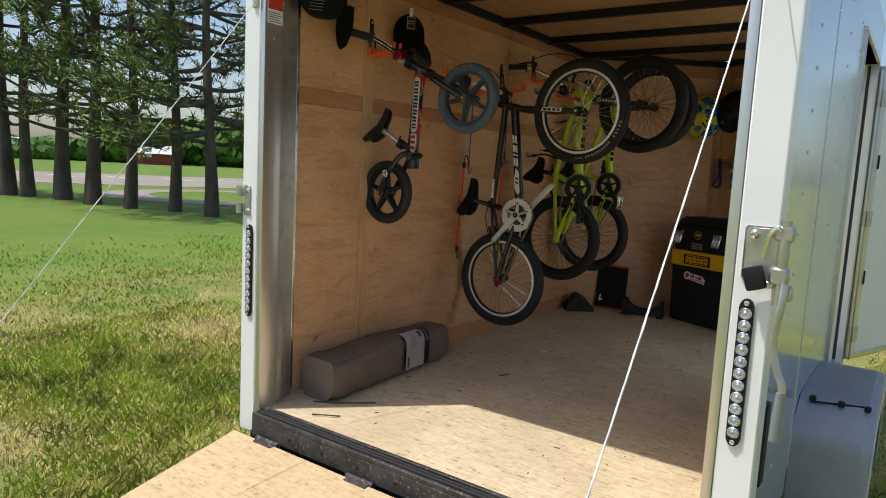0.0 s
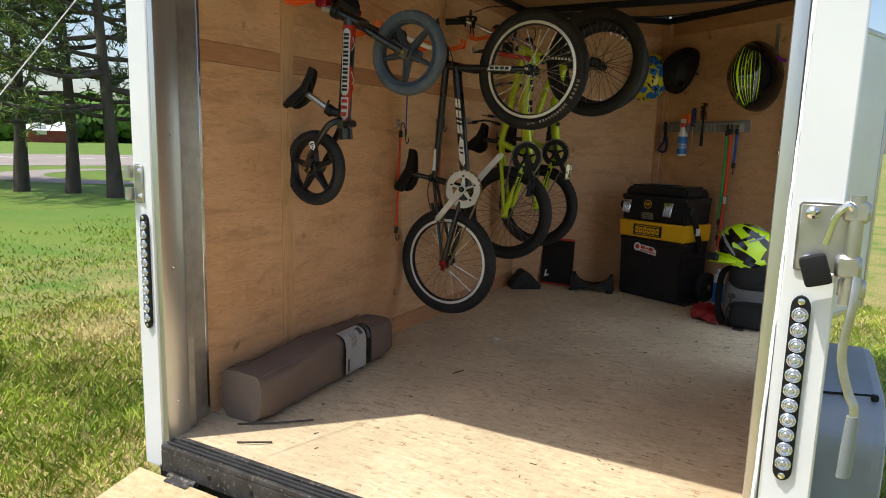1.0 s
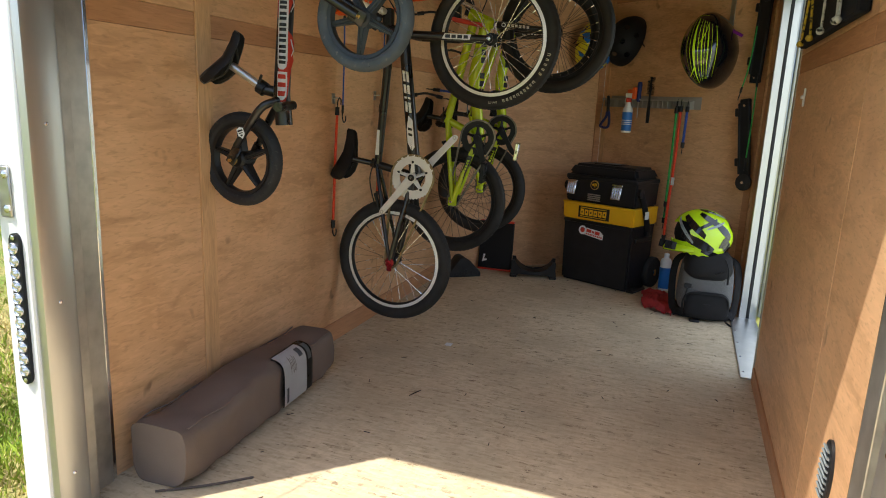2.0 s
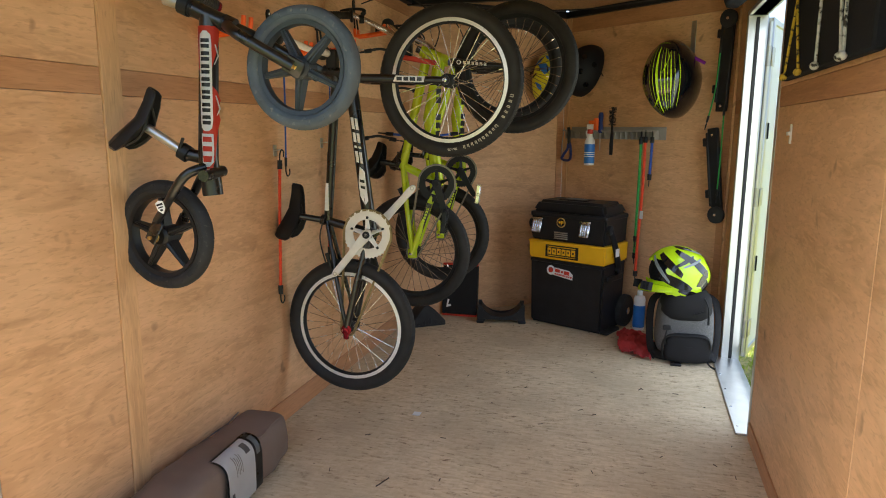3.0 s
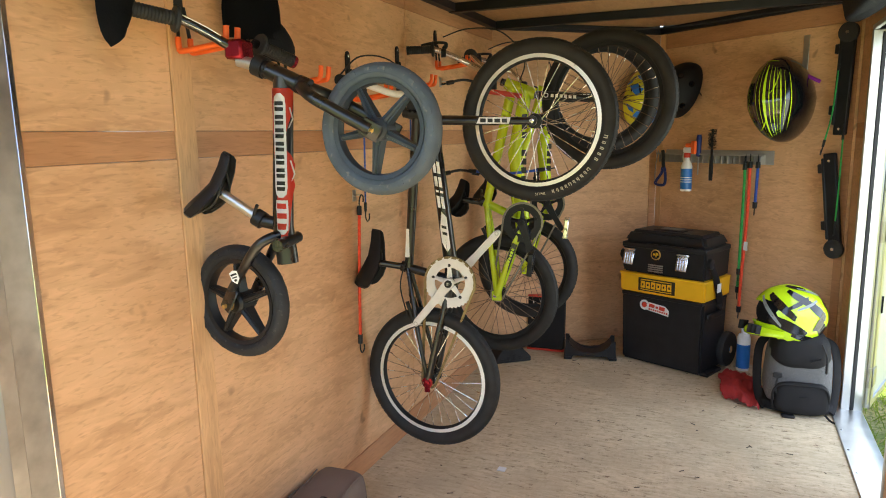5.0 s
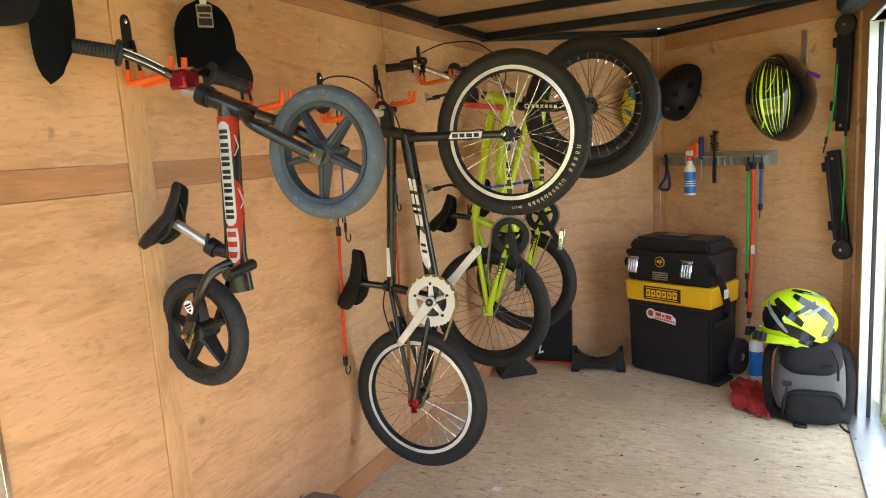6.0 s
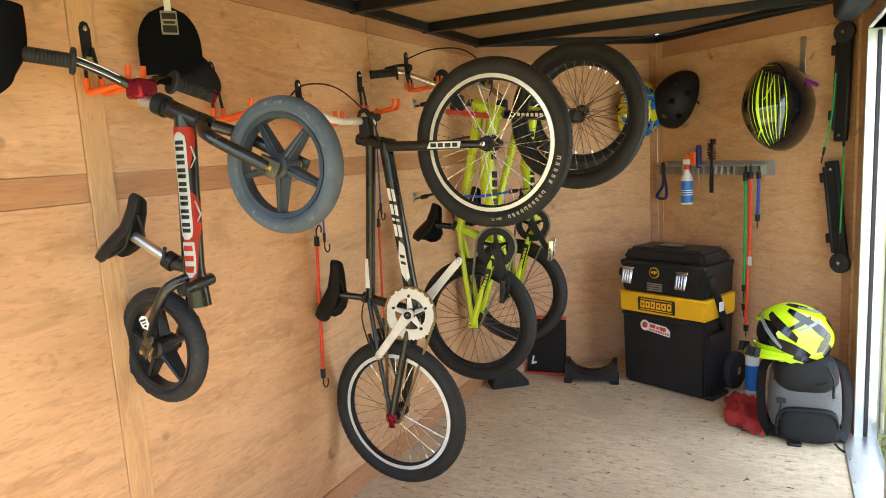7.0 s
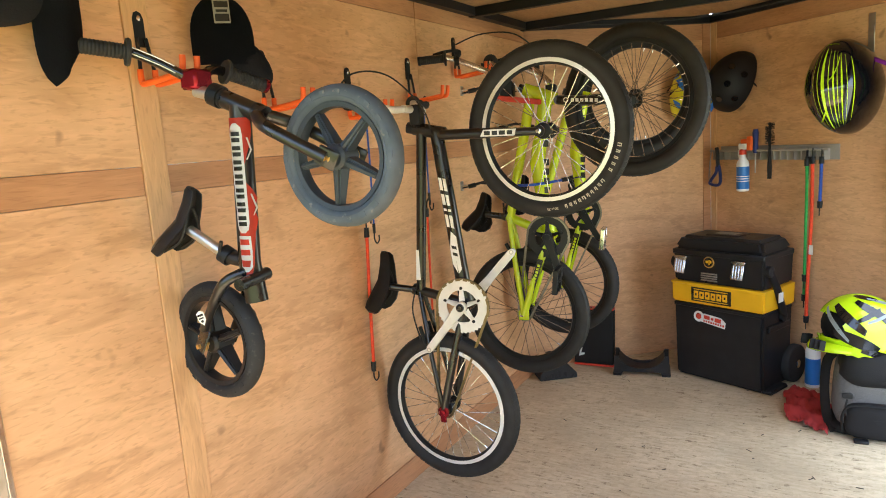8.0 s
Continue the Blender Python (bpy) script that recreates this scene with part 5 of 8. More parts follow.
def cap(at, turn, label):
    """A peaked cap hung by its peak: flat rounded peak above, six-panel crown drooping below it."""
    c = thing("baseball_cap", at, label, "cap", "caps on the wall", "", Matrix.Translation(at) @ Matrix.Rotation(radians(-38), 4, "Z") @ Matrix.Rotation(radians(turn), 4, "X"))
    bm = B()
    bmesh.ops.create_uvsphere(bm, u_segments=30, v_segments=16, radius=1)
    for v in bm.verts:
        x, y, z = v.co
        k = 1 + 0.014 * math.cos(6 * math.atan2(z, y)) + 0.02 * math.sin(5 * y + 7 * z)
        # soft crown, sagging away from the peak
        sag = 0.02 * max(0, y) ** 2
        v.co = V(x * 0.034 * k, 0.03 + y * 0.076 * k, -0.066 + z * 0.056 * k - sag - 0.014 * y)
    part("crown", bm, FELT, c, "black cloth crown with stitched panels")
    bm = B()
    rows = []
    for i in range(13):
        u = i / 12
        w = 0.073 * math.sqrt(max(0.03, 1 - max(0, (u - 0.35) / 0.66) ** 2.4))
        rows.append([])
        for j in range(13):
            t = (j / 12 - 0.5) * 2
            rows[-1].append(bm.verts.new((0.026 + 0.016 * (1 - t * t) - 0.008 * u, t * w - 0.008, -0.075 + 0.163 * u)))
    for i in range(12):
        for j in range(12):
            bm.faces.new((rows[i][j], rows[i][j + 1], rows[i + 1][j + 1], rows[i + 1][j]))
    bmesh.ops.solidify(bm, geom=bm.faces[:], thickness=0.004)
    part("peak", bm, FELT, c, "curved black peak")
    bm = B()
    box(bm, (0.038, -0.014, 0.072), (0.041, 0.002, 0.112), 0.001)
    part("strap", bm, PAPER, c, "white hanging tab")
    bm = B()
    mm = basis(V(0.043, -0.006, 0.047), V(0, 1, 0), V(-0.05, 0, 1), V(1, 0, 0.05))
    box(bm, (-0.019, -0.028, -0.002), (0.019, 0.028, 0.002), 0.0015, m=mm)
    pt = part("patch", bm, GREY_RAIL, c, "stitched maker's patch")
    bm = B()
    bars(bm, mm @ Matrix.Translation((0, 0, 0.0024)), [(-0.016, -0.024, 0.016, -0.007), (-0.013, -0.003, 0.013, 0.003), (-0.016, 0.008, 0.016, 0.022)])
    part("patch_marks", bm, BLACK_PAINT, pt)
    return c


cap((XL + 0.055, 0.83, 1.555), 0, "black peaked cap hung by its strap on the plywood wall")


def side_cap(at, label):
    """A cap hung sideways: mesh crown towards the post, its peak drooping at the other end."""
    c = thing("baseball_cap", at, label, "cap", "caps on the wall", "", Matrix.Translation(at))
    bm = B()
    bmesh.ops.create_uvsphere(bm, u_segments=32, v_segments=18, radius=1)
    for v in bm.verts:
        x, y, z = v.co
        k = 1 + 0.02 * math.cos(6 * math.atan2(z, y)) + 0.015 * math.sin(6 * y + 5 * z)
        v.co = V(x * 0.042 * k, y * 0.125 * k, z * 0.085 * k + 0.012 * y - (0.012 * (1 - y * y) if z < 0 else 0) * -1)
    crown_ = part("crown", bm, FELT, c, "black cloth crown")
    bm = B()
    for k in range(9):
        z = -0.045 + k * 0.011
        tube(bm, [V(0.0445 * math.sqrt(max(0.05, 1 - (y / 0.125) ** 2 - (z / 0.09) ** 2)) + 0.0005, y, z + 0.012 * y / 0.125) for y in [-0.095 + 0.007 * q for q in range(9)]], 0.0014, 4)
    tagged(part("mesh_back", bm, GREY_DECAL, crown_, "grey plastic mesh"), kind="stuff")
    bm = B()
    rows = []
    for i in range(13):
        u = i / 12
        w = 0.050 * math.sqrt(max(0.04, 1 - max(0, (u - 0.4) / 0.62) ** 2.6))
        rows.append([])
        for j in range(11):
            t = (j / 10 - 0.5) * 2
            rows[-1].append(bm.verts.new((0.012 + 0.026 * (1 - t * t) - 0.012 * u, 0.112 + 0.012 * u + t * w - 0.012 * u * u, 0.0 - 0.152 * u + 0.022 * t * u)))
    for i in range(12):
        for j in range(10):
            bm.faces.new((rows[i][j], rows[i][j + 1], rows[i + 1][j + 1], rows[i + 1][j]))
    bmesh.ops.solidify(bm, geom=bm.faces[:], thickness=0.004)
    part("peak", bm, FELT, c, "curved black peak")
    return c


side_cap((XL + 0.042, 0.300, 1.592), "black mesh-backed peaked cap hung near the rear post")


def bungee(pts, mat, label, hook_mat=BLACK_STEEL, r=0.0042, name="bungee"):
    pts = [Vector(p) for p in pts]
    lowest = min(pts, key=lambda p: p.z)
    b = thing(name, lowest, label, "bungee cord", "bungee cords")
    bm = B()
    tube(bm, curve_pts(pts, 6), r, 8)
    part("cord", bm, mat, b)
    for o, d in ((pts[0], (pts[0] - pts[1]).normalized()), (pts[-1], (pts[-1] - pts[-2]).normalized())):
        bm = B()
        s = V(0, 1, 0) if abs(d.y) < 0.7 else V(1, 0, 0)
        tube(bm, [o - d * 0.02, o + d * 0.012], [r * 1.7, r * 1.5], 8)
        tube(bm, curve_pts([o + d * 0.01, o + d * 0.032, o + d * 0.048 + s * 0.012, o + d * 0.04 + s * 0.026, o + d * 0.022 + s * 0.026], 5), 0.0026, 6)
        part("hook", bm, hook_mat, b)
    return b


def strap_plate(y, z):
    p = thing("eye_plate", (XL, y, z), "small steel eye plate screwed to plywood", "bracket", "eye plates")
    bm = B()
    box(bm, (XL + 0.0005, y - 0.012, z - 0.02), (XL + 0.004, y + 0.012, z + 0.02), 0.0015)
    part("plate", bm, STEEL, p)
    bm = B()
    tube(bm, curve_pts([(XL + 0.004, y - 0.007, z), (XL + 0.02, y - 0.006, z + 0.003), (XL + 0.026, y, z + 0.003), (XL + 0.02, y + 0.006, z + 0.003), (XL + 0.004, y + 0.007, z)], 4), 0.0022, 6)
    part("eye", bm, STEEL, p)


for y, z in ((1.385, 1.03), (1.76, 1.05), (2.158, 1.46), (2.107, 1.065), (2.5, 1.3)):
    strap_plate(y, z)
bungee([(XL + 0.028, 1.372, 0.985), (XL + 0.026, 1.362, 0.8), (XL + 0.026, 1.352, 0.6), (XL + 0.028, 1.345, 0.525)], ORANGE_CORD, "orange-red bungee cord hanging from an eye plate", r=0.0055)
bungee([(XL + 0.03, 1.42, 1.35), (XL + 0.03, 1.42, 1.2), (XL + 0.03, 1.412, 0.985)], BLUE_CORD, "blue bungee cord hanging behind a bicycle", r=0.0032)
bungee([(XL + 0.028, 1.765, 1.0), (XL + 0.026, 1.76, 0.8), (XL + 0.026, 1.755, 0.6)], ORANGE_CORD, "orange-red bungee cord behind the black bicycle")
bungee([(XL + 0.03, 1.79, 1.38), (XL + 0.03, 1.785, 1.05)], BLUE_CORD, "blue bungee cord behind the black bicycle", r=0.0032)
for y, z in ((2.158, 1.458), (2.107, 1.063), (2.45, 1.3)):
    bungee([(XL + 0.035, y + 0.02, z), (XL + 0.09, y + 0.06, z + 0.012), (XL + 0.15, y + 0.1, z - 0.004)], BLACK_RUBBER, "short black strap hooked to an eye plate", r=0.006, name="bungee")
bungee([(-0.62, 1.88, 1.088), (-0.48, 1.905, 1.078), (-0.36, 1.98, 1.09)], BLUE_CORD, "blue cord tied round the green frames", r=0.005)

# long soft bag lying along the wall
bag = thing("canopy_bag", (-0.76, 0.7, 0), "long taupe canvas bag with a white label, lying on the floor", "storage bag")
ax0, ax1 = V(-0.735, 0.232, 0.0), V(-0.785, 1.10, 0.0)
d = (ax1 - ax0).normalized()
s = V(d.y, -d.x, 0)
bm = B()
rows = []
nr = 40
for i in range(nr + 1):
    u = i / nr
    o = ax0.lerp(ax1, u)
    end = min(1.0, 0.965 + 0.035 * min(1, min(u, 1 - u) * 14))
    if i in (0, nr):
        end = 0.955
    rows.append([])
    for j in range(28):
        t = 2 * math.pi * j / 28
        ex = 2 / 4.6
        cx = math.copysign(abs(math.cos(t)) ** ex, math.cos(t))
        cz = math.copysign(abs(math.sin(t)) ** ex, math.sin(t))
        wr = 0.006 * noise.noise(V(u * 9, cx * 1.7, cz * 1.7)) + 0.004 * noise.noise(V(u * 26, cx * 3, cz * 3 + 5)) + 0.003 * math.sin(40 * u + 3 * t) * (0.4 if 0.1 < u < 0.9 else 1)
        w, h = (0.088 + wr) * end, (0.089 + wr) * end
        sag = -0.010 * math.sin(u * 9) - 0.008 * math.exp(-((u - 0.1) / 0.05) ** 2)
        z = max(0.0015, 0.089 + h * cz + (sag if cz > 0.2 else 0))
        rows[-1].append(bm.verts.new(o + s * w * cx + V(0, 0, z)))
for i in range(nr):
    for j in range(28):
        bm.faces.new((rows[i][j], rows[i][(j + 1) % 28], rows[i + 1][(j + 1) % 28], rows[i + 1][j]))
for rr_, sg in ((rows[0], -1), (rows[-1], 1)):
    cv = bm.verts.new(sum((v.co for v in rr_), V(0, 0, 0)) / 28 + d * sg * 0.004)
    for j in range(28):
        bm.faces.new((rr_[j], rr_[(j + 1) % 28], cv))
body = part("body", bm, CANVAS, bag, "slack taupe canvas body", smooth=60)
bm = B()
for sgn in (-1, 1):
    tube(bm, [ax0.lerp(ax1, 0.03 + 0.94 * k / 30) + s * sgn * (0.074 + 0.003 * math.sin(k * 1.3)) + V(0, 0, 0.164 + 0.004 * math.sin(k * 0.9)) for k in range(31)], 0.0026, 6)
part("seam", bm, CANVAS, bag)
o = ax0.lerp(ax1, 0.68)


def draped(bm, u0, u1, t0, t1, lift, nu=6, nt=10, thick=0.0012):
    """A patch that follows the bag's rounded-square section."""
    vs = []
    for i in range(nu + 1):
        u = u0 + (u1 - u0) * i / nu
        o = ax0.lerp(ax1, u)
        vs.append([])
        for j in range(nt + 1):
            t = t0 + (t1 - t0) * j / nt
            ex = 2 / 4.6
            cx = math.copysign(abs(math.cos(t)) ** ex, math.cos(t))
            cz = math.copysign(abs(math.sin(t)) ** ex, math.sin(t))
            vs[-1].append(bm.verts.new(o + s * (0.0975 + lift) * cx + V(0, 0, 0.089 + (0.099 + lift) * cz)))
    for i in range(nu):
        for j in range(nt):
            bm.faces.new((vs[i][j], vs[i][j + 1], vs[i + 1][j + 1], vs[i + 1][j]))
    bmesh.ops.solidify(bm, geom=bm.faces[:], thickness=thick)
    return bm


part("label_backing", draped(B(), 0.545, 0.775, -0.35, 1.45, 0.001, 8, 14), BLACK_PAINT, bag)
lab = part("label", draped(B(), 0.552, 0.722, -0.32, 1.38, 0.003, 8, 14), PAPER, bag, "white paper label with fine print and a drawing")
part("label_mark", draped(B(), 0.565, 0.58, -0.2, 0.0, 0.005, 1, 3), INK, lab)
for k in range(5):
    part("label_print", draped(B(), 0.60 + 0.009 * k, 0.603 + 0.009 * k, 0.1 + 0.05 * (k % 2), 0.95 - 0.12 * (k % 3), 0.005, 1, 6), GREY_RAIL, lab)
part("label_drawing", draped(B(), 0.672, 0.70, 0.55, 1.15, 0.005, 2, 5), INK, lab)
part("label_print", draped(B(), 0.735, 0.76, 0.2, 1.2, 0.003, 2, 6), GREY_DECAL, bag)

# twigs, chips and scraps on the floor
for name, pts, r, mat, lab in (("twig", [(-0.72, 0.2, 0.004), (-0.62, 0.27, 0.006), (-0.53, 0.36, 0.004)], 0.0035, BARK, "thin dry twig on the floor"), ("twig", [(-0.62, 0.1, 0.005), (-0.56, 0.13, 0.008), (-0.53, 0.16, 0.004)], 0.003, BARK, "thin dry twig on the floor"), ("twig", [(-0.35, 1.03, 0.003), (-0.33, 1.09, 0.003)], 0.002, BARK, "thin dry twig on the floor")):
    bm = B()
    tube(bm, curve_pts(pts, 4), r, 6)
    single(name, bm, mat, lab, "twig", group="litter on the floor")
bm = B()
box(bm, (-0.415, 1.57, 0.0005), (-0.385, 1.6, 0.004), 0.001)
single("paper_scrap", bm, PAPER, "crumpled white paper scrap on the floor", "paper scrap", group="litter on the floor")
rng = random.Random(5)
bm = B()
for k in range(60):
    x, y = rng.uniform(XL + 0.2, XR - 0.05), rng.uniform(0.1, 3.0)
    if y > YF - 0.2 and abs(x) > 0.5:
        continue
    q = Matrix.Translation((x, y, 0.0008)) @ Matrix.Rotation(rng.uniform(0, 3.14), 4, "Z")
    L = rng.uniform(0.003, 0.012)
    box(bm, (-L, -0.0012, 0), (L, 0.0012, 0.0018), m=q)
single("wood_flakes", bm, BARK, "loose dark wood flakes and grass bits on the floor", "debris", "stuff", smooth=0)

# ---- front corner: toolbox ----
fl, fr_ = V(-0.187, 3.021, 0), V(0.239, 2.836, 0)
dx = (fr_ - fl).normalized()
dy = V(-dx.y, dx.x, 0)
tb_m = basis(fl, dx, dy, V(0, 0, 1))
W, D = (fr_ - fl).length, 0.275
tool = thing("rolling_toolbox", fl, "black and yellow rolling toolbox with metal latches and stickers", "toolbox", "", "", tb_m)


def tapered(bm, z0, z1, in0, in1, bevel=0.012, x0=0.0, x1=None, y0=0.0, y1=None):
    x1 = W if x1 is None else x1
    y1 = D if y1 is None else y1
    g = bmesh.ops.create_cube(bm, size=1)
    for v in g["verts"]:
        i = in0 if v.co.z < 0 else in1
        v.co = V(x0 + i if v.co.x < 0 else x1 - i, y0 + i if v.co.y < 0 else y1 - i, z0 if v.co.z < 0 else z1)
    es = list({e for v in g["verts"] for e in v.link_edges})
    bmesh.ops.bevel(bm, geom=es, offset=bevel, segments=2, affect="EDGES")
    return bm


bm = B()
tapered(bm, 0.004, 0.385, 0.008, 0.002)
box(bm, (0.006, -0.004, 0.365), (W - 0.006, D, 0.383), 0.003)
lower = part("lower_bin", bm, BLACK_PLASTIC, tool, "scuffed black plastic bin")
bm = B()
box(bm, (W - 0.002, 0.03, 0.29), (W + 0.012, D - 0.05, 0.32), 0.004)
part("side_grip", bm, BLACK_PLASTIC, lower)
bm = B()
tapered(bm, 0.386, 0.488, -0.004, -0.006, 0.008)
box(bm, (-0.008, -0.009, 0.478), (W + 0.008, D, 0.49), 0.003)
mid = part("middle_tray", bm, YELLOW, tool, "yellow plastic middle tray")
bm = B()
box(bm, (0.105, -0.0075, 0.400), (0.312, -0.0045, 0.470), 0.001)
plaque = part("name_plaque", bm, BLACK_PAINT, mid, "black maker's plaque with yellow block marks")
bm = B()
m = basis(V(0.208, -0.0078, 0.435), V(1, 0, 0), V(0, 0, 1), V(0, -1, 0))
bars(bm, m, [(-0.088 + i * 0.030, -0.018 if i else -0.018, -0.088 + i * 0.030 + 0.024, 0.018 if i in (0, 2, 5) else 0.016) for i in range(6)] + [(-0.088, -0.028, 0.088, -0.024), (-0.088, 0.024, 0.088, 0.028)])
pm = part("plaque_marks", bm, YELLOW, plaque)
bm = B()
bars(bm, m @ Matrix.Translation((0, 0, 0.0013)), [(-0.080 + i * 0.030, -0.006, -0.072 + i * 0.030, 0.006) for i in range(6)])
part("plaque_counters", bm, BLACK_PAINT, plaque)
bm = B()
tapered(bm, 0.491, 0.645, 0.004, 0.0, 0.01, y0=0.002)
box(bm, (-0.002, -0.002, 0.625), (W + 0.002, D, 0.652), 0.005)
upper = part("upper_box", bm, BLACK_PLASTIC, tool, "black plastic upper box")
bm = B()
tapered(bm, 0.652, 0.716, 0.0, 0.03, 0.016)
box(bm, (0.13, 0.08, 0.712), (0.3, 0.19, 0.722), 0.004)
lid = part("lid", bm, BLACK_PLASTIC, tool, "domed black lid with handle recess")
bm = B()
box(bm, (0.16, 0.105, 0.722), (0.27, 0.165, 0.7235), 0.0005)
part("lid_label", bm, GREY_DECAL, lid)
for x in (0.045, 0.345):
    bm = B()
    m = basis(V(x, -0.010, 0.578), V(1, 0, 0), V(0, 0.25, 0.97), V(0, -0.97, 0.25))
    box(bm, (-0.03, -0.045, -0.004), (0.03, 0.03, 0.004), 0.003, m=m)
    for k in range(4):
        box(bm, (-0.023 + k * 0.0135, -0.04, 0.004), (-0.017 + k * 0.0135, 0.022, 0.0075), 0.001, m=m)
    box(bm, (-0.034, 0.03, -0.006), (0.034, 0.042, 0.006), 0.002, m=m)
    part("latch", bm, CHROME, upper, "ribbed zinc latch")
bm = B()
lathe(bm, (0.198, -0.003, 0.6), (0, -1, 0), [(0.028, 0), (0.028, 0.002), (0.024, 0.003)], 28)
stk = part("round_sticker", bm, GOLD, upper, "round gold and black sticker")
bm = B()
lathe(bm, (0.198, -0.0062, 0.6), (0, -1, 0), [(0.022, 0), (0.022, 0.0008)], 28)
sk2 = part("sticker_disc", bm, BLACK_PAINT, stk)
bm = B()
bars(bm, basis(V(0.198, -0.0072, 0.6), V(1, 0, 0), V(0, 0, 1), V(0, -1, 0)), [(-0.014, -0.004, -0.002, 0.008), (0.001, -0.012, 0.007, 0.012), (0.01, -0.004, 0.016, 0.01)])
part("sticker_marks", bm, YELLOW, stk)
bm = B()
for z in (0.507, 0.518, 0.529, 0.54):
    box(bm, (0.155, -0.006, z), (0.24, 0.001, z + 0.007), 0.002)
part("hasp", bm, STEEL, upper, "small metal hasp plate")
bm = B()
m = basis(V(0.198, -0.0015, 0.318), V(0.99, 0, -0.10), V(0.10, 0, 0.99), V(0, -1, 0))
plate(bm, [(-0.07, -0.02), (0.085, -0.026), (0.085, 0.004), (0.06, 0.022), (-0.03, 0.022)], 0.003, m)
ring(bm, m @ V(-0.055, 0.002, 0.0), V(0, -1, 0), [(0.017, 0.001), (0.027, 0.001), (0.027, 0.004), (0.017, 0.004)], 24)
st = part("shop_sticker", bm, WHITE_DECAL, lower, "white and red shop sticker with chainring drawing")
bm = B()
bars(bm, m @ Matrix.Translation((0, 0, 0.0032)), [(-0.028, -0.002, 0.004, 0.016), (0.01, 0.0, 0.024, 0.012), (0.03, -0.004, 0.062, 0.016)] + [(-0.028 + i * 0.0125, -0.018, -0.020 + i * 0.0125, -0.008) for i in range(9)])
lathe(bm, m @ V(-0.055, 0.002, 0.003), V(0, -1, 0), [(0.014, 0), (0.014, 0.001)], 20)
part("sticker_marks", bm, RED_DECAL, st)
for side, x in ((-1, -0.012), (1, W + 0.012)):
    bm = B()
    tube(bm, curve_pts([(x, 0.035, 0.58), (x + side * 0.006, 0.08, 0.5), (x + side * 0.006, 0.13, 0.40), (x, 0.16, 0.345)], 5), 0.017, 10, flat=0.5)
    lathe(bm, (x - side * 0.012, 0.035, 0.58), (side, 0, 0), [(0.026, 0), (0.026, 0.018), (0.018, 0.022)], 18)
    lathe(bm, (x - side * 0.012, 0.16, 0.345), (side, 0, 0), [(0.024, 0), (0.024, 0.018), (0.016, 0.022)], 18)
    arm = part("folding_arm", bm, BLACK_PLASTIC, tool, "black folding handle arm")
bm = B()
box(bm, (W + 0.028, 0.075, 0.43), (W + 0.032, 0.115, 0.475), 0.001, m=None)
part("tag", bm, PAPER, arm)
for x in (-0.012, W - 0.014):
    bm = B()
    lathe(bm, (x, D - 0.005, 0.092), (1, 0, 0), [(0.03, 0), (0.088, 0.003), (0.092, 0.01), (0.092, 0.034), (0.088, 0.04), (0.03, 0.042)], 28)
    w = part("wheel", bm, BLACK_RUBBER, tool, "black moulded wheel")
    bm = B()
    lathe(bm, (x + 0.04, D - 0.005, 0.092), (1, 0, 0), [(0.02, 0), (0.02, 0.006), (0.008, 0.01)], 16)
    part("hub_cap", bm, CHROME, w)
bm = B()
box(bm, (W - 0.02, 0.02, 0.0), (W + 0.03, D - 0.1, 0.02), 0.006)
part("foot", bm, BLACK_PLASTIC, tool)

# black flat box, wheel stand and chock on the floor
bx = thing("flat_black_box", (-0.60, 3.0, 0), "flat black box with red edges leaning on the wall", "box", "", "", pose(-0.60, 3.005, 0, -6, 0, 3))
bm = B()
box(bm, (-0.105, -0.025, 0.012), (0.105, 0.025, 0.305), 0.004)
bb_ = part("body", bm, MATT_BLACK, bx)
bm = B()
box(bm, (-0.106, -0.026, 0.0), (0.106, 0.026, 0.011), 0.002)
part("base_edge", bm, RED_DECAL, bx, "red base edge")
bm = B()
box(bm, (-0.106, -0.026, 0.3055), (0.106, 0.026, 0.318), 0.002)
part("lid_edge", bm, RED_DECAL, bx, "red top edge")
bm = B()
m = basis(V(-0.08, -0.0255, 0.05), V(1, 0, 0), V(0, 0, 1), V(0, -1, 0))
plate(bm, [(0, 0), (0.03, 0.01), (0.03, 0.02), (0.012, 0.018), (0.02, 0.05), (0.008, 0.05)], 0.001, m)
part("mark", bm, WHITE_DECAL, bb_)
std = thing("wheel_stand", (-0.345, 3.02, 0), "low black plastic wheel stand on the floor", "stand", "", "", pose(-0.345, 2.99, 0, 0, 0, 12))
for y in (-0.06, 0.06):
    bm = B()
    prof = [(-0.135, 0.0), (-0.105, 0.0), (-0.09, 0.02), (0.09, 0.02), (0.105, 0.0), (0.135, 0.0), (0.135, 0.105), (0.115, 0.105), (0.1, 0.07), (0.05, 0.045), (0, 0.038), (-0.05, 0.045), (-0.1, 0.07), (-0.115, 0.105), (-0.135, 0.105)]
    plate(bm, prof, 0.014, basis(V(0, y, 0), V(1, 0, 0), V(0, 0, 1), V(0, -1, 0)))
    part("side", bm, BLACK_PLASTIC, std)
bm = B()
for i in range(12):
    x0 = -0.11 + i * 0.0184
    f = lambda x: 0.03 + 0.06 * abs(x / 0.11) ** 2.2
    v = [V(x0, -0.07, f(x0)), V(x0 + 0.0186, -0.07, f(x0 + 0.0186)), V(x0 + 0.0186, 0.06, f(x0 + 0.0186)), V(x0, 0.06, f(x0))]
    bm.faces.new([bm.verts.new(p) for p in v])
bmesh.ops.remove_doubles(bm, verts=bm.verts, dist=0.001)
bmesh.ops.solidify(bm, geom=bm.faces[:], thickness=0.006)
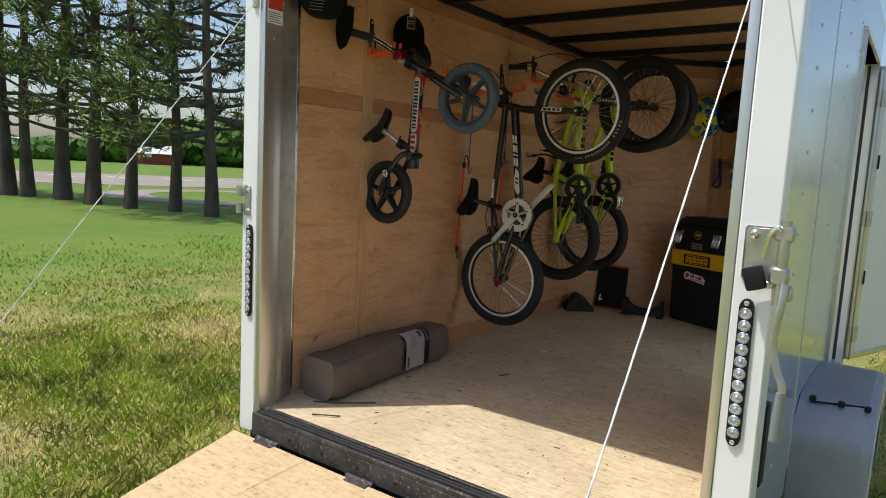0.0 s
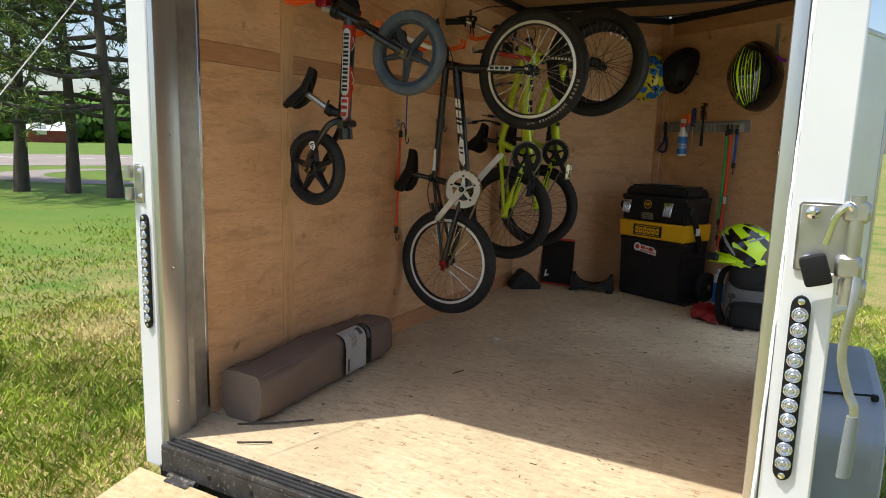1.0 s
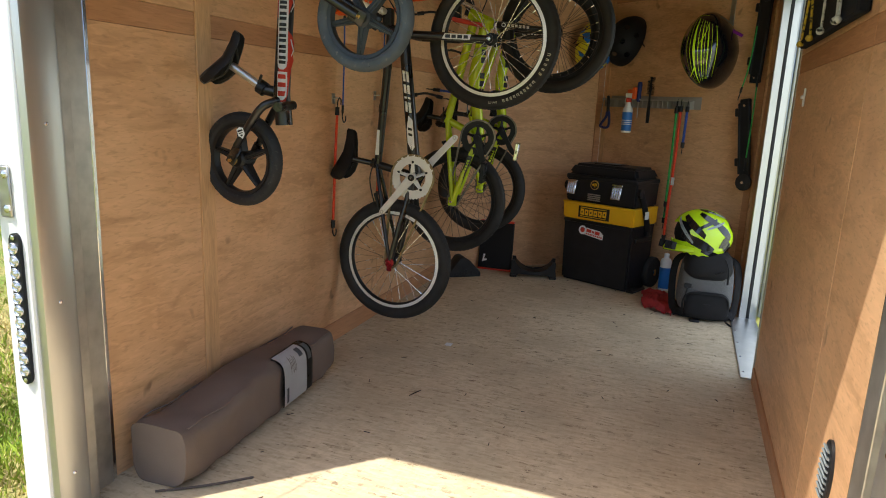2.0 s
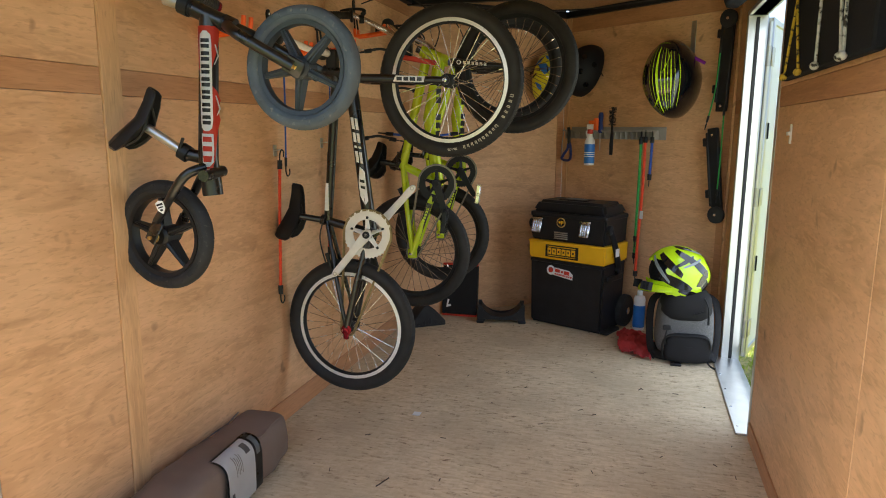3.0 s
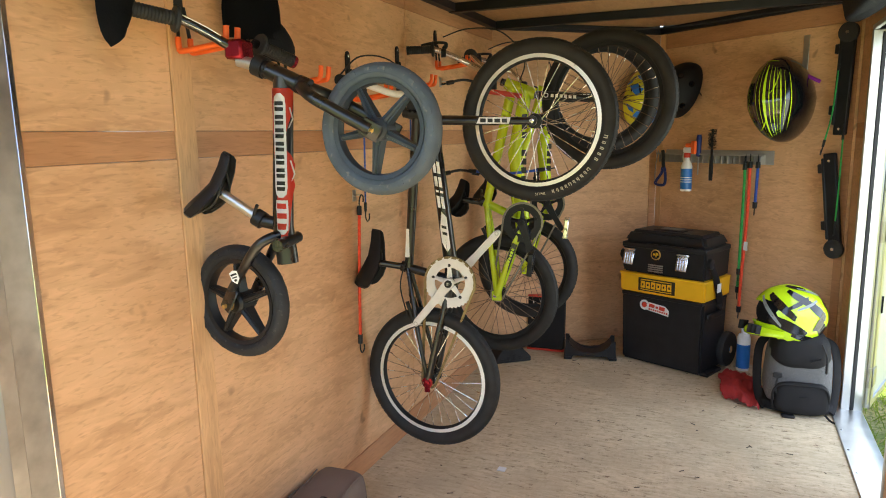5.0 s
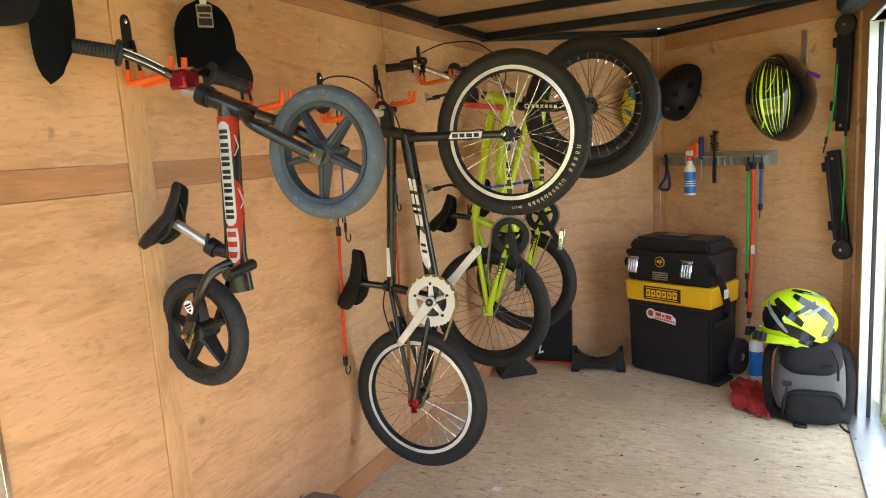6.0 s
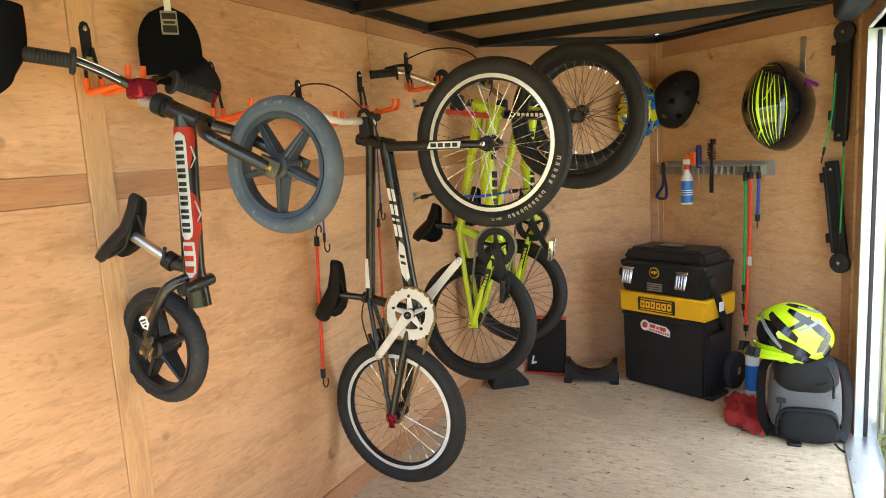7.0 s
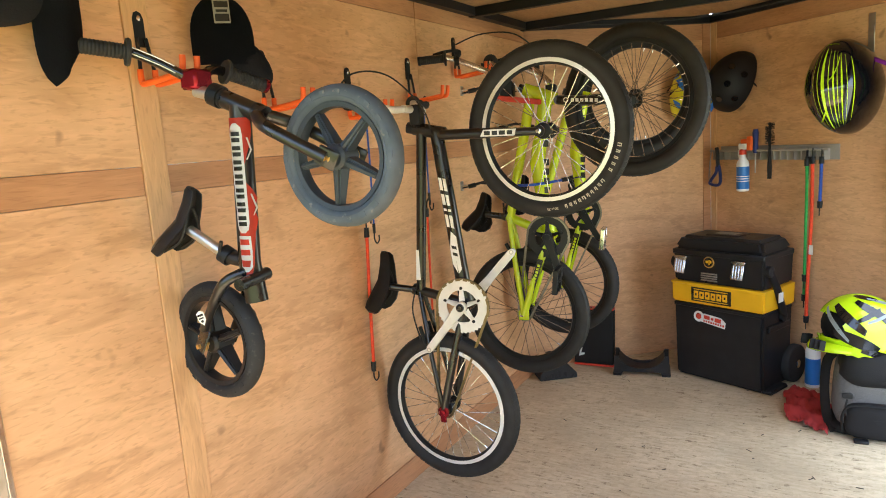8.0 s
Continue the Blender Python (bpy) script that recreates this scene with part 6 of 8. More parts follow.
part("cradle", bm, BLACK_PLASTIC, std)
for sx in (-1, 1):
    bm = B()
    box(bm, (sx * 0.12 - 0.022, -0.085, 0), (sx * 0.12 + 0.022, 0.085, 0.014), 0.004)
    part("foot", bm, BLACK_PLASTIC, std)
chk = thing("wheel_chock", (-0.73, 2.78, 0), "ribbed black rubber wheel chock", "wheel chock", "", "", pose(-0.74, 2.775, 0, 0, 0, 38))
bm = B()
plate(bm, [(-0.1, 0), (0.1, 0), (0.1, 0.025), (0.03, 0.10), (-0.01, 0.125), (-0.035, 0.12), (-0.1, 0.035)], 0.11, basis(V(0, 0.055, 0), V(1, 0, 0), V(0, 0, 1), V(0, -1, 0)))
bmesh.ops.bevel(bm, geom=bm.edges[:], offset=0.005, segments=1, affect="EDGES")
ck = part("wedge", bm, BLACK_RUBBER, chk)
bm = B()
for i in range(5):
    x = -0.075 + i * 0.035
    box(bm, (x, -0.0575, 0.012), (x + 0.016, -0.0545, 0.024 + 0.012 * (2 - abs(i - 2))), 0.001)
part("rib", bm, BLACK_PLASTIC, ck)

# ---- backpack, helmets, rag, spray can ----
def blob(bm, m, sx, sy, sz, power=3.0, n=24, k=16, wrinkle=0.0, seed=0.0, taper=0.0):
    rows = []
    for i in range(k + 1):
        ph = -math.pi / 2 + math.pi * i / k
        rows.append([])
        for j in range(n):
            t = 2 * math.pi * j / n
            e = 2 / power
            f = lambda c: math.copysign(abs(c) ** e, c)
            x, y, z = f(math.cos(ph)) * f(math.cos(t)), f(math.cos(ph)) * f(math.sin(t)), f(math.sin(ph))
            w = 1 + wrinkle * (noise.noise(V(x * 2.2 + seed, y * 2.2, z * 2.2)) + 0.5 * noise.noise(V(x * 6 + seed, y * 6, z * 6)))
            q = 1 - taper * (z + 1) / 2
            rows[-1].append(bm.verts.new(m @ V(x * sx * w * q, y * sy * w * q, z * sz * w)))
    for i in range(k):
        for j in range(n):
            try:
                bm.faces.new((rows[i][j], rows[i][(j + 1) % n], rows[i + 1][(j + 1) % n], rows[i + 1][j]))
            except ValueError:
                pass
    bmesh.ops.remove_doubles(bm, verts=bm.verts, dist=1e-5)
    return bm


pk = thing("backpack", (0.63, 2.62, 0), "grey and black backpack standing on the floor by the side door", "backpack", "", "", pose(0.645, 2.585, 0.0, 0, 0, 4) @ Matrix.Diagonal((0.92, 0.95, 0.84, 1)))
bm = B()
blob(bm, Matrix.Translation((0, 0.02, 0.205)), 0.155, 0.105, 0.205, 3.4, wrinkle=0.03, taper=0.12)
main = part("body", bm, BAG_GREY, pk, "grey woven cloth body", smooth=60)
bm = B()
blob(bm, Matrix.Translation((0, 0.0, 0.335)), 0.135, 0.105, 0.095, 3.2, wrinkle=0.04, seed=3, taper=0.1)
part("top_pocket", bm, BAG_BLACK, pk, "black upper pocket", smooth=60)
bm = B()
blob(bm, Matrix.Translation((0.01, -0.082, 0.095)), 0.118, 0.038, 0.085, 3.6, wrinkle=0.03, seed=7)
fp = part("front_pocket", bm, BAG_BLACK, pk, "black zipped front pocket", smooth=60)
bm = B()
tube(bm, curve_pts([(-0.112, -0.085, 0.03), (-0.118, -0.11, 0.12), (-0.09, -0.118, 0.172), (0.0, -0.12, 0.18), (0.09, -0.118, 0.172), (0.118, -0.11, 0.12), (0.118, -0.085, 0.03)]), 0.0055, 8)
part("zip", bm, MATT_BLACK, fp)
bm = B()
blob(bm, Matrix.Translation((0, 0.03, 0.03)), 0.16, 0.11, 0.032, 4, wrinkle=0.02)
part("base", bm, BAG_BLACK, pk, smooth=60)
for sx in (-1, 1):
    bm = B()
    tube(bm, curve_pts([(sx * 0.1, 0.09, 0.37), (sx * 0.16, 0.06, 0.33), (sx * 0.175, 0.03, 0.2), (sx * 0.165, 0.0, 0.06), (sx * 0.14, -0.06, 0.02)]), 0.02, 8, flat=0.3)
    part("shoulder_strap", bm, BAG_BLACK, pk)
bm = B()
tube(bm, curve_pts([(0.075, -0.098, 0.395), (0.098, -0.105, 0.33), (0.1, -0.1, 0.255)]), 0.004, 6)
tube(bm, curve_pts([(0.03, -0.112, 0.3), (0.075, -0.11, 0.318)]), 0.0065, 6)
tube(bm, [(0.1, -0.104, 0.3), (0.1, -0.107, 0.245)], 0.006, 6)
part("zip_pull", bm, MATT_BLACK, pk)
bm = B()
box(bm, (-0.12, -0.104, 0.2), (-0.08, -0.096, 0.228), 0.004)
tube(bm, curve_pts([(-0.1, -0.105, 0.2), (-0.108, -0.11, 0.16), (-0.102, -0.108, 0.12)]), 0.004, 6)
box(bm, (-0.075, -0.135, 0.0), (-0.02, -0.1, 0.014), 0.004)
tube(bm, curve_pts([(0.11, -0.1, 0.02), (0.13, -0.135, 0.008), (0.165, -0.165, 0.004)]), 0.005, 6, flat=0.5)
part("buckle", bm, BLACK_PLASTIC, pk)
bm = B()
tri = [(-0.02, 0.0), (0.02, 0.0), (0.0, -0.022)]
plate(bm, tri, 0.003, basis(V(0.012, -0.1205, 0.115), V(1, 0, 0), V(0, 0, 1), V(0, -1, 0)))
part("badge", bm, MATT_BLACK, fp)


def helmet(name, m, shell, marks, label, chin=True, peak=True, scale=1.0, strap=None, group=""):
    """A closed motocross-type helmet: shell with eye opening, chin bar, peak, vents and raised graphics. Faces -x, up z."""
    h = thing(name, m.translation, label, "helmet", group, "", m @ Matrix.Scale(scale, 4))

    def slim(p):
        """Pinches the open-faced shell towards its chin and flattens its flanks."""
        f = 0.86 - 0.24 * max(0.0, -p.x / 0.138) ** 1.4
        ridge = 0.004 * math.cos(7 * math.atan2(p.y, p.z)) * min(1, abs(p.z) / 0.05)
        return V(p.x, p.y * f * (1 + ridge * 4), p.z * (1 - 0.12 * max(0.0, p.x / 0.138)) + ridge)

    bm = B()
    bmesh.ops.create_icosphere(bm, subdivisions=4, radius=1)
    for v in bm.verts:
        x, y, z = v.co
        k = 1 + 0.06 * max(0, x) * max(0, 0.4 - abs(z)) + 0.05 * max(0, -z) * max(0, -x)
        v.co = V(x * 0.138 * k, y * 0.105, z * 0.118 - 0.012 * max(0, -z))
        v.co = slim(v.co) if not chin else v.co
    cut = [f for f in bm.faces if f.calc_center_median().z < -0.098 or (chin and f.calc_center_median().x < -0.075 and -0.055 < f.calc_center_median().z < 0.04)]
    bmesh.ops.delete(bm, geom=cut, context="FACES")
    bmesh.ops.solidify(bm, geom=bm.faces[:], thickness=0.006)
    sh = part("shell", bm, shell, h, smooth=60)
    bm = B()
    bmesh.ops.create_icosphere(bm, subdivisions=3, radius=1)
    for v in bm.verts:
        v.co = V(v.co.x * 0.125, v.co.y * 0.094, v.co.z * 0.1)
        v.co = slim(v.co) if not chin else v.co
    part("lining", bm, FELT, h, smooth=60)
    if chin:
        bm = B()
        pts = []
        for k in range(17):
            t = radians(-72 + 144 * k / 16)
            pts.append(V(-0.137 * math.cos(t), 0.104 * math.sin(t) * 1.02, -0.075 - 0.012 * math.cos(t)))
        tube(bm, pts, [0.012 + 0.012 * math.cos(radians(-72 + 144 * k / 16)) for k in range(17)], 12, flat=0.62)
        cb = part("chin_bar", bm, shell, h)
        bm = B()
        for sy in (-1, 1):
            for k in range(3):
                box(bm, (-0.010, -0.003, -0.018), (0.010, 0.003, 0.018), 0.002, m=Matrix.Translation((-0.155 + 0.012 * k, sy * (0.055 + 0.012 * k), -0.08)))
        part("chin_vents", bm, MATT_BLACK, cb)
    if peak:
        bm = B()
        rows = []
        for i in range(8):
            u = i / 7
            rows.append([bm.verts.new((-0.02 - 0.125 * u, (j / 10 - 0.5) * 0.19 * (1 - 0.3 * u), 0.122 - 0.05 * u - 0.03 * (2 * j / 10 - 1) ** 2 + 0.012 * math.sin(3 * u))) for j in range(11)])
        for i in range(7):
            for j in range(10):
                bm.faces.new((rows[i][j], rows[i][j + 1], rows[i + 1][j + 1], rows[i + 1][j]))
        bmesh.ops.solidify(bm, geom=bm.faces[:], thickness=0.004)
        part("peak", bm, shell, h)
    # raised graphics: strips laid over the shell
    for mat, strips in marks:
        bm = B()
        for a, e, w in strips:
            prev = None
            if a == "over":
                # a line from front to back over the crown, turned by an angle about the long axis
                beta, t0, t1 = e
                for k in range(15):
                    t = radians(t0 + (t1 - t0) * k / 14)
                    pair = []
                    for q in (-1, 1):
                        bq = radians(beta + q * w * math.sin(math.pi * (0.1 + 0.8 * k / 14)))
                        pair.append(bm.verts.new((math.cos(t) * 0.1425, math.sin(t) * math.sin(bq) * 0.1075, math.sin(t) * math.cos(bq) * 0.1205)))
                    if prev:
                        bm.faces.new((prev[0], prev[1], pair[1], pair[0]))
                    prev = pair
                continue
            (a0, e0), (a1, e1) = a, e
            for k in range(9):
                u = k / 8
                a, e = radians(a0 + (a1 - a0) * u), radians(e0 + (e1 - e0) * u)
                ww = radians(w * (0.25 + 0.75 * math.sin(math.pi * (0.12 + 0.76 * u))))
                pair = []
                for q in (-1, 1):
                    aa, ee = (a + q * ww * (1 if abs(e1 - e0) > abs(a1 - a0) else 0.2), e + q * ww * (0.2 if abs(e1 - e0) > abs(a1 - a0) else 1))
                    x, y, z = math.cos(ee) * math.cos(aa), math.cos(ee) * math.sin(aa), math.sin(ee)
                    kk = 1 + 0.06 * max(0, x) * max(0, 0.4 - abs(z)) + 0.05 * max(0, -z) * max(0, -x)
                    pair.append(bm.verts.new((x * 0.1395 * kk, y * 0.1068, z * 0.1195 - 0.012 * max(0, -z))))
                if prev:
                    bm.faces.new((prev[0], prev[1], pair[1], pair[0]))
                prev = pair
        if not chin:
            for v in bm.verts:
                v.co = slim(v.co)
        part("graphic", bm, mat, sh, smooth=60)
    if strap:
        bm = B()
        tube(bm, curve_pts([(-0.02, -0.1, -0.1), (-0.04, -0.05, -0.15), (-0.04, 0.02, -0.155), (-0.02, 0.1, -0.1)]), 0.009, 6, flat=0.25)
        part("chin_strap", bm, strap, h)
    return h


jag = [(p, q, w * 1.6) for p, q, w in [((-150, 35), (-95, -5), 5), ((-120, 50), (-60, 20), 5), ((-140, -10), (-70, -30), 6), ((-80, 30), (-40, 5), 6), ((-60, -5), (-20, -25), 6), ((-110, 10), (-75, 40), 4), ((-35, 35), (0, 10), 6), ((-95, -35), (-30, -42), 4), ((-30, 60), (40, 45), 5), ((60, 30), (110, 0), 6), ((80, -10), (140, -30), 6), ((-70, 62), (-140, 66), 4), ((-45, 15), (-58, -20), 5), ((-15, -5), (-30, -35), 4)]]
grey = [((-165, 28), (-115, -22), 4), ((-100, 62), (-20, 52), 4), ((-55, 38), (-95, 12), 3.5)]
helmet("helmet", pose(0.597, 2.585, 0.432, -8, 10, 14), NEON, ((GLOSS_BLACK, jag), (GREY_DECAL, grey)), "neon yellow and black full-face helmet resting on the backpack", peak=False, scale=1.1)
lines = [("over", (b, 35 + 2 * abs(b) / 5, 150 - abs(b) / 4), w) for b, w in ((-58, 0.9), (-48, 0.5), (-40, 1.5), (-33, 0.6), (-27, 1.3), (-20, 0.6), (-12, 2.4), (-4, 0.6), (4, 0.5), (28, 0.5), (36, 0.6), (50, 0.5), (64, 0.7))] + [((-40, 40), (-75, 70), 1.2), ((-20, 25), (20, 30), 1.0), ((150, 40), (200, 60), 1.6)]
inward = (MR.to_3x3() @ V(0, 0, 1)).normalized()
hup = (V(0, 0, 1) + (MR.to_3x3() @ V(1, 0, 0)) * -0.12).normalized()
helmet("helmet", basis(MR @ V(LR * 0.735, 1.365, 0.10), hup, inward.cross(hup), inward), GLOSS_BLACK, ((NEON, lines),), "gloss black helmet with neon yellow lines hung on plywood", False, False, 1.44, group="helmets on the wall")
bm = B()
box(bm, (LR * 0.775 - 0.014, 1.50, 0.001), (LR * 0.775 + 0.014, 1.66, 0.005), 0.001, m=MR)
lathe(bm, MR @ V(LR * 0.775, 1.61, 0.004), MR.to_3x3() @ V(0, 0, 1), [(0.008, 0), (0.008, 0.003)], 12)
single("hanger_bracket", bm, STEEL, "steel hanger strip screwed to the nose wall", "bracket")
bm = B()
tube(bm, curve_pts([(0.622, 2.955, 1.475), (0.655, 2.93, 1.455), (0.682, 2.925, 1.44)]), 0.011, 8, flat=0.35)
single("purple_webbing", bm, PURPLE, "purple strap of the hung black helmet", "strap")


def half_shell(name, m, shell, label, marks=None, vents=True, brim=True):
    h = thing(name, m.translation, label, "helmet", "helmets on the wall", "", m)
    bm = B()
    bmesh.ops.create_icosphere(bm, subdivisions=4, radius=1)
    bmesh.ops.delete(bm, geom=[f for f in bm.faces if f.calc_center_median().z < -0.12], context="FACES")
    for v in bm.verts:
        x, y, z = v.co
        v.co = V(x * (0.135 + 0.012 * max(0, x)), y * 0.105, z * 0.125 - 0.015 * max(0, x) ** 2)
    bmesh.ops.solidify(bm, geom=bm.faces[:], thickness=0.008)
    sh = part("shell", bm, shell, h, smooth=60)
    bm = B()
    bmesh.ops.create_icosphere(bm, subdivisions=3, radius=1)
    for v in bm.verts:
        v.co = V(v.co.x * 0.122, v.co.y * 0.094, max(-0.02, v.co.z * 0.108))
    part("lining", bm, FELT, h, smooth=60)
    if vents:
        bm = B()
        for a, e in ((-40, 45), (-90, 50), (-140, 45), (-65, 20), (-115, 20), (90, 50)):
            a, e = radians(a), radians(e)
            d = V(math.cos(e) * math.cos(a) * 0.138, math.cos(e) * math.sin(a) * 0.106, math.sin(e) * 0.126)
            lathe(bm, d * 0.985, d.normalized(), [(0.015, 0), (0.014, 0.004), (0.009, 0.004)], 14)
        part("vents", bm, GLOSS_BLACK, sh)
    if marks:
        rg = random.Random(11)
        for mat, count, wide in marks:
            bm = B()
            for k in range(count):
                a, e = radians(rg.uniform(0, 360)), radians(rg.uniform(-2, 75))
                d = V(math.cos(e) * math.cos(a), math.cos(e) * math.sin(a), math.sin(e))
                o = V(d.x * 0.1395, d.y * 0.1072, d.z * 0.1268)
                n_, a_, b_ = axes(d)
                q = rg.uniform(0, 3.14)
                t_ = math.cos(q) * a_ + math.sin(q) * b_
                L = rg.uniform(0.012, 0.03)
                plate(bm, [(-L, 0), (-L * 0.3, -wide), (L, -wide * 0.3), (L * 0.5, wide * 0.4), (-L * 0.2, wide)], 0.0012, basis(o, t_, n_.cross(t_), n_))
            part("graphic", bm, mat, sh)
    bm = B()
    tube(bm, curve_pts([(0.03, -0.1, -0.01), (0.01, -0.06, -0.09), (0.0, 0.0, -0.11), (0.01, 0.06, -0.09), (0.03, 0.1, -0.01)]), 0.008, 6, flat=0.25)
    part("chin_strap", bm, BAG_BLACK, h)
    return h


half_shell("helmet", Matrix.Translation((-0.155, 3.375, 1.405)) @ Matrix.Scale(1.12, 4) @ Matrix.Rotation(radians(50), 4, "Z") @ Matrix.Rotation(radians(95), 4, "X") @ Matrix.Rotation(radians(80), 4, "Z"), HELMET_YELLOW, "yellow, blue and black painted skate helmet hung on the nose wall", ((BLUE, 30, 0.03), (GLOSS_BLACK, 34, 0.006)), False)
half_shell("helmet", Matrix.Translation((0.05, 3.375, 1.445)) @ Matrix.Scale(1.1, 4) @ Matrix.Rotation(radians(-38), 4, "Z") @ Matrix.Rotation(radians(80), 4, "X") @ Matrix.Rotation(radians(70), 4, "Z"), MATT_BLACK, "matt black skate helmet hung on the nose wall")

# ---- tool rail on the nose wall and what hangs from it ----
rail = thing("tool_rail", MR @ V(0.09, 1.06, 0), "grey slotted plastic tool rail screwed to plywood", "tool rail")
bm = B()
box(bm, (0.075, 1.055, 0.001), (0.755, 1.125, 0.006), 0.002, m=MR)
part("back_plate", bm, GREY_RAIL, rail)
bm = B()
box(bm, (0.04, 1.098, 0.04), (0.73, 1.108, 0.052), 0.002, m=MR)
part("front_bar", bm, GREY_RAIL, rail)
for i in range(18):
    bm = B()
    x = 0.06 + i * 0.038
    q = MR @ Matrix.Translation((x, 1.085, 0.006))
    plate(bm, [(0, -0.03), (0.004, -0.03), (0.004, 0.02), (0, 0.02)], 0.04, q)
    part("rib", bm, GREY_RAIL, rail)


def on_rail(x, z, off=0.055):
    return MR @ V(x, z, off)


bt = thing("spray_bottle", on_rail(0.285, 0.90), "blue-labelled spray bottle with white trigger hung on the rail", "spray bottle", "", "", MR @ Matrix.Translation((0.285, 0.90, 0.075)))
bm = B()
lathe(bm, (0, 0, 0), (0, 1, 0), [(0.026, 0), (0.030, 0.004), (0.030, 0.138), (0.026, 0.15), (0.014, 0.172), (0.013, 0.19)], 24)
part("bottle", bm, WHITE_DECAL, bt)
bm = B()
ring(bm, (0, 0, 0), (0, 1, 0), [(0.0302, 0.012), (0.0308, 0.012), (0.0308, 0.125), (0.0302, 0.125)], 24)
lb = part("label", bm, BLUE, bt, "blue wrap label with white print")
bm = B()
for k in range(3):
    ring(bm, (0, 0, 0), (0, 1, 0), [(0.0309, 0.05 + 0.012 * k), (0.0313, 0.05 + 0.012 * k), (0.0313, 0.054 + 0.012 * k), (0.0309, 0.054 + 0.012 * k)], 24)
part("label_print", bm, WHITE_DECAL, lb)
bm = B()
lathe(bm, (0, 0.185, 0), (0, 1, 0), [(0.017, 0), (0.017, 0.022), (0.012, 0.026)], 16)
part("collar", bm, RED_DECAL, bt)
bm = B()
box(bm, (-0.022, 0.21, -0.012), (0.03, 0.24, 0.012), 0.005)
tube(bm, curve_pts([(-0.018, 0.215, 0.0), (-0.026, 0.19, 0.0), (-0.02, 0.165, 0.0)]), 0.005, 6)
part("trigger", bm, WHITE_DECAL, bt)
bm = B()
box(bm, (0.028, 0.205, -0.01), (0.055, 0.275, 0.01), 0.004)
box(bm, (-0.01, 0.24, -0.01), (0.03, 0.262, 0.01), 0.004)
part("nozzle", bm, ORANGE, bt)
dr = thing("screwdriver", on_rail(0.335, 1.0), "dark blue handled screwdriver slotted in the rail", "screwdriver", "", "", MR @ Matrix.Translation((0.335, 1.06, 0.045)))
bm = B()
lathe(bm, (0, 0.03, 0), (0, 1, 0), [(0.009, 0), (0.014, 0.01), (0.013, 0.05), (0.015, 0.1), (0.011, 0.118)], 12)
part("handle", bm, DARK_BLUE, dr)
bm = B()
tube(bm, [(0, -0.07, 0), (0, 0.035, 0)], 0.0035, 8)
part("shaft", bm, STEEL, dr)
br_ = thing("brush", on_rail(0.42, 0.97), "black bristle cleaning brush hung in the rail", "brush", "", "", MR @ Matrix.Translation((0.425, 0.965, 0.052)))
bm = B()
tube(bm, [(0, 0, 0), (0, 0.06, 0.0), (0, 0.14, 0)], [0.014, 0.016, 0.009], 10, flat=0.7)
part("handle", bm, BLACK_PLASTIC, br_)
bm = B()
rg = random.Random(3)
for k in range(160):
    a, y = rg.uniform(0, 6.283), rg.uniform(0.165, 0.27)
    tube(bm, [(0, y, 0), (0.022 * math.cos(a), y + rg.uniform(-0.004, 0.006), 0.022 * math.sin(a))], 0.0012, 3, caps=False)
tube(bm, [(0, 0.14, 0), (0, 0.272, 0)], 0.006, 8)
tagged(part("bristles", bm, MATT_BLACK, br_), kind="stuff")
lk = thing("carabiner", on_rail(0.075, 0.93), "black and blue carabiner strap looped over the rail", "strap", "", "", MR @ Matrix.Translation((0.075, 0.92, 0.06)))
bm = B()
tube(bm, curve_pts([(-0.012, 0.2, -0.004), (-0.024, 0.12, 0.0), (-0.03, 0.04, 0.0), (-0.02, 0.012, 0.0)]), 0.008, 8, flat=0.3)
part("webbing", bm, GREY_DECAL, lk)
bm = B()
tube(bm, curve_pts([(0.02, 0.2, -0.004), (0.03, 0.17, 0.0), (0.03, 0.14, 0.0), (0.034, 0.1, 0.0)]), 0.010, 8)
part("clip", bm, BLACK_PLASTIC, lk)
bm = B()
tube(bm, curve_pts([(-0.026, 0.012, 0), (0.0, 0.002, 0), (0.04, 0.006, 0), (0.05, 0.04, 0), (0.04, 0.1, 0), (0.026, 0.1, 0), (0.02, 0.07, 0), (-0.01, 0.035, 0), (-0.026, 0.012, 0)]), 0.008, 8)
part("snap_ring", bm, DARK_BLUE, lk)
bungee([on_rail(0.635, 1.06), on_rail(0.632, 0.85), on_rail(0.63, 0.6), on_rail(0.628, 0.40)], GREEN_CORD, "green bungee cord hanging from the tool rail", r=0.0065)
bungee([on_rail(0.642, 1.05, 0.07), on_rail(0.645, 0.9, 0.07), on_rail(0.64, 0.5, 0.07)], GREEN_CORD, "green bungee cord hanging from the tool rail", r=0.0065)
bungee([on_rail(0.668, 1.06, 0.065), on_rail(0.668, 0.8, 0.065), on_rail(0.655, 0.5, 0.065), on_rail(0.65, 0.30, 0.065)], ORANGE_CORD, "orange-red bungee cord hanging from the tool rail", r=0.0075)
bungee([on_rail(0.705, 1.06), on_rail(0.703, 0.95), on_rail(0.70, 0.85)], BLUE_CORD, "short blue bungee cord hanging from the tool rail", r=0.007)
bm = B()
box(bm, (0.662, 0.62, 0.07), (0.684, 0.665, 0.072), 0.0005, m=MR)
single("price_tag", bm, PAPER, "white paper tag on an orange bungee cord", "tag")

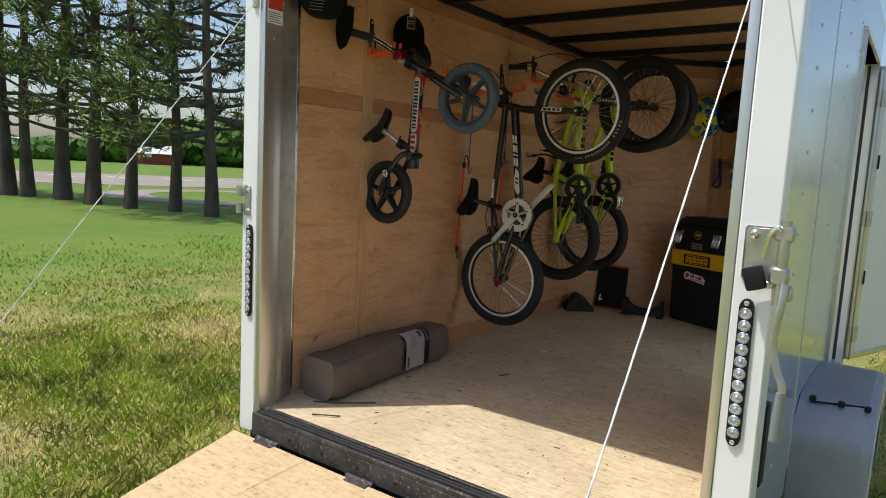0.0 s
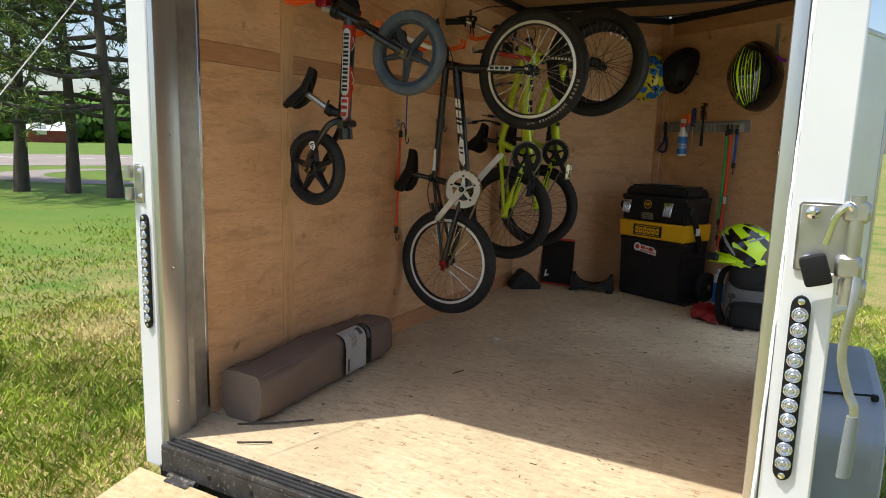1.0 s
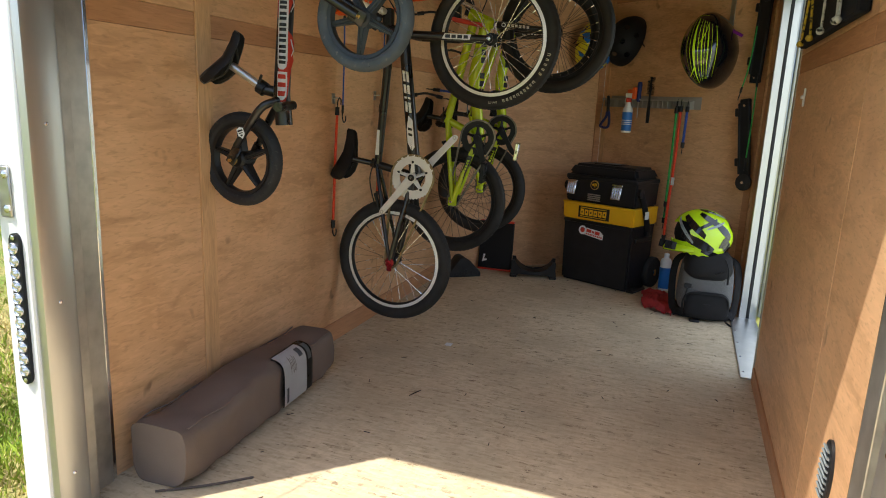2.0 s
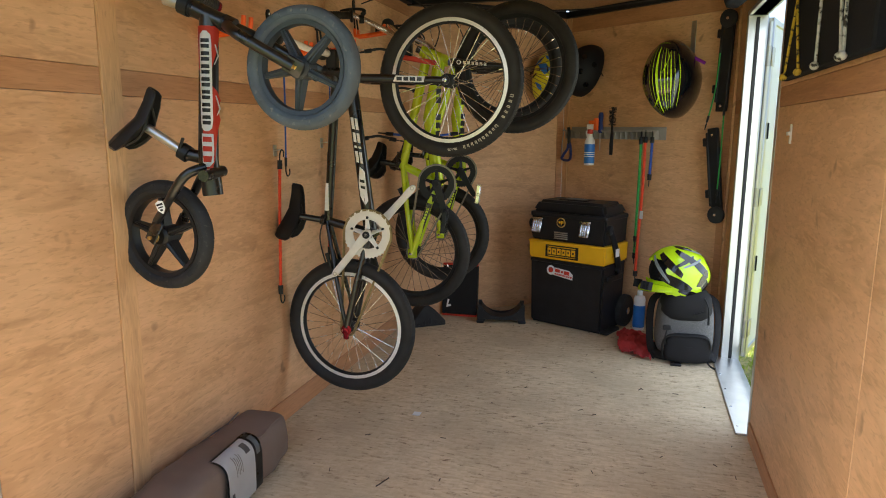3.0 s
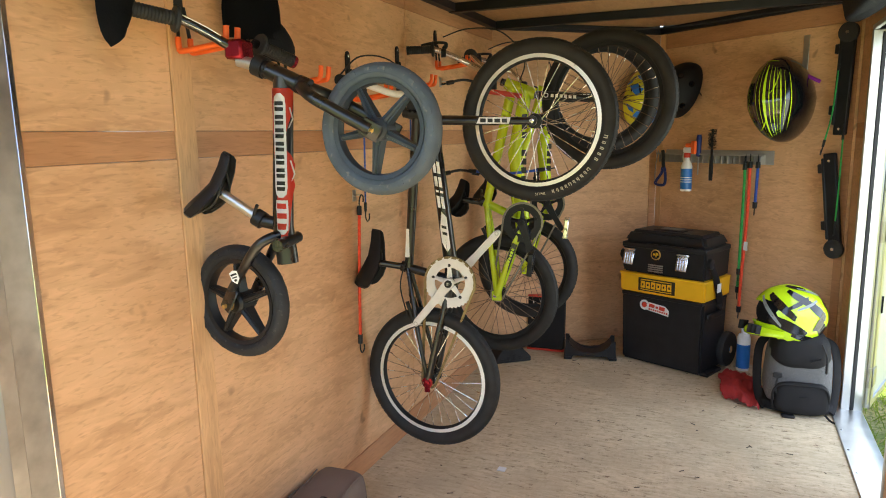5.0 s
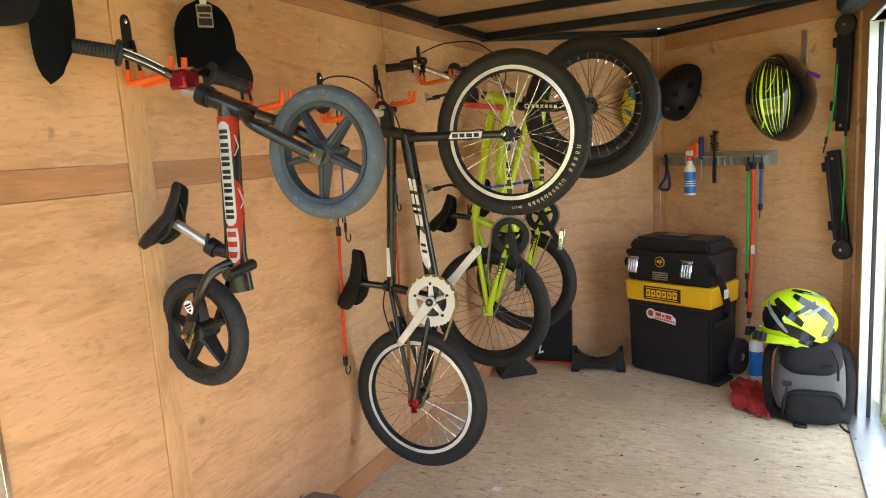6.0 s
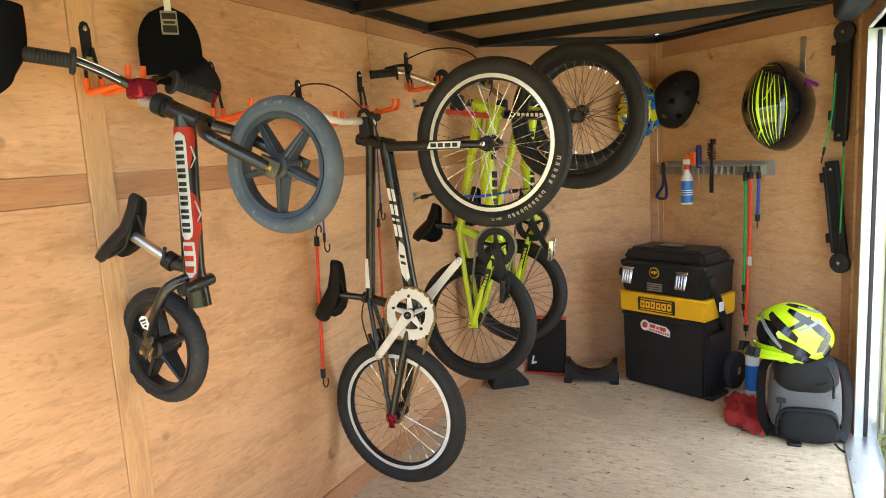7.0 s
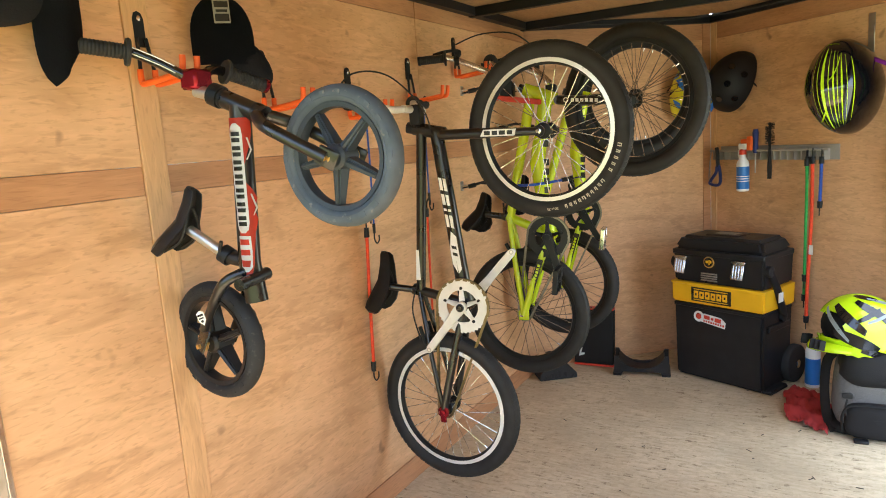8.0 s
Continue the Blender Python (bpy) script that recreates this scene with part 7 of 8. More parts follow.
# folded black scooter-like carrier bars in the right corner
for (p0, p1, lab) in ((V(0.775, 2.85, 1.64), V(0.765, 2.85, 1.20), "black steel folding carrier bar strapped in the corner"), (V(0.735, 2.86, 1.12), V(0.782, 2.83, 0.69), "black steel folding carrier bar hung below its twin")):
    ob = thing("carrier_bar", p1, lab, "carrier bar", "carrier bars in the corner")
    d = (p1 - p0).normalized()
    n_ = (MR.to_3x3() @ V(0, 0, 1)).normalized()
    s_ = n_.cross(d)
    bm = B()
    box(bm, (0, -0.028, -0.012), ((p1 - p0).length, 0.028, 0.012), 0.005, m=basis(p0, d, s_, n_))
    box(bm, (0.02, -0.036, -0.016), ((p1 - p0).length * 0.9, -0.022, 0.016), 0.004, m=basis(p0, d, s_, n_))
    body_ = part("bar", bm, BLACK_STEEL, ob)
    bm = B()
    q = p0 if p0.z > 1.3 else p1
    lathe(bm, q - n_ * 0.0, n_, [(0.03, 0), (0.043, 0.004), (0.043, 0.02), (0.03, 0.024)], 22)
    wh = part("roller", bm, BLACK_RUBBER, ob)
    bm = B()
    lathe(bm, q + n_ * 0.024, n_, [(0.008, 0), (0.007, 0.003)], 12)
    part("bolt", bm, CHROME, ob)
    bm = B()
    lathe(bm, p0.lerp(p1, 0.94 if p0.z > 1.3 else 0.08) + n_ * 0.012, n_, [(0.007, 0), (0.006, 0.003)], 12)
    part("bolt", bm, CHROME, ob)
    for u in (0.15, 0.75):
        bm = B()
        box(bm, (-0.02, 0.028, -0.01), (0.022, 0.055, 0.014), 0.004, m=basis(p0.lerp(p1, u), d, s_ * -1, n_))
        part("lug", bm, BLACK_PLASTIC, ob)
bungee([(0.742, 2.855, 1.50), (0.73, 2.85, 1.3), (0.705, 2.85, 1.16)], GREEN_CORD, "green cord strung along the carrier bars", r=0.0035)
bungee([(0.775, 2.82, 1.2), (0.775, 2.82, 1.0), (0.77, 2.81, 0.8)], GREEN_CORD, "green cord strung along the carrier bars", r=0.0035)

rag = B()
bmesh.ops.create_grid(rag, x_segments=26, y_segments=26, size=0.5)
for v in rag.verts:
    x, y = v.co.x, v.co.y
    r_ = math.hypot(x, y)
    h = 0.035 * math.exp(-r_ * r_ * 6) + 0.02 * noise.noise(V(x * 6, y * 6, 2)) + 0.01 * noise.noise(V(x * 15, y * 15, 4))
    v.co = V(0.42 + x * 0.17 * (1 + 0.3 * noise.noise(V(y * 3, 1, 0))), 2.74 + y * 0.40 * (1 + 0.3 * noise.noise(V(x * 3, 7, 0))) - x * 0.1, max(0.003, 0.012 + h))
bmesh.ops.solidify(rag, geom=rag.faces[:], thickness=0.002)
single("shop_rag", rag, RED_CLOTH, "crumpled red cloth rag on the floor", "rag", smooth=60)
can = thing("spray_can", (0.435, 3.04, 0), "white and blue spray can standing by the toolbox", "spray can")
bm = B()
lathe(bm, (0.435, 3.04, 0.0), (0, 0, 1), [(0.03, 0), (0.032, 0.004), (0.032, 0.175), (0.026, 0.19), (0.015, 0.196)], 24)
part("body", bm, WHITE_DECAL, can)
bm = B()
ring(bm, (0.435, 3.04, 0), (0, 0, 1), [(0.0322, 0.015), (0.0327, 0.015), (0.0327, 0.14), (0.0322, 0.14)], 24)
part("label", bm, BLUE, can)
bm = B()
lathe(bm, (0.435, 3.04, 0.196), (0, 0, 1), [(0.015, 0), (0.015, 0.024), (0.010, 0.028)], 16)
part("cap", bm, PAPER, can)

# dark organiser board with cords on the right wall
org = thing("organiser_panel", (XR, 1.15, 1.25), "black cloth organiser panel with flecked cords on plywood", "organiser")
bm = B()
box(bm, (XR - 0.03, 0.72, 1.262), (XR - 0.002, 1.60, 1.70), 0.006)
part("panel", bm, FELT, org)
for y0, y1, mat in ((1.50, 1.30, YELLOW_CORD), (1.31, 1.46, YELLOW_CORD), (1.12, 1.10, GREY_CORD), (0.90, 0.98, GREY_CORD), (0.88, 0.9, GREY_CORD)):
    bm = B()
    tube(bm, curve_pts([(XR - 0.036, y1, 1.66), (XR - 0.04, (y0 + y1) / 2, 1.45), (XR - 0.038, y0, 1.272)]), 0.0038, 7)
    bmesh.ops.create_icosphere(bm, subdivisions=2, radius=0.011, matrix=Matrix.Translation((XR - 0.04, y0, 1.268)))
    part("cord", bm, mat, org)
bm = B()
blob(bm, Matrix.Translation((XR - 0.07, 2.2, 1.71)), 0.06, 0.55, 0.065, 3, wrinkle=0.12, seed=4)
single("rolled_cover", bm, FELT, "rolled black cloth above the side door", "cloth roll", smooth=60)
bm = B()
box(bm, (XR - 0.006, 1.50, 1.07), (XR - 0.0005, 1.515, 1.13), 0.002)
box(bm, (XR - 0.012, 1.5, 1.095), (XR - 0.004, 1.53, 1.107), 0.002)
single("wall_clip", bm, PAPER, "white plastic clip on the plywood wall", "clip")
vent = thing("floor_vent", (XR, 0.40, 0.28), "oval black louvred vent low on the plywood wall", "vent")
bm = B()
lathe(bm, (0, 0, 0), (1, 0, 0), [(0.04, 0), (0.04, 0.006), (0.034, 0.008)], 28)
bm.transform(Matrix.Translation((XR - 0.0005, 0.395, 0.335)) @ Matrix.Rotation(math.pi, 4, "Z") @ Matrix.Diagonal((1, 1, 1.75, 1)))
part("rim", bm, BLACK_PLASTIC, vent)
for k in range(9):
    bm = B()
    z = 0.335 + (k - 4) * 0.0125
    w = 0.03 * math.sqrt(max(0.05, 1 - ((k - 4) / 5) ** 2))
    box(bm, (-0.006, -w, -0.002), (0.002, w, 0.002), m=Matrix.Translation((XR - 0.009, 0.395, z)) @ Matrix.Rotation(0.6, 4, "Y"))
    part("louvre", bm, GREY_DECAL, vent)


# ---- outside of the trailer ----
def light_strip(outer, s, z0, z1, lean=0.0):
    """A slim clear lamp bar on the post: bezel with bolts and a row of round lenses."""
    x = outer - s * 0.05
    lp = thing("tail_light", (x, 0, z0), "slim clear-lens light bar bolted to the white post, unlit", "tail light", "light bars on the posts")
    bm = B()
    L = z1 - z0
    prof = []
    for k in range(9):
        t = math.pi * k / 8
        prof.append((0.016 * math.cos(t), L / 2 - 0.02 + 0.022 * math.sin(t)))
    for k in range(9):
        t = math.pi + math.pi * k / 8
        prof.append((0.016 * math.cos(t), -L / 2 + 0.02 + 0.022 * math.sin(t)))
    plate(bm, prof, 0.008, basis(V(x, 0.0, (z0 + z1) / 2), V(1, 0, 0), V(0, 0, 1), V(0, -1, 0)))
    bz = part("bezel", bm, BLACK_STEEL, lp, "dark chrome bezel")
    for k in range(11):
        z = z0 + 0.032 + (L - 0.064) * k / 10
        bm = B()
        lathe(bm, (x, -0.008, z), (0, -1, 0), [(0.0135, 0), (0.0135, 0.004), (0.0115, 0.006), (0.0105, 0.0045), (0.008, 0.006), (0.006, 0.005), (0.003, 0.0075)], 20)
        part("lens", bm, CLEAR_LENS, lp)
    for z in (z0 + 0.008, z1 - 0.008):
        bm = B()
        lathe(bm, (x, -0.008, z), (0, -1, 0), [(0.006, 0), (0.006, 0.003), (0.003, 0.004)], 12)
        part("bolt", bm, CHROME, lp)
    return lp


light_strip(0.93, 1, 0.355, 0.70)
light_strip(-0.925, -1, 0.36, 0.71)
# hinge keeper on the left post
hg = thing("door_keeper", (-0.93, -0.01, 0.75), "bolted steel door bar keeper on the white post", "bracket", "door bar hardware")
bm = B()
box(bm, (-0.91, -0.006, 0.745), (-0.875, -0.0005, 0.86), 0.004)
part("plate", bm, STEEL, hg)
bm = B()
for z in (0.765, 0.84):
    lathe(bm, (-0.885, -0.006, z), (0, -1, 0), [(0.009, 0), (0.009, 0.004), (0.004, 0.007)], 12)
part("bolts", bm, CHROME, hg)
for z0 in (0.752, 0.818):
    bm = B()
    tube(bm, [(-0.925, -0.014, z0), (-0.925, -0.014, z0 + 0.038)], 0.012, 12)
    part("barrel", bm, STEEL, hg)

# bar lock on the right post: plate, cam keeper, padlock, long handle
lk = thing("bar_lock", (0.93, -0.02, 0.5), "zinc bar lock with grey-gripped handle and black padlock", "door lock", "door bar hardware")
bm = B()
box(bm, (0.86, -0.005, 0.745), (0.945, -0.0005, 0.868), 0.005)
part("plate", bm, STEEL, lk)
for x, z in ((0.882, 0.85), (0.882, 0.765)):
    bm = B()
    lathe(bm, (x, -0.005, z), (0, -1, 0), [(0.011, 0), (0.011, 0.004), (0.007, 0.006), (0.004, 0.009)], 16)
    part("bolt", bm, CHROME, lk)
bm = B()
tube(bm, [(0.945, -0.028, 0.70), (0.945, -0.028, 0.885)], 0.0125, 14)
box(bm, (0.925, -0.04, 0.84), (0.965, -0.012, 0.875), 0.005)
box(bm, (0.922, -0.042, 0.745), (0.962, -0.014, 0.785), 0.006)
box(bm, (0.93, -0.03, 0.71), (0.972, -0.016, 0.745), 0.005)
part("cam_keeper", bm, STEEL, lk)
bm = B()
tube(bm, curve_pts([(0.905, -0.03, 0.80), (0.915, -0.036, 0.845), (0.93, -0.04, 0.868), (0.94, -0.04, 0.862)]), 0.0055, 8)
part("shackle", bm, CHROME, lk)
bm = B()
box(bm, (-0.021, -0.014, -0.026), (0.021, 0.014, 0.026), 0.007, seg=2, m=Matrix.Translation((0.895, -0.04, 0.755)) @ Matrix.Rotation(radians(-18), 4, "Y"))
part("padlock", bm, MATT_BLACK, lk, "black padlock body")
bm = B()
tube(bm, curve_pts([(0.957, -0.035, 0.75), (0.955, -0.045, 0.70), (0.948, -0.05, 0.62), (0.962, -0.05, 0.56), (0.975, -0.05, 0.53), (0.975, -0.05, 0.50)]), 0.0095, 10, flat=0.5)
hd = part("handle", bm, STEEL, lk, "bent zinc lever")
bm = B()
tube(bm, [(0.975, -0.05, 0.515), (0.974, -0.05, 0.46), (0.972, -0.05, 0.405)], [0.012, 0.014, 0.0135], 12, flat=0.6)
part("handle_grip", bm, GREY_DECAL, hd, "grey vinyl grip")
hold = B()
box(hold, (SKIN_R, 0.11, 0.22), (SKIN_R + 0.03, 0.16, 0.43), 0.004)
single("handle_holder", hold, MATT_BLACK, "black handle holder on the trailer's side", "bracket")
rl = B()
box(rl, (SKIN_R + 0.0005, 0.10, 0.15), (SKIN_R + 0.008, 0.14, 0.195), 0.003)
single("reflector", rl, RED_DECAL, "small red reflector on the trailer's side", "reflector")
stk = thing("warning_sticker", (-0.812, 0.05, 1.5), "red and white warning sticker inside the rear post", "sticker")
bm = B()
box(bm, (-0.8125, 0.012, 1.45), (-0.8115, 0.082, 1.55))
part("sheet", bm, WHITE_DECAL, stk)
bm = B()
box(bm, (-0.8114, 0.014, 1.50), (-0.8110, 0.08, 1.548))
part("red_field", bm, RED_DECAL, stk)
bm = B()
for k in range(5):
    box(bm, (-0.8114, 0.016, 1.455 + k * 0.008), (-0.8110, 0.076 - 0.006 * (k % 3), 1.458 + k * 0.008))
part("print", bm, INK, stk)

# ramp cables
for x0, x1, lab in ((-0.855, -0.86, "white coated wire rope from the hinge-side post to the ramp"), (0.855, 0.86, "white coated wire rope from the lock-side post to the ramp")):
    a, e = V(x0, -0.012, 1.52), V(x1, -1.60, -0.405)
    rp = thing("ramp_cable", e, lab, "cable", "ramp cables")
    bm = B()
    pts = [a.lerp(e, k / 60) + V(0, 0, -0.02 * math.sin(math.pi * k / 60)) for k in range(61)]
    d = (e - a).normalized()
    n_, p_, q_ = axes(d)
    for st in range(3):
        tube(bm, [p + 0.0009 * (math.cos(k * 1.1 + st * 2.09) * p_ + math.sin(k * 1.1 + st * 2.09) * q_) for k, p in enumerate(pts)], 0.0010, 6)
    part("rope", bm, CABLE_WHITE, rp)
    bm = B()
    box(bm, (x0 - 0.016, -0.012, 1.50), (x0 + 0.016, 0.0, 1.55), 0.004)
    part("anchor", bm, STEEL, rp)
    bm = B()
    tube(bm, [e, e + V(0, 0, -0.03)], 0.008, 8)
    part("end_bolt", bm, STEEL, rp)

# fender and wheel
FY0, FY1, FX0, FX1 = 0.86, 1.70, SKIN_R + 0.002, SKIN_R + 0.235
fen = thing("wheel_fender", ((FX0 + FX1) / 2, 1.28, -0.1), "dull galvanised trailer wheel fender", "fender")
bm = B()
prof = [(FY0, -0.22), (FY0, 0.08), (FY0 + 0.03, 0.16), (FY0 + 0.10, 0.215), (FY0 + 0.19, 0.235), (FY1 - 0.19, 0.235), (FY1 - 0.10, 0.215), (FY1 - 0.03, 0.16), (FY1, 0.08), (FY1, -0.22)]
rows = []
for i, x in enumerate((FX0, FX0 + 0.02, FX1 - 0.03, FX1 - 0.008, FX1)):
    dz = (0, 0, 0, -0.006, -0.022)[i]
    cy = (FY0 + FY1) / 2
    rows.append([bm.verts.new((x, cy + (p.y - cy) * (1 + dz * 0.8), p.z + (dz if p.z > 0 else 0))) for p in curve_pts([(0, y, z) for y, z in prof], 6)])
for i in range(4):
    for j in range(len(rows[0]) - 1):
        bm.faces.new((rows[i][j], rows[i][j + 1], rows[i + 1][j + 1], rows[i + 1][j]))
bmesh.ops.solidify(bm, geom=bm.faces[:], thickness=0.003)
part("shell", bm, GALV, fen, smooth=0)
bm = B()
plate(bm, [(FY0 + 0.005, -0.2), (FY0 + 0.005, 0.07), (FY0 + 0.04, 0.145), (FY0 + 0.11, 0.195), (FY0 + 0.2, 0.213), (FY1 - 0.2, 0.213), (FY1 - 0.11, 0.195), (FY1 - 0.04, 0.145), (FY1 - 0.005, 0.07), (FY1 - 0.005, -0.2), (FY1 - 0.04, -0.2), (FY1 - 0.07, 0.0), (FY1 - 0.2, 0.14), (FY0 + 0.2, 0.14), (FY0 + 0.07, 0.0), (FY0 + 0.04, -0.2)], 0.003, basis(V(FX1 - 0.001, 0, 0), V(0, 1, 0), V(0, 0, 1), V(1, 0, 0)))
part("side_skirt", bm, GALV, fen)
bm = B()
tube(bm, [(FX0 + 0.035, FY0 + 0.1, 0.222), (FX1 - 0.03, FY0 + 0.13, 0.232)], 0.004, 6)
for x in (FX0 + 0.03, (FX0 + FX1) / 2, FX1 - 0.04):
    box(bm, (x, FY0 + 0.1, 0.222), (x + 0.02, FY0 + 0.125, 0.24), 0.004)
part("trim_clip", bm, MATT_BLACK, fen)
whl = thing("trailer_wheel", (FX0 + 0.11, 1.28, GROUND), "black trailer tyre on a white steel wheel under the fender", "wheel")
bm = B()
ring(bm, (FX0 + 0.115, 1.28, GROUND + 0.335), (1, 0, 0), [(0.2, -0.085), (0.29, -0.1), (0.325, -0.085), (0.337, -0.05), (0.337, 0.05), (0.325, 0.085), (0.29, 0.1), (0.2, 0.085)], 48)
part("tyre", bm, TYRE_ROAD, whl)
bm = B()
lathe(bm, (FX0 + 0.04, 1.28, GROUND + 0.335), (1, 0, 0), [(0.2, 0), (0.2, 0.15), (0.185, 0.15), (0.17, 0.12), (0.09, 0.11), (0.06, 0.135), (0.03, 0.14)], 32)
part("rim", bm, WHITE_PAINT, whl)
bm = B()
box(bm, (-0.85, 1.24, GROUND + 0.29), (0.9, 1.32, GROUND + 0.37), 0.01)
box(bm, (-0.86, 0.0, -0.16), (-0.78, YF, -0.085), 0.004)
box(bm, (0.75, 0.02, -0.16), (0.84, YF, -0.085), 0.004)
box(bm, (-0.8, 0.0, -0.2), (0.8, 0.06, -0.1), 0.004)
single("chassis", bm, BLACK_STEEL, "black steel trailer frame and axle", "chassis", "structure")

# side door, swung open on its front hinges
jb = thing("door_jamb", (SKIN_R, DOOR0, 0), "white-edged aluminium frame of the side door", "door frame", "", "structure")
for lo, hi, mat in (((XR - 0.004, DOOR0 - 0.014, 0.0), (SKIN_R + 0.012, DOOR0 + 0.012, DOOR_TOP), ALU), ((XR - 0.004, DOOR1 - 0.012, 0.0), (SKIN_R + 0.012, DOOR1 + 0.014, DOOR_TOP), ALU), ((XR - 0.004, DOOR0 - 0.014, DOOR_TOP), (SKIN_R + 0.012, DOOR1 + 0.014, DOOR_TOP + 0.02), ALU)):
    bm = B()
    box(bm, lo, hi, 0.003)
    part("frame_bar", bm, mat, jb)
for y in (DOOR0 + 0.013, DOOR1 - 0.019):
    bm = B()
    box(bm, (XR + 0.03, y, 0.01), (XR + 0.045, y + 0.006, DOOR_TOP - 0.01), 0.002)
    part("seal", bm, BLACK_RUBBER, jb)
bm = B()
box(bm, (XR - 0.045, DOOR0 - 0.005, 0.001), (SKIN_R + 0.01, DOOR1, 0.008), 0.002)
sl = part("door_sill", bm, ALU, jb, "aluminium tread plate")
bm = B()
for k in range(5):
    lathe(bm, (XR - 0.03, DOOR0 + 0.06 + 0.19 * k, 0.008), (0, 0, 1), [(0.005, 0), (0.004, 0.002)], 8)
part("screws", bm, CHROME, sl)
SWING = 160
dm = Matrix.Translation((SKIN_R + 0.02, DOOR1 + 0.012, 0.02)) @ Matrix.Rotation(radians(-90 + SWING), 4, "Z")
door = thing("side_door", (SKIN_R + 0.02, DOOR1, 0.02), "pale aluminium side door standing open on its hinges", "door", "", "", dm)
bm = B()
box(bm, (0.02, -0.012, 0.0), (0.84, 0.02, 1.585), 0.004)
dl = part("leaf", bm, WHITE_PAINT, door, "pale painted door leaf")
for lo, hi in (((0.0, -0.02, -0.004), (0.05, 0.026, 1.59)), ((0.81, -0.02, -0.004), (0.85, 0.026, 1.59)), ((0.05, -0.018, -0.004), (0.81, 0.024, 0.03)), ((0.05, -0.018, 1.56), (0.81, 0.024, 1.59))):
    bm = B()
    box(bm, lo, hi, 0.004)
    part("edge_channel", bm, ALU, dl)
bm = B()
tube(bm, [(-0.006, -0.006, 0.02), (-0.006, -0.006, 1.57)], 0.009, 10)
part("piano_rod", bm, ALU, door)
for z in (0.14, 0.78, 1.42):
    bm = B()
    tube(bm, [(-0.006, -0.006, z - 0.045), (-0.006, -0.006, z + 0.045)], 0.0125, 12)
    box(bm, (-0.004, -0.024, z - 0.042), (0.055, -0.019, z + 0.042), 0.002)
    part("hinge", bm, STEEL, door)
for z in (0.42, 1.05):
    bm = B()
    box(bm, (0.045, -0.026, z), (0.055, -0.018, z + 0.075), 0.002)
    part("bumper", bm, MATT_BLACK, door)

# ---- lawn, trees and distance ----
bm = B()
for k in range(1):
    vs = [bm.verts.new((x, y, GROUND)) for x, y in ((-900, -900), (900, -900), (900, 900), (-900, 900))]
    bm.faces.new(vs)
single("ground", bm, LAWN, "mown lawn with dry straw patches", "lawn", "structure", smooth=0)


def ground_strip(name, pts, z, mat, label, cat):
    bm = B()
    bm.faces.new([bm.verts.new((x, y, GROUND + z)) for x, y in pts])
    g = bmesh.ops.extrude_face_region(bm, geom=bm.faces[:])
    bmesh.ops.translate(bm, vec=(0, 0, -z), verts=[v for v in g["geom"] if isinstance(v, bmesh.types.BMVert)])
    return single(name, bm, mat, label, cat, "structure", smooth=0)


# the road runs across the far side, seen as a pale band with painted bays
u = V(-0.94, -0.34, 0).normalized()
w = V(-0.34, 0.94, 0) * 1.0
ra, rb = V(-24.5, 18.8, 0), V(-36, 27.9, 0)
rd = V(-29.1, 10.3, 0) - V(-24.5, 18.8, 0)
rd.normalize()
p = [V(-24.5, 18.8, 0) - rd * 60, V(-24.5, 18.8, 0) + rd * 70, V(-40.5, 20.5, 0) + rd * 70, V(-40.5, 20.5, 0) - rd * 60]
road = ground_strip("road", [(q.x, q.y) for q in p], 0.012, ASPHALT, "pale grey asphalt car park with white bay lines", "car park")
cross = V(-rd.y, rd.x, 0)
if cross.x > 0:
    cross = -cross
for k in range(24):
    o = V(-24.5, 18.8, 0) + rd * (-30 + 2.9 * k) + cross * 7.5
    bm = B()
    box(bm, (-0.07, 0, 0), (0.07, 3.4, 0.004), m=basis(o + V(0, 0, GROUND + 0.013), rd, (cross + rd * 0.5).normalized(), V(0, 0, 1)))
    part("bay_line", bm, WHITE_DECAL, road, smooth=0)
bm = B()
outer_, inner_ = [], []
for k in range(40):
    t = 2 * math.pi * k / 40
    outer_.append(bm.verts.new((-19.2 + 4.6 * math.cos(t), 13.6 + 4.2 * math.sin(t), GROUND + 0.012)))
    inner_.append(bm.verts.new((-19.2 + 3.2 * math.cos(t), 13.9 + 2.9 * math.sin(t), GROUND + 0.012)))
for k in range(40):
    bm.faces.new((outer_[k], outer_[(k + 1) % 40], inner_[(k + 1) % 40], inner_[k]))
single("footpath", bm, ASPHALT, "pale looping footpath across the lawn", "path", "structure", smooth=0)


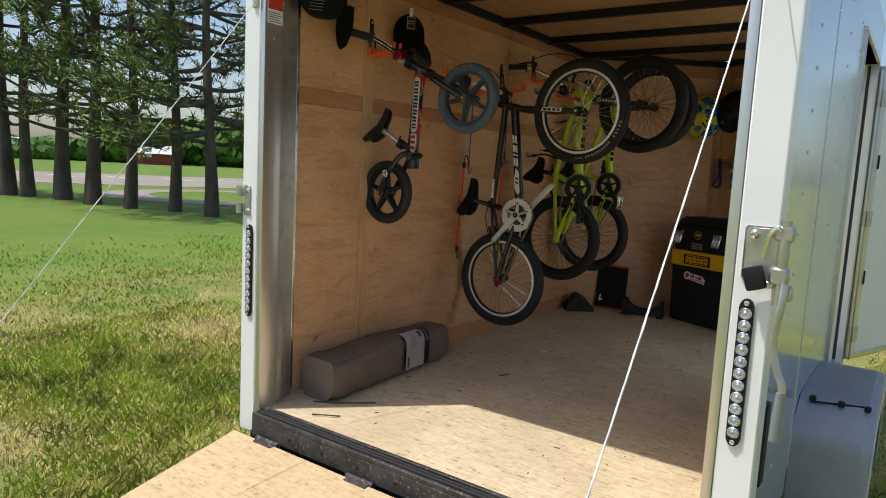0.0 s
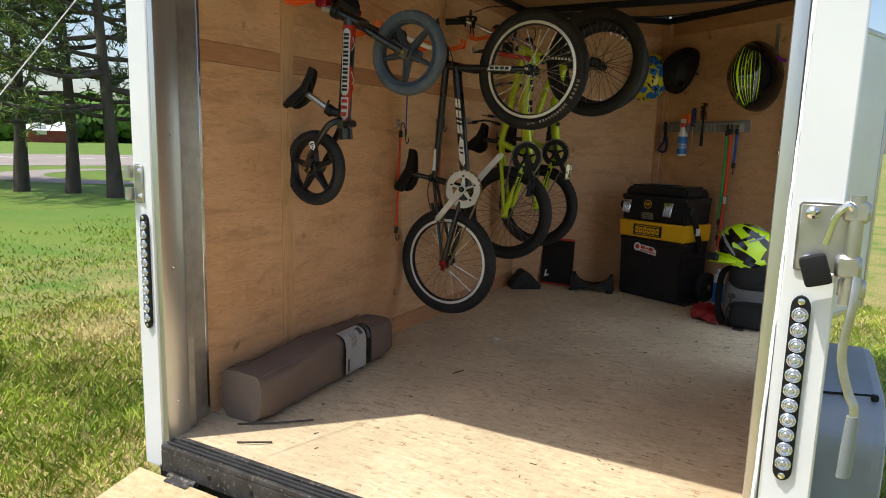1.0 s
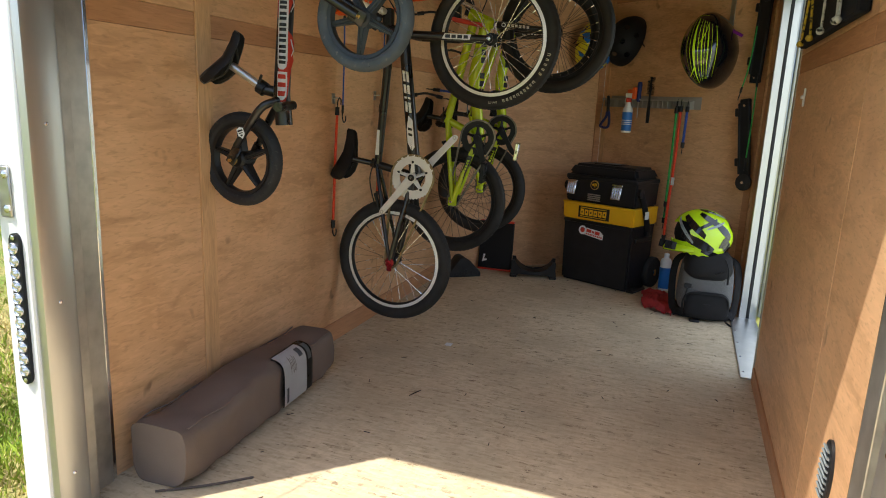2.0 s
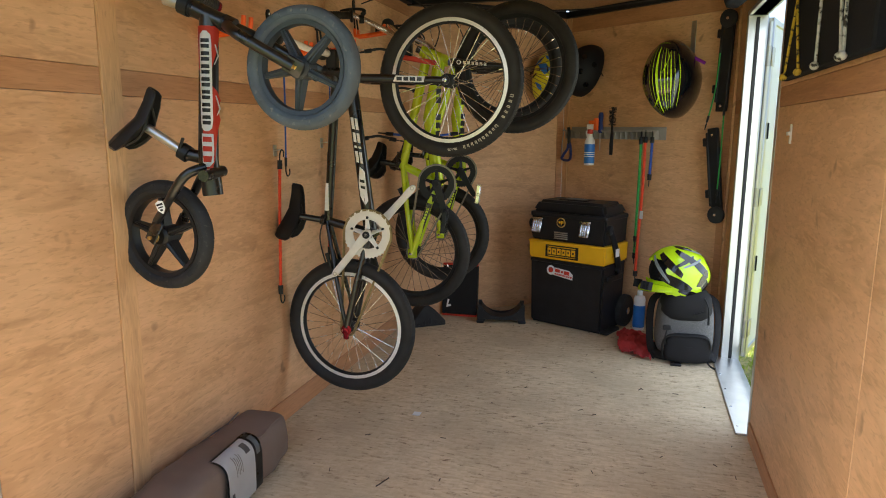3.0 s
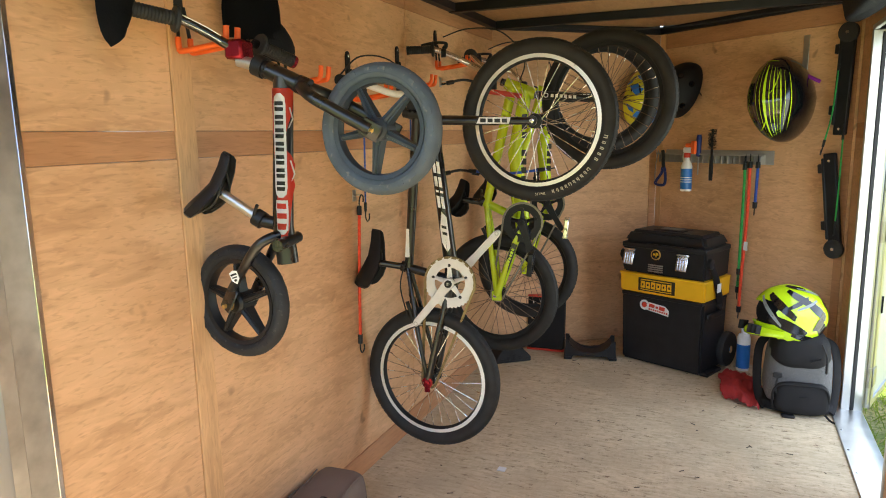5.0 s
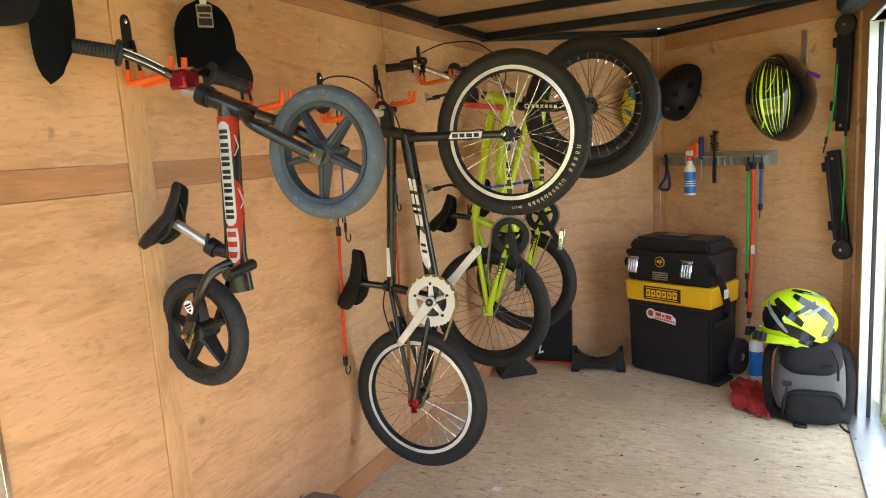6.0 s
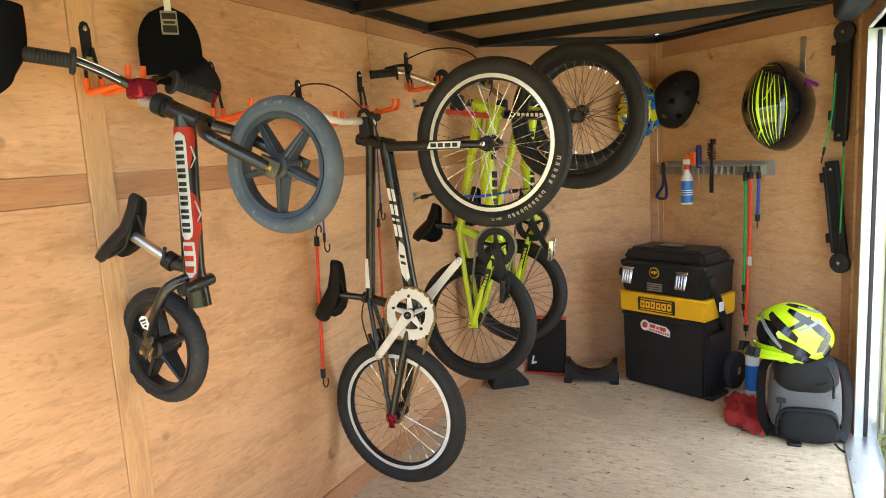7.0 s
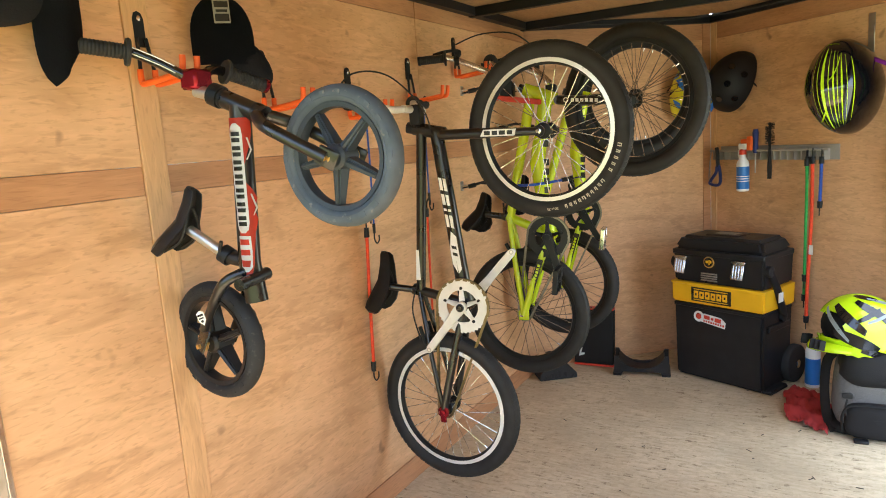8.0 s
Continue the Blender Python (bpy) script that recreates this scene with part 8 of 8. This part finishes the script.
def pine(at, height, r0, seed, lean=0.0, low=2.2):
    """A tall pine: flared tapering trunk, whorled limbs, needle tufts in flat uneven clouds."""
    rg = random.Random(seed)
    at = V(at[0], at[1], GROUND)
    t = thing("pine_tree", at, "tall pine with a bare dark lower trunk and ragged needle crown", "tree", "row of pines")
    spine = [at + V(lean * z + 0.08 * math.sin(z * 0.7 + seed), 0.06 * math.cos(z * 0.6 + seed), z) for z in [height * k / 14 for k in range(15)]]
    spine[0].z -= 0.05
    bm = B()
    tube(bm, spine, [r0 * (1.35 if k == 0 else 1.1 if k == 1 else 1.0 - 0.85 * k / 14) for k in range(15)], 14)
    part("trunk", bm, BARK, t)
    limbs = B()
    fol = {0: ([], []), 1: ([], [])}

    def tuft(o, size, pick):
        vs, fs = fol[pick]
        for k in range(9):
            d = V(rg.gauss(0, 1), rg.gauss(0, 1), rg.gauss(0.25, 0.8)).normalized()
            s_ = d.orthogonal().normalized() * size * 0.075
            e_ = o + d * size
            b0 = len(vs)
            vs.extend([o - s_, o + s_, e_ + s_ * 0.5, e_ - s_ * 0.5])
            fs.append((b0, b0 + 1, b0 + 2, b0 + 3))

    z = low
    while z < height * 0.98:
        f = (z - low) / (height - low)
        for k in range(rg.choice((2, 2, 3, 3))):
            a = rg.uniform(0, 6.283)
            L = (2.6 - 1.7 * f) * rg.uniform(0.55, 1.15)
            i = min(13, int(z / height * 14))
            o = spine[i].lerp(spine[i + 1], z / height * 14 - i)
            dirn = V(math.cos(a), math.sin(a), rg.uniform(-0.15, 0.25))
            pts = [o, o + dirn * L * 0.4 + V(0, 0, -0.05 * L), o + dirn * L * 0.75 + V(rg.uniform(-.2, .2), rg.uniform(-.2, .2), 0.02 * L), o + dirn * L + V(0, 0, 0.12 * L)]
            tube(limbs, curve_pts(pts, 3), [0.055 * (1 - 0.08 * q) * (1 - 0.5 * f) + 0.008 for q in range(10)], 6)
            if z < low + 0.5 and rg.random() < 0.5:
                continue
            for q in range(int(11 * L)):
                u_ = rg.uniform(0.35, 1.05)
                c = o + dirn * L * u_ + V(rg.gauss(0, 0.2), rg.gauss(0, 0.2), rg.gauss(0.06, 0.13)) * (0.5 + L * 0.35)
                tuft(c, rg.uniform(0.12, 0.22), 0 if rg.random() < 0.62 else 1)
        z += rg.uniform(0.3, 0.55)
    part("branchwork", limbs, BARK, t)
    for pick, mat in ((0, NEEDLES), (1, NEEDLES_DARK)):
        me = bpy.data.meshes.new("needles")
        me.from_pydata(fol[pick][0], [], fol[pick][1])
        me.materials.append(mat)
        ob = new("needles", me)
        ob.parent = t
        ob.location = -at
        tagged(ob, kind="stuff")
    return t


for k, (x, y, r, hgt, lo) in enumerate(((-21.0, 7.0, 0.26, 11, 2.4), (-20.4, 7.35, 0.22, 10.5, 2.6), (-18.9, 7.7, 0.27, 11, 2.3), (-17.0, 7.6, 0.24, 10.5, 2.0), (-15.4, 7.7, 0.19, 10, 2.1), (-14.3, 8.2, 0.18, 10, 1.9), (-12.8, 8.2, 0.19, 10.5, 2.0), (-24.5, 5.6, 0.26, 11, 2.4), (-27.0, 4.6, 0.26, 11, 2.4))):
    pine((x, y), hgt, r * 0.74, 20 + k, 0.008 * ((k % 3) - 1), lo)

# a few pines beyond the trailer's right side, mirrored in its skin and seen past it
for k, (x, y) in enumerate(((9.5, 16.0), (13.0, 14.0))):
    pine((x, y), 10, 0.22, 60 + k, 0.0, 2.2)

# far tree line and hedge
rg = random.Random(8)
vs, fs = [], []
for k in range(520):
    a = radians(rg.uniform(36, 92))
    dist = rg.uniform(95, 118)
    hgt = rg.uniform(2.5, 6.5) * (0.45 if a > radians(62) else 1)
    cx, cy = 1 - dist * math.sin(a), -1.6 + dist * math.cos(a)
    rad = rg.uniform(1.8, 3.6)
    for j in range(95):
        d = V(rg.gauss(0, 1), rg.gauss(0, 1), rg.gauss(0, 1)).normalized()
        c = V(cx, cy, GROUND + hgt * 0.55) + V(d.x * rad, d.y * rad, d.z * hgt * 0.5)
        if c.z < GROUND:
            c.z = GROUND + 0.1
        a_, b_ = d.orthogonal().normalized() * rg.uniform(0.25, 0.6), None
        b_ = d.cross(a_).normalized() * rg.uniform(0.25, 0.6)
        i0 = len(vs)
        vs.extend([c - a_ - b_, c + a_ - b_ * 0.5, c + a_ * 0.6 + b_, c - a_ * 0.8 + b_ * 0.7])
        fs.append((i0, i0 + 1, i0 + 2, i0 + 3))
me = bpy.data.meshes.new("far_trees")
me.from_pydata(vs, [], fs)
me.materials.append(LEAF)
tagged(new("far_trees", me), "distant leafy green tree line", "trees", kind="stuff")


def low_building(at, yaw, length, depth, wall_h, rise, label):
    m = Matrix.Translation((at[0], at[1], GROUND)) @ Matrix.Rotation(radians(yaw), 4, "Z")
    b = thing("park_building", m.translation, label, "building", "far buildings", "", m)
    bm = B()
    box(bm, (-length / 2, -depth / 2, 0), (length / 2, depth / 2, wall_h))
    wl = part("wall", bm, BRICK_RED, b, smooth=0)
    bm = B()
    plate(bm, [(-depth / 2 - 0.5, wall_h - 0.15), (depth / 2 + 0.5, wall_h - 0.15), (0, wall_h + rise)], length + 1.0, basis(V(-length / 2 - 0.5, 0, 0), V(0, 1, 0), V(0, 0, 1), V(1, 0, 0)))
    part("roof", bm, ROOF_PALE, b, smooth=0)
    for k in range(int(length / 3)):
        bm = B()
        x = -length / 2 + 1.5 + k * 3
        box(bm, (x - 0.5, -depth / 2 - 0.05, 0.9), (x + 0.5, -depth / 2 + 0.02, 2.0))
        part("window", bm, GLOSS_BLACK if k % 3 else WHITE_PAINT, b, smooth=0)


low_building((-92, 40), 62, 11, 6, 1.7, 0.9, "low red building with pale metal roof")
low_building((-78, 46), 58, 4.5, 4, 1.5, 0.9, "small red building with white gable roof")
low_building((-108, 34), 64, 9, 5, 1.8, 0.8, "long low red building far across the lawn")

# grass blades near the trailer
def blades(name, mat, count, seed, areas, label, hmin, hmax, straw=False):
    rg = random.Random(seed)
    vs, fs = [], []
    for (x0, x1, y0, y1, share) in areas:
        for k in range(int(count * share)):
            x, y = rg.uniform(x0, x1), rg.uniform(y0, y1)
            if -0.95 < x < 0.98 and y > -1.85 and y < 3.4:
                continue
            if noise.noise(V(x * 0.9, y * 0.9, seed)) < rg.uniform(-0.5, 0.35):
                continue
            if x < -4 and rg.random() < (-x - 4) / 6:
                continue
            if straw and rg.random() < (-x - 4.5) / 3.0:
                continue
            h = rg.uniform(hmin, hmax) * (0.7 if x < -4 else 1)
            a = rg.uniform(0, 6.283)
            wd = rg.uniform(0.0018, 0.004) * (1 + 0.25 * abs(x))
            lx, ly = rg.gauss(0, 0.5) * h, rg.gauss(0, 0.5) * h
            i0 = len(vs)
            vs.extend([(x - wd * math.cos(a), y - wd * math.sin(a), GROUND), (x + wd * math.cos(a), y + wd * math.sin(a), GROUND), (x + lx * 0.4 + wd * 0.6 * math.cos(a), y + ly * 0.4 + wd * 0.6 * math.sin(a), GROUND + h * 0.6), (x + lx, y + ly, GROUND + h)])
            fs.append((i0, i0 + 1, i0 + 2, i0 + 3))
    me = bpy.data.meshes.new(name)
    me.from_pydata(vs, [], fs)
    me.materials.append(mat)
    return tagged(new(name, me), label, "grass", kind="stuff")


AREAS = ((-4.5, -0.9, -1.6, 4.0, 0.5), (-10.0, -4.0, -1.0, 8.0, 0.35), (0.95, 4.0, 0.5, 6.0, 0.15))
blades("grass", GRASS_BLADE, 110000, 1, AREAS, "short green lawn grass beside the trailer", 0.025, 0.075)
blades("dry_grass", DRY_BLADE, 130000, 2, AREAS, "pale dry straw among the grass", 0.012, 0.05, True)
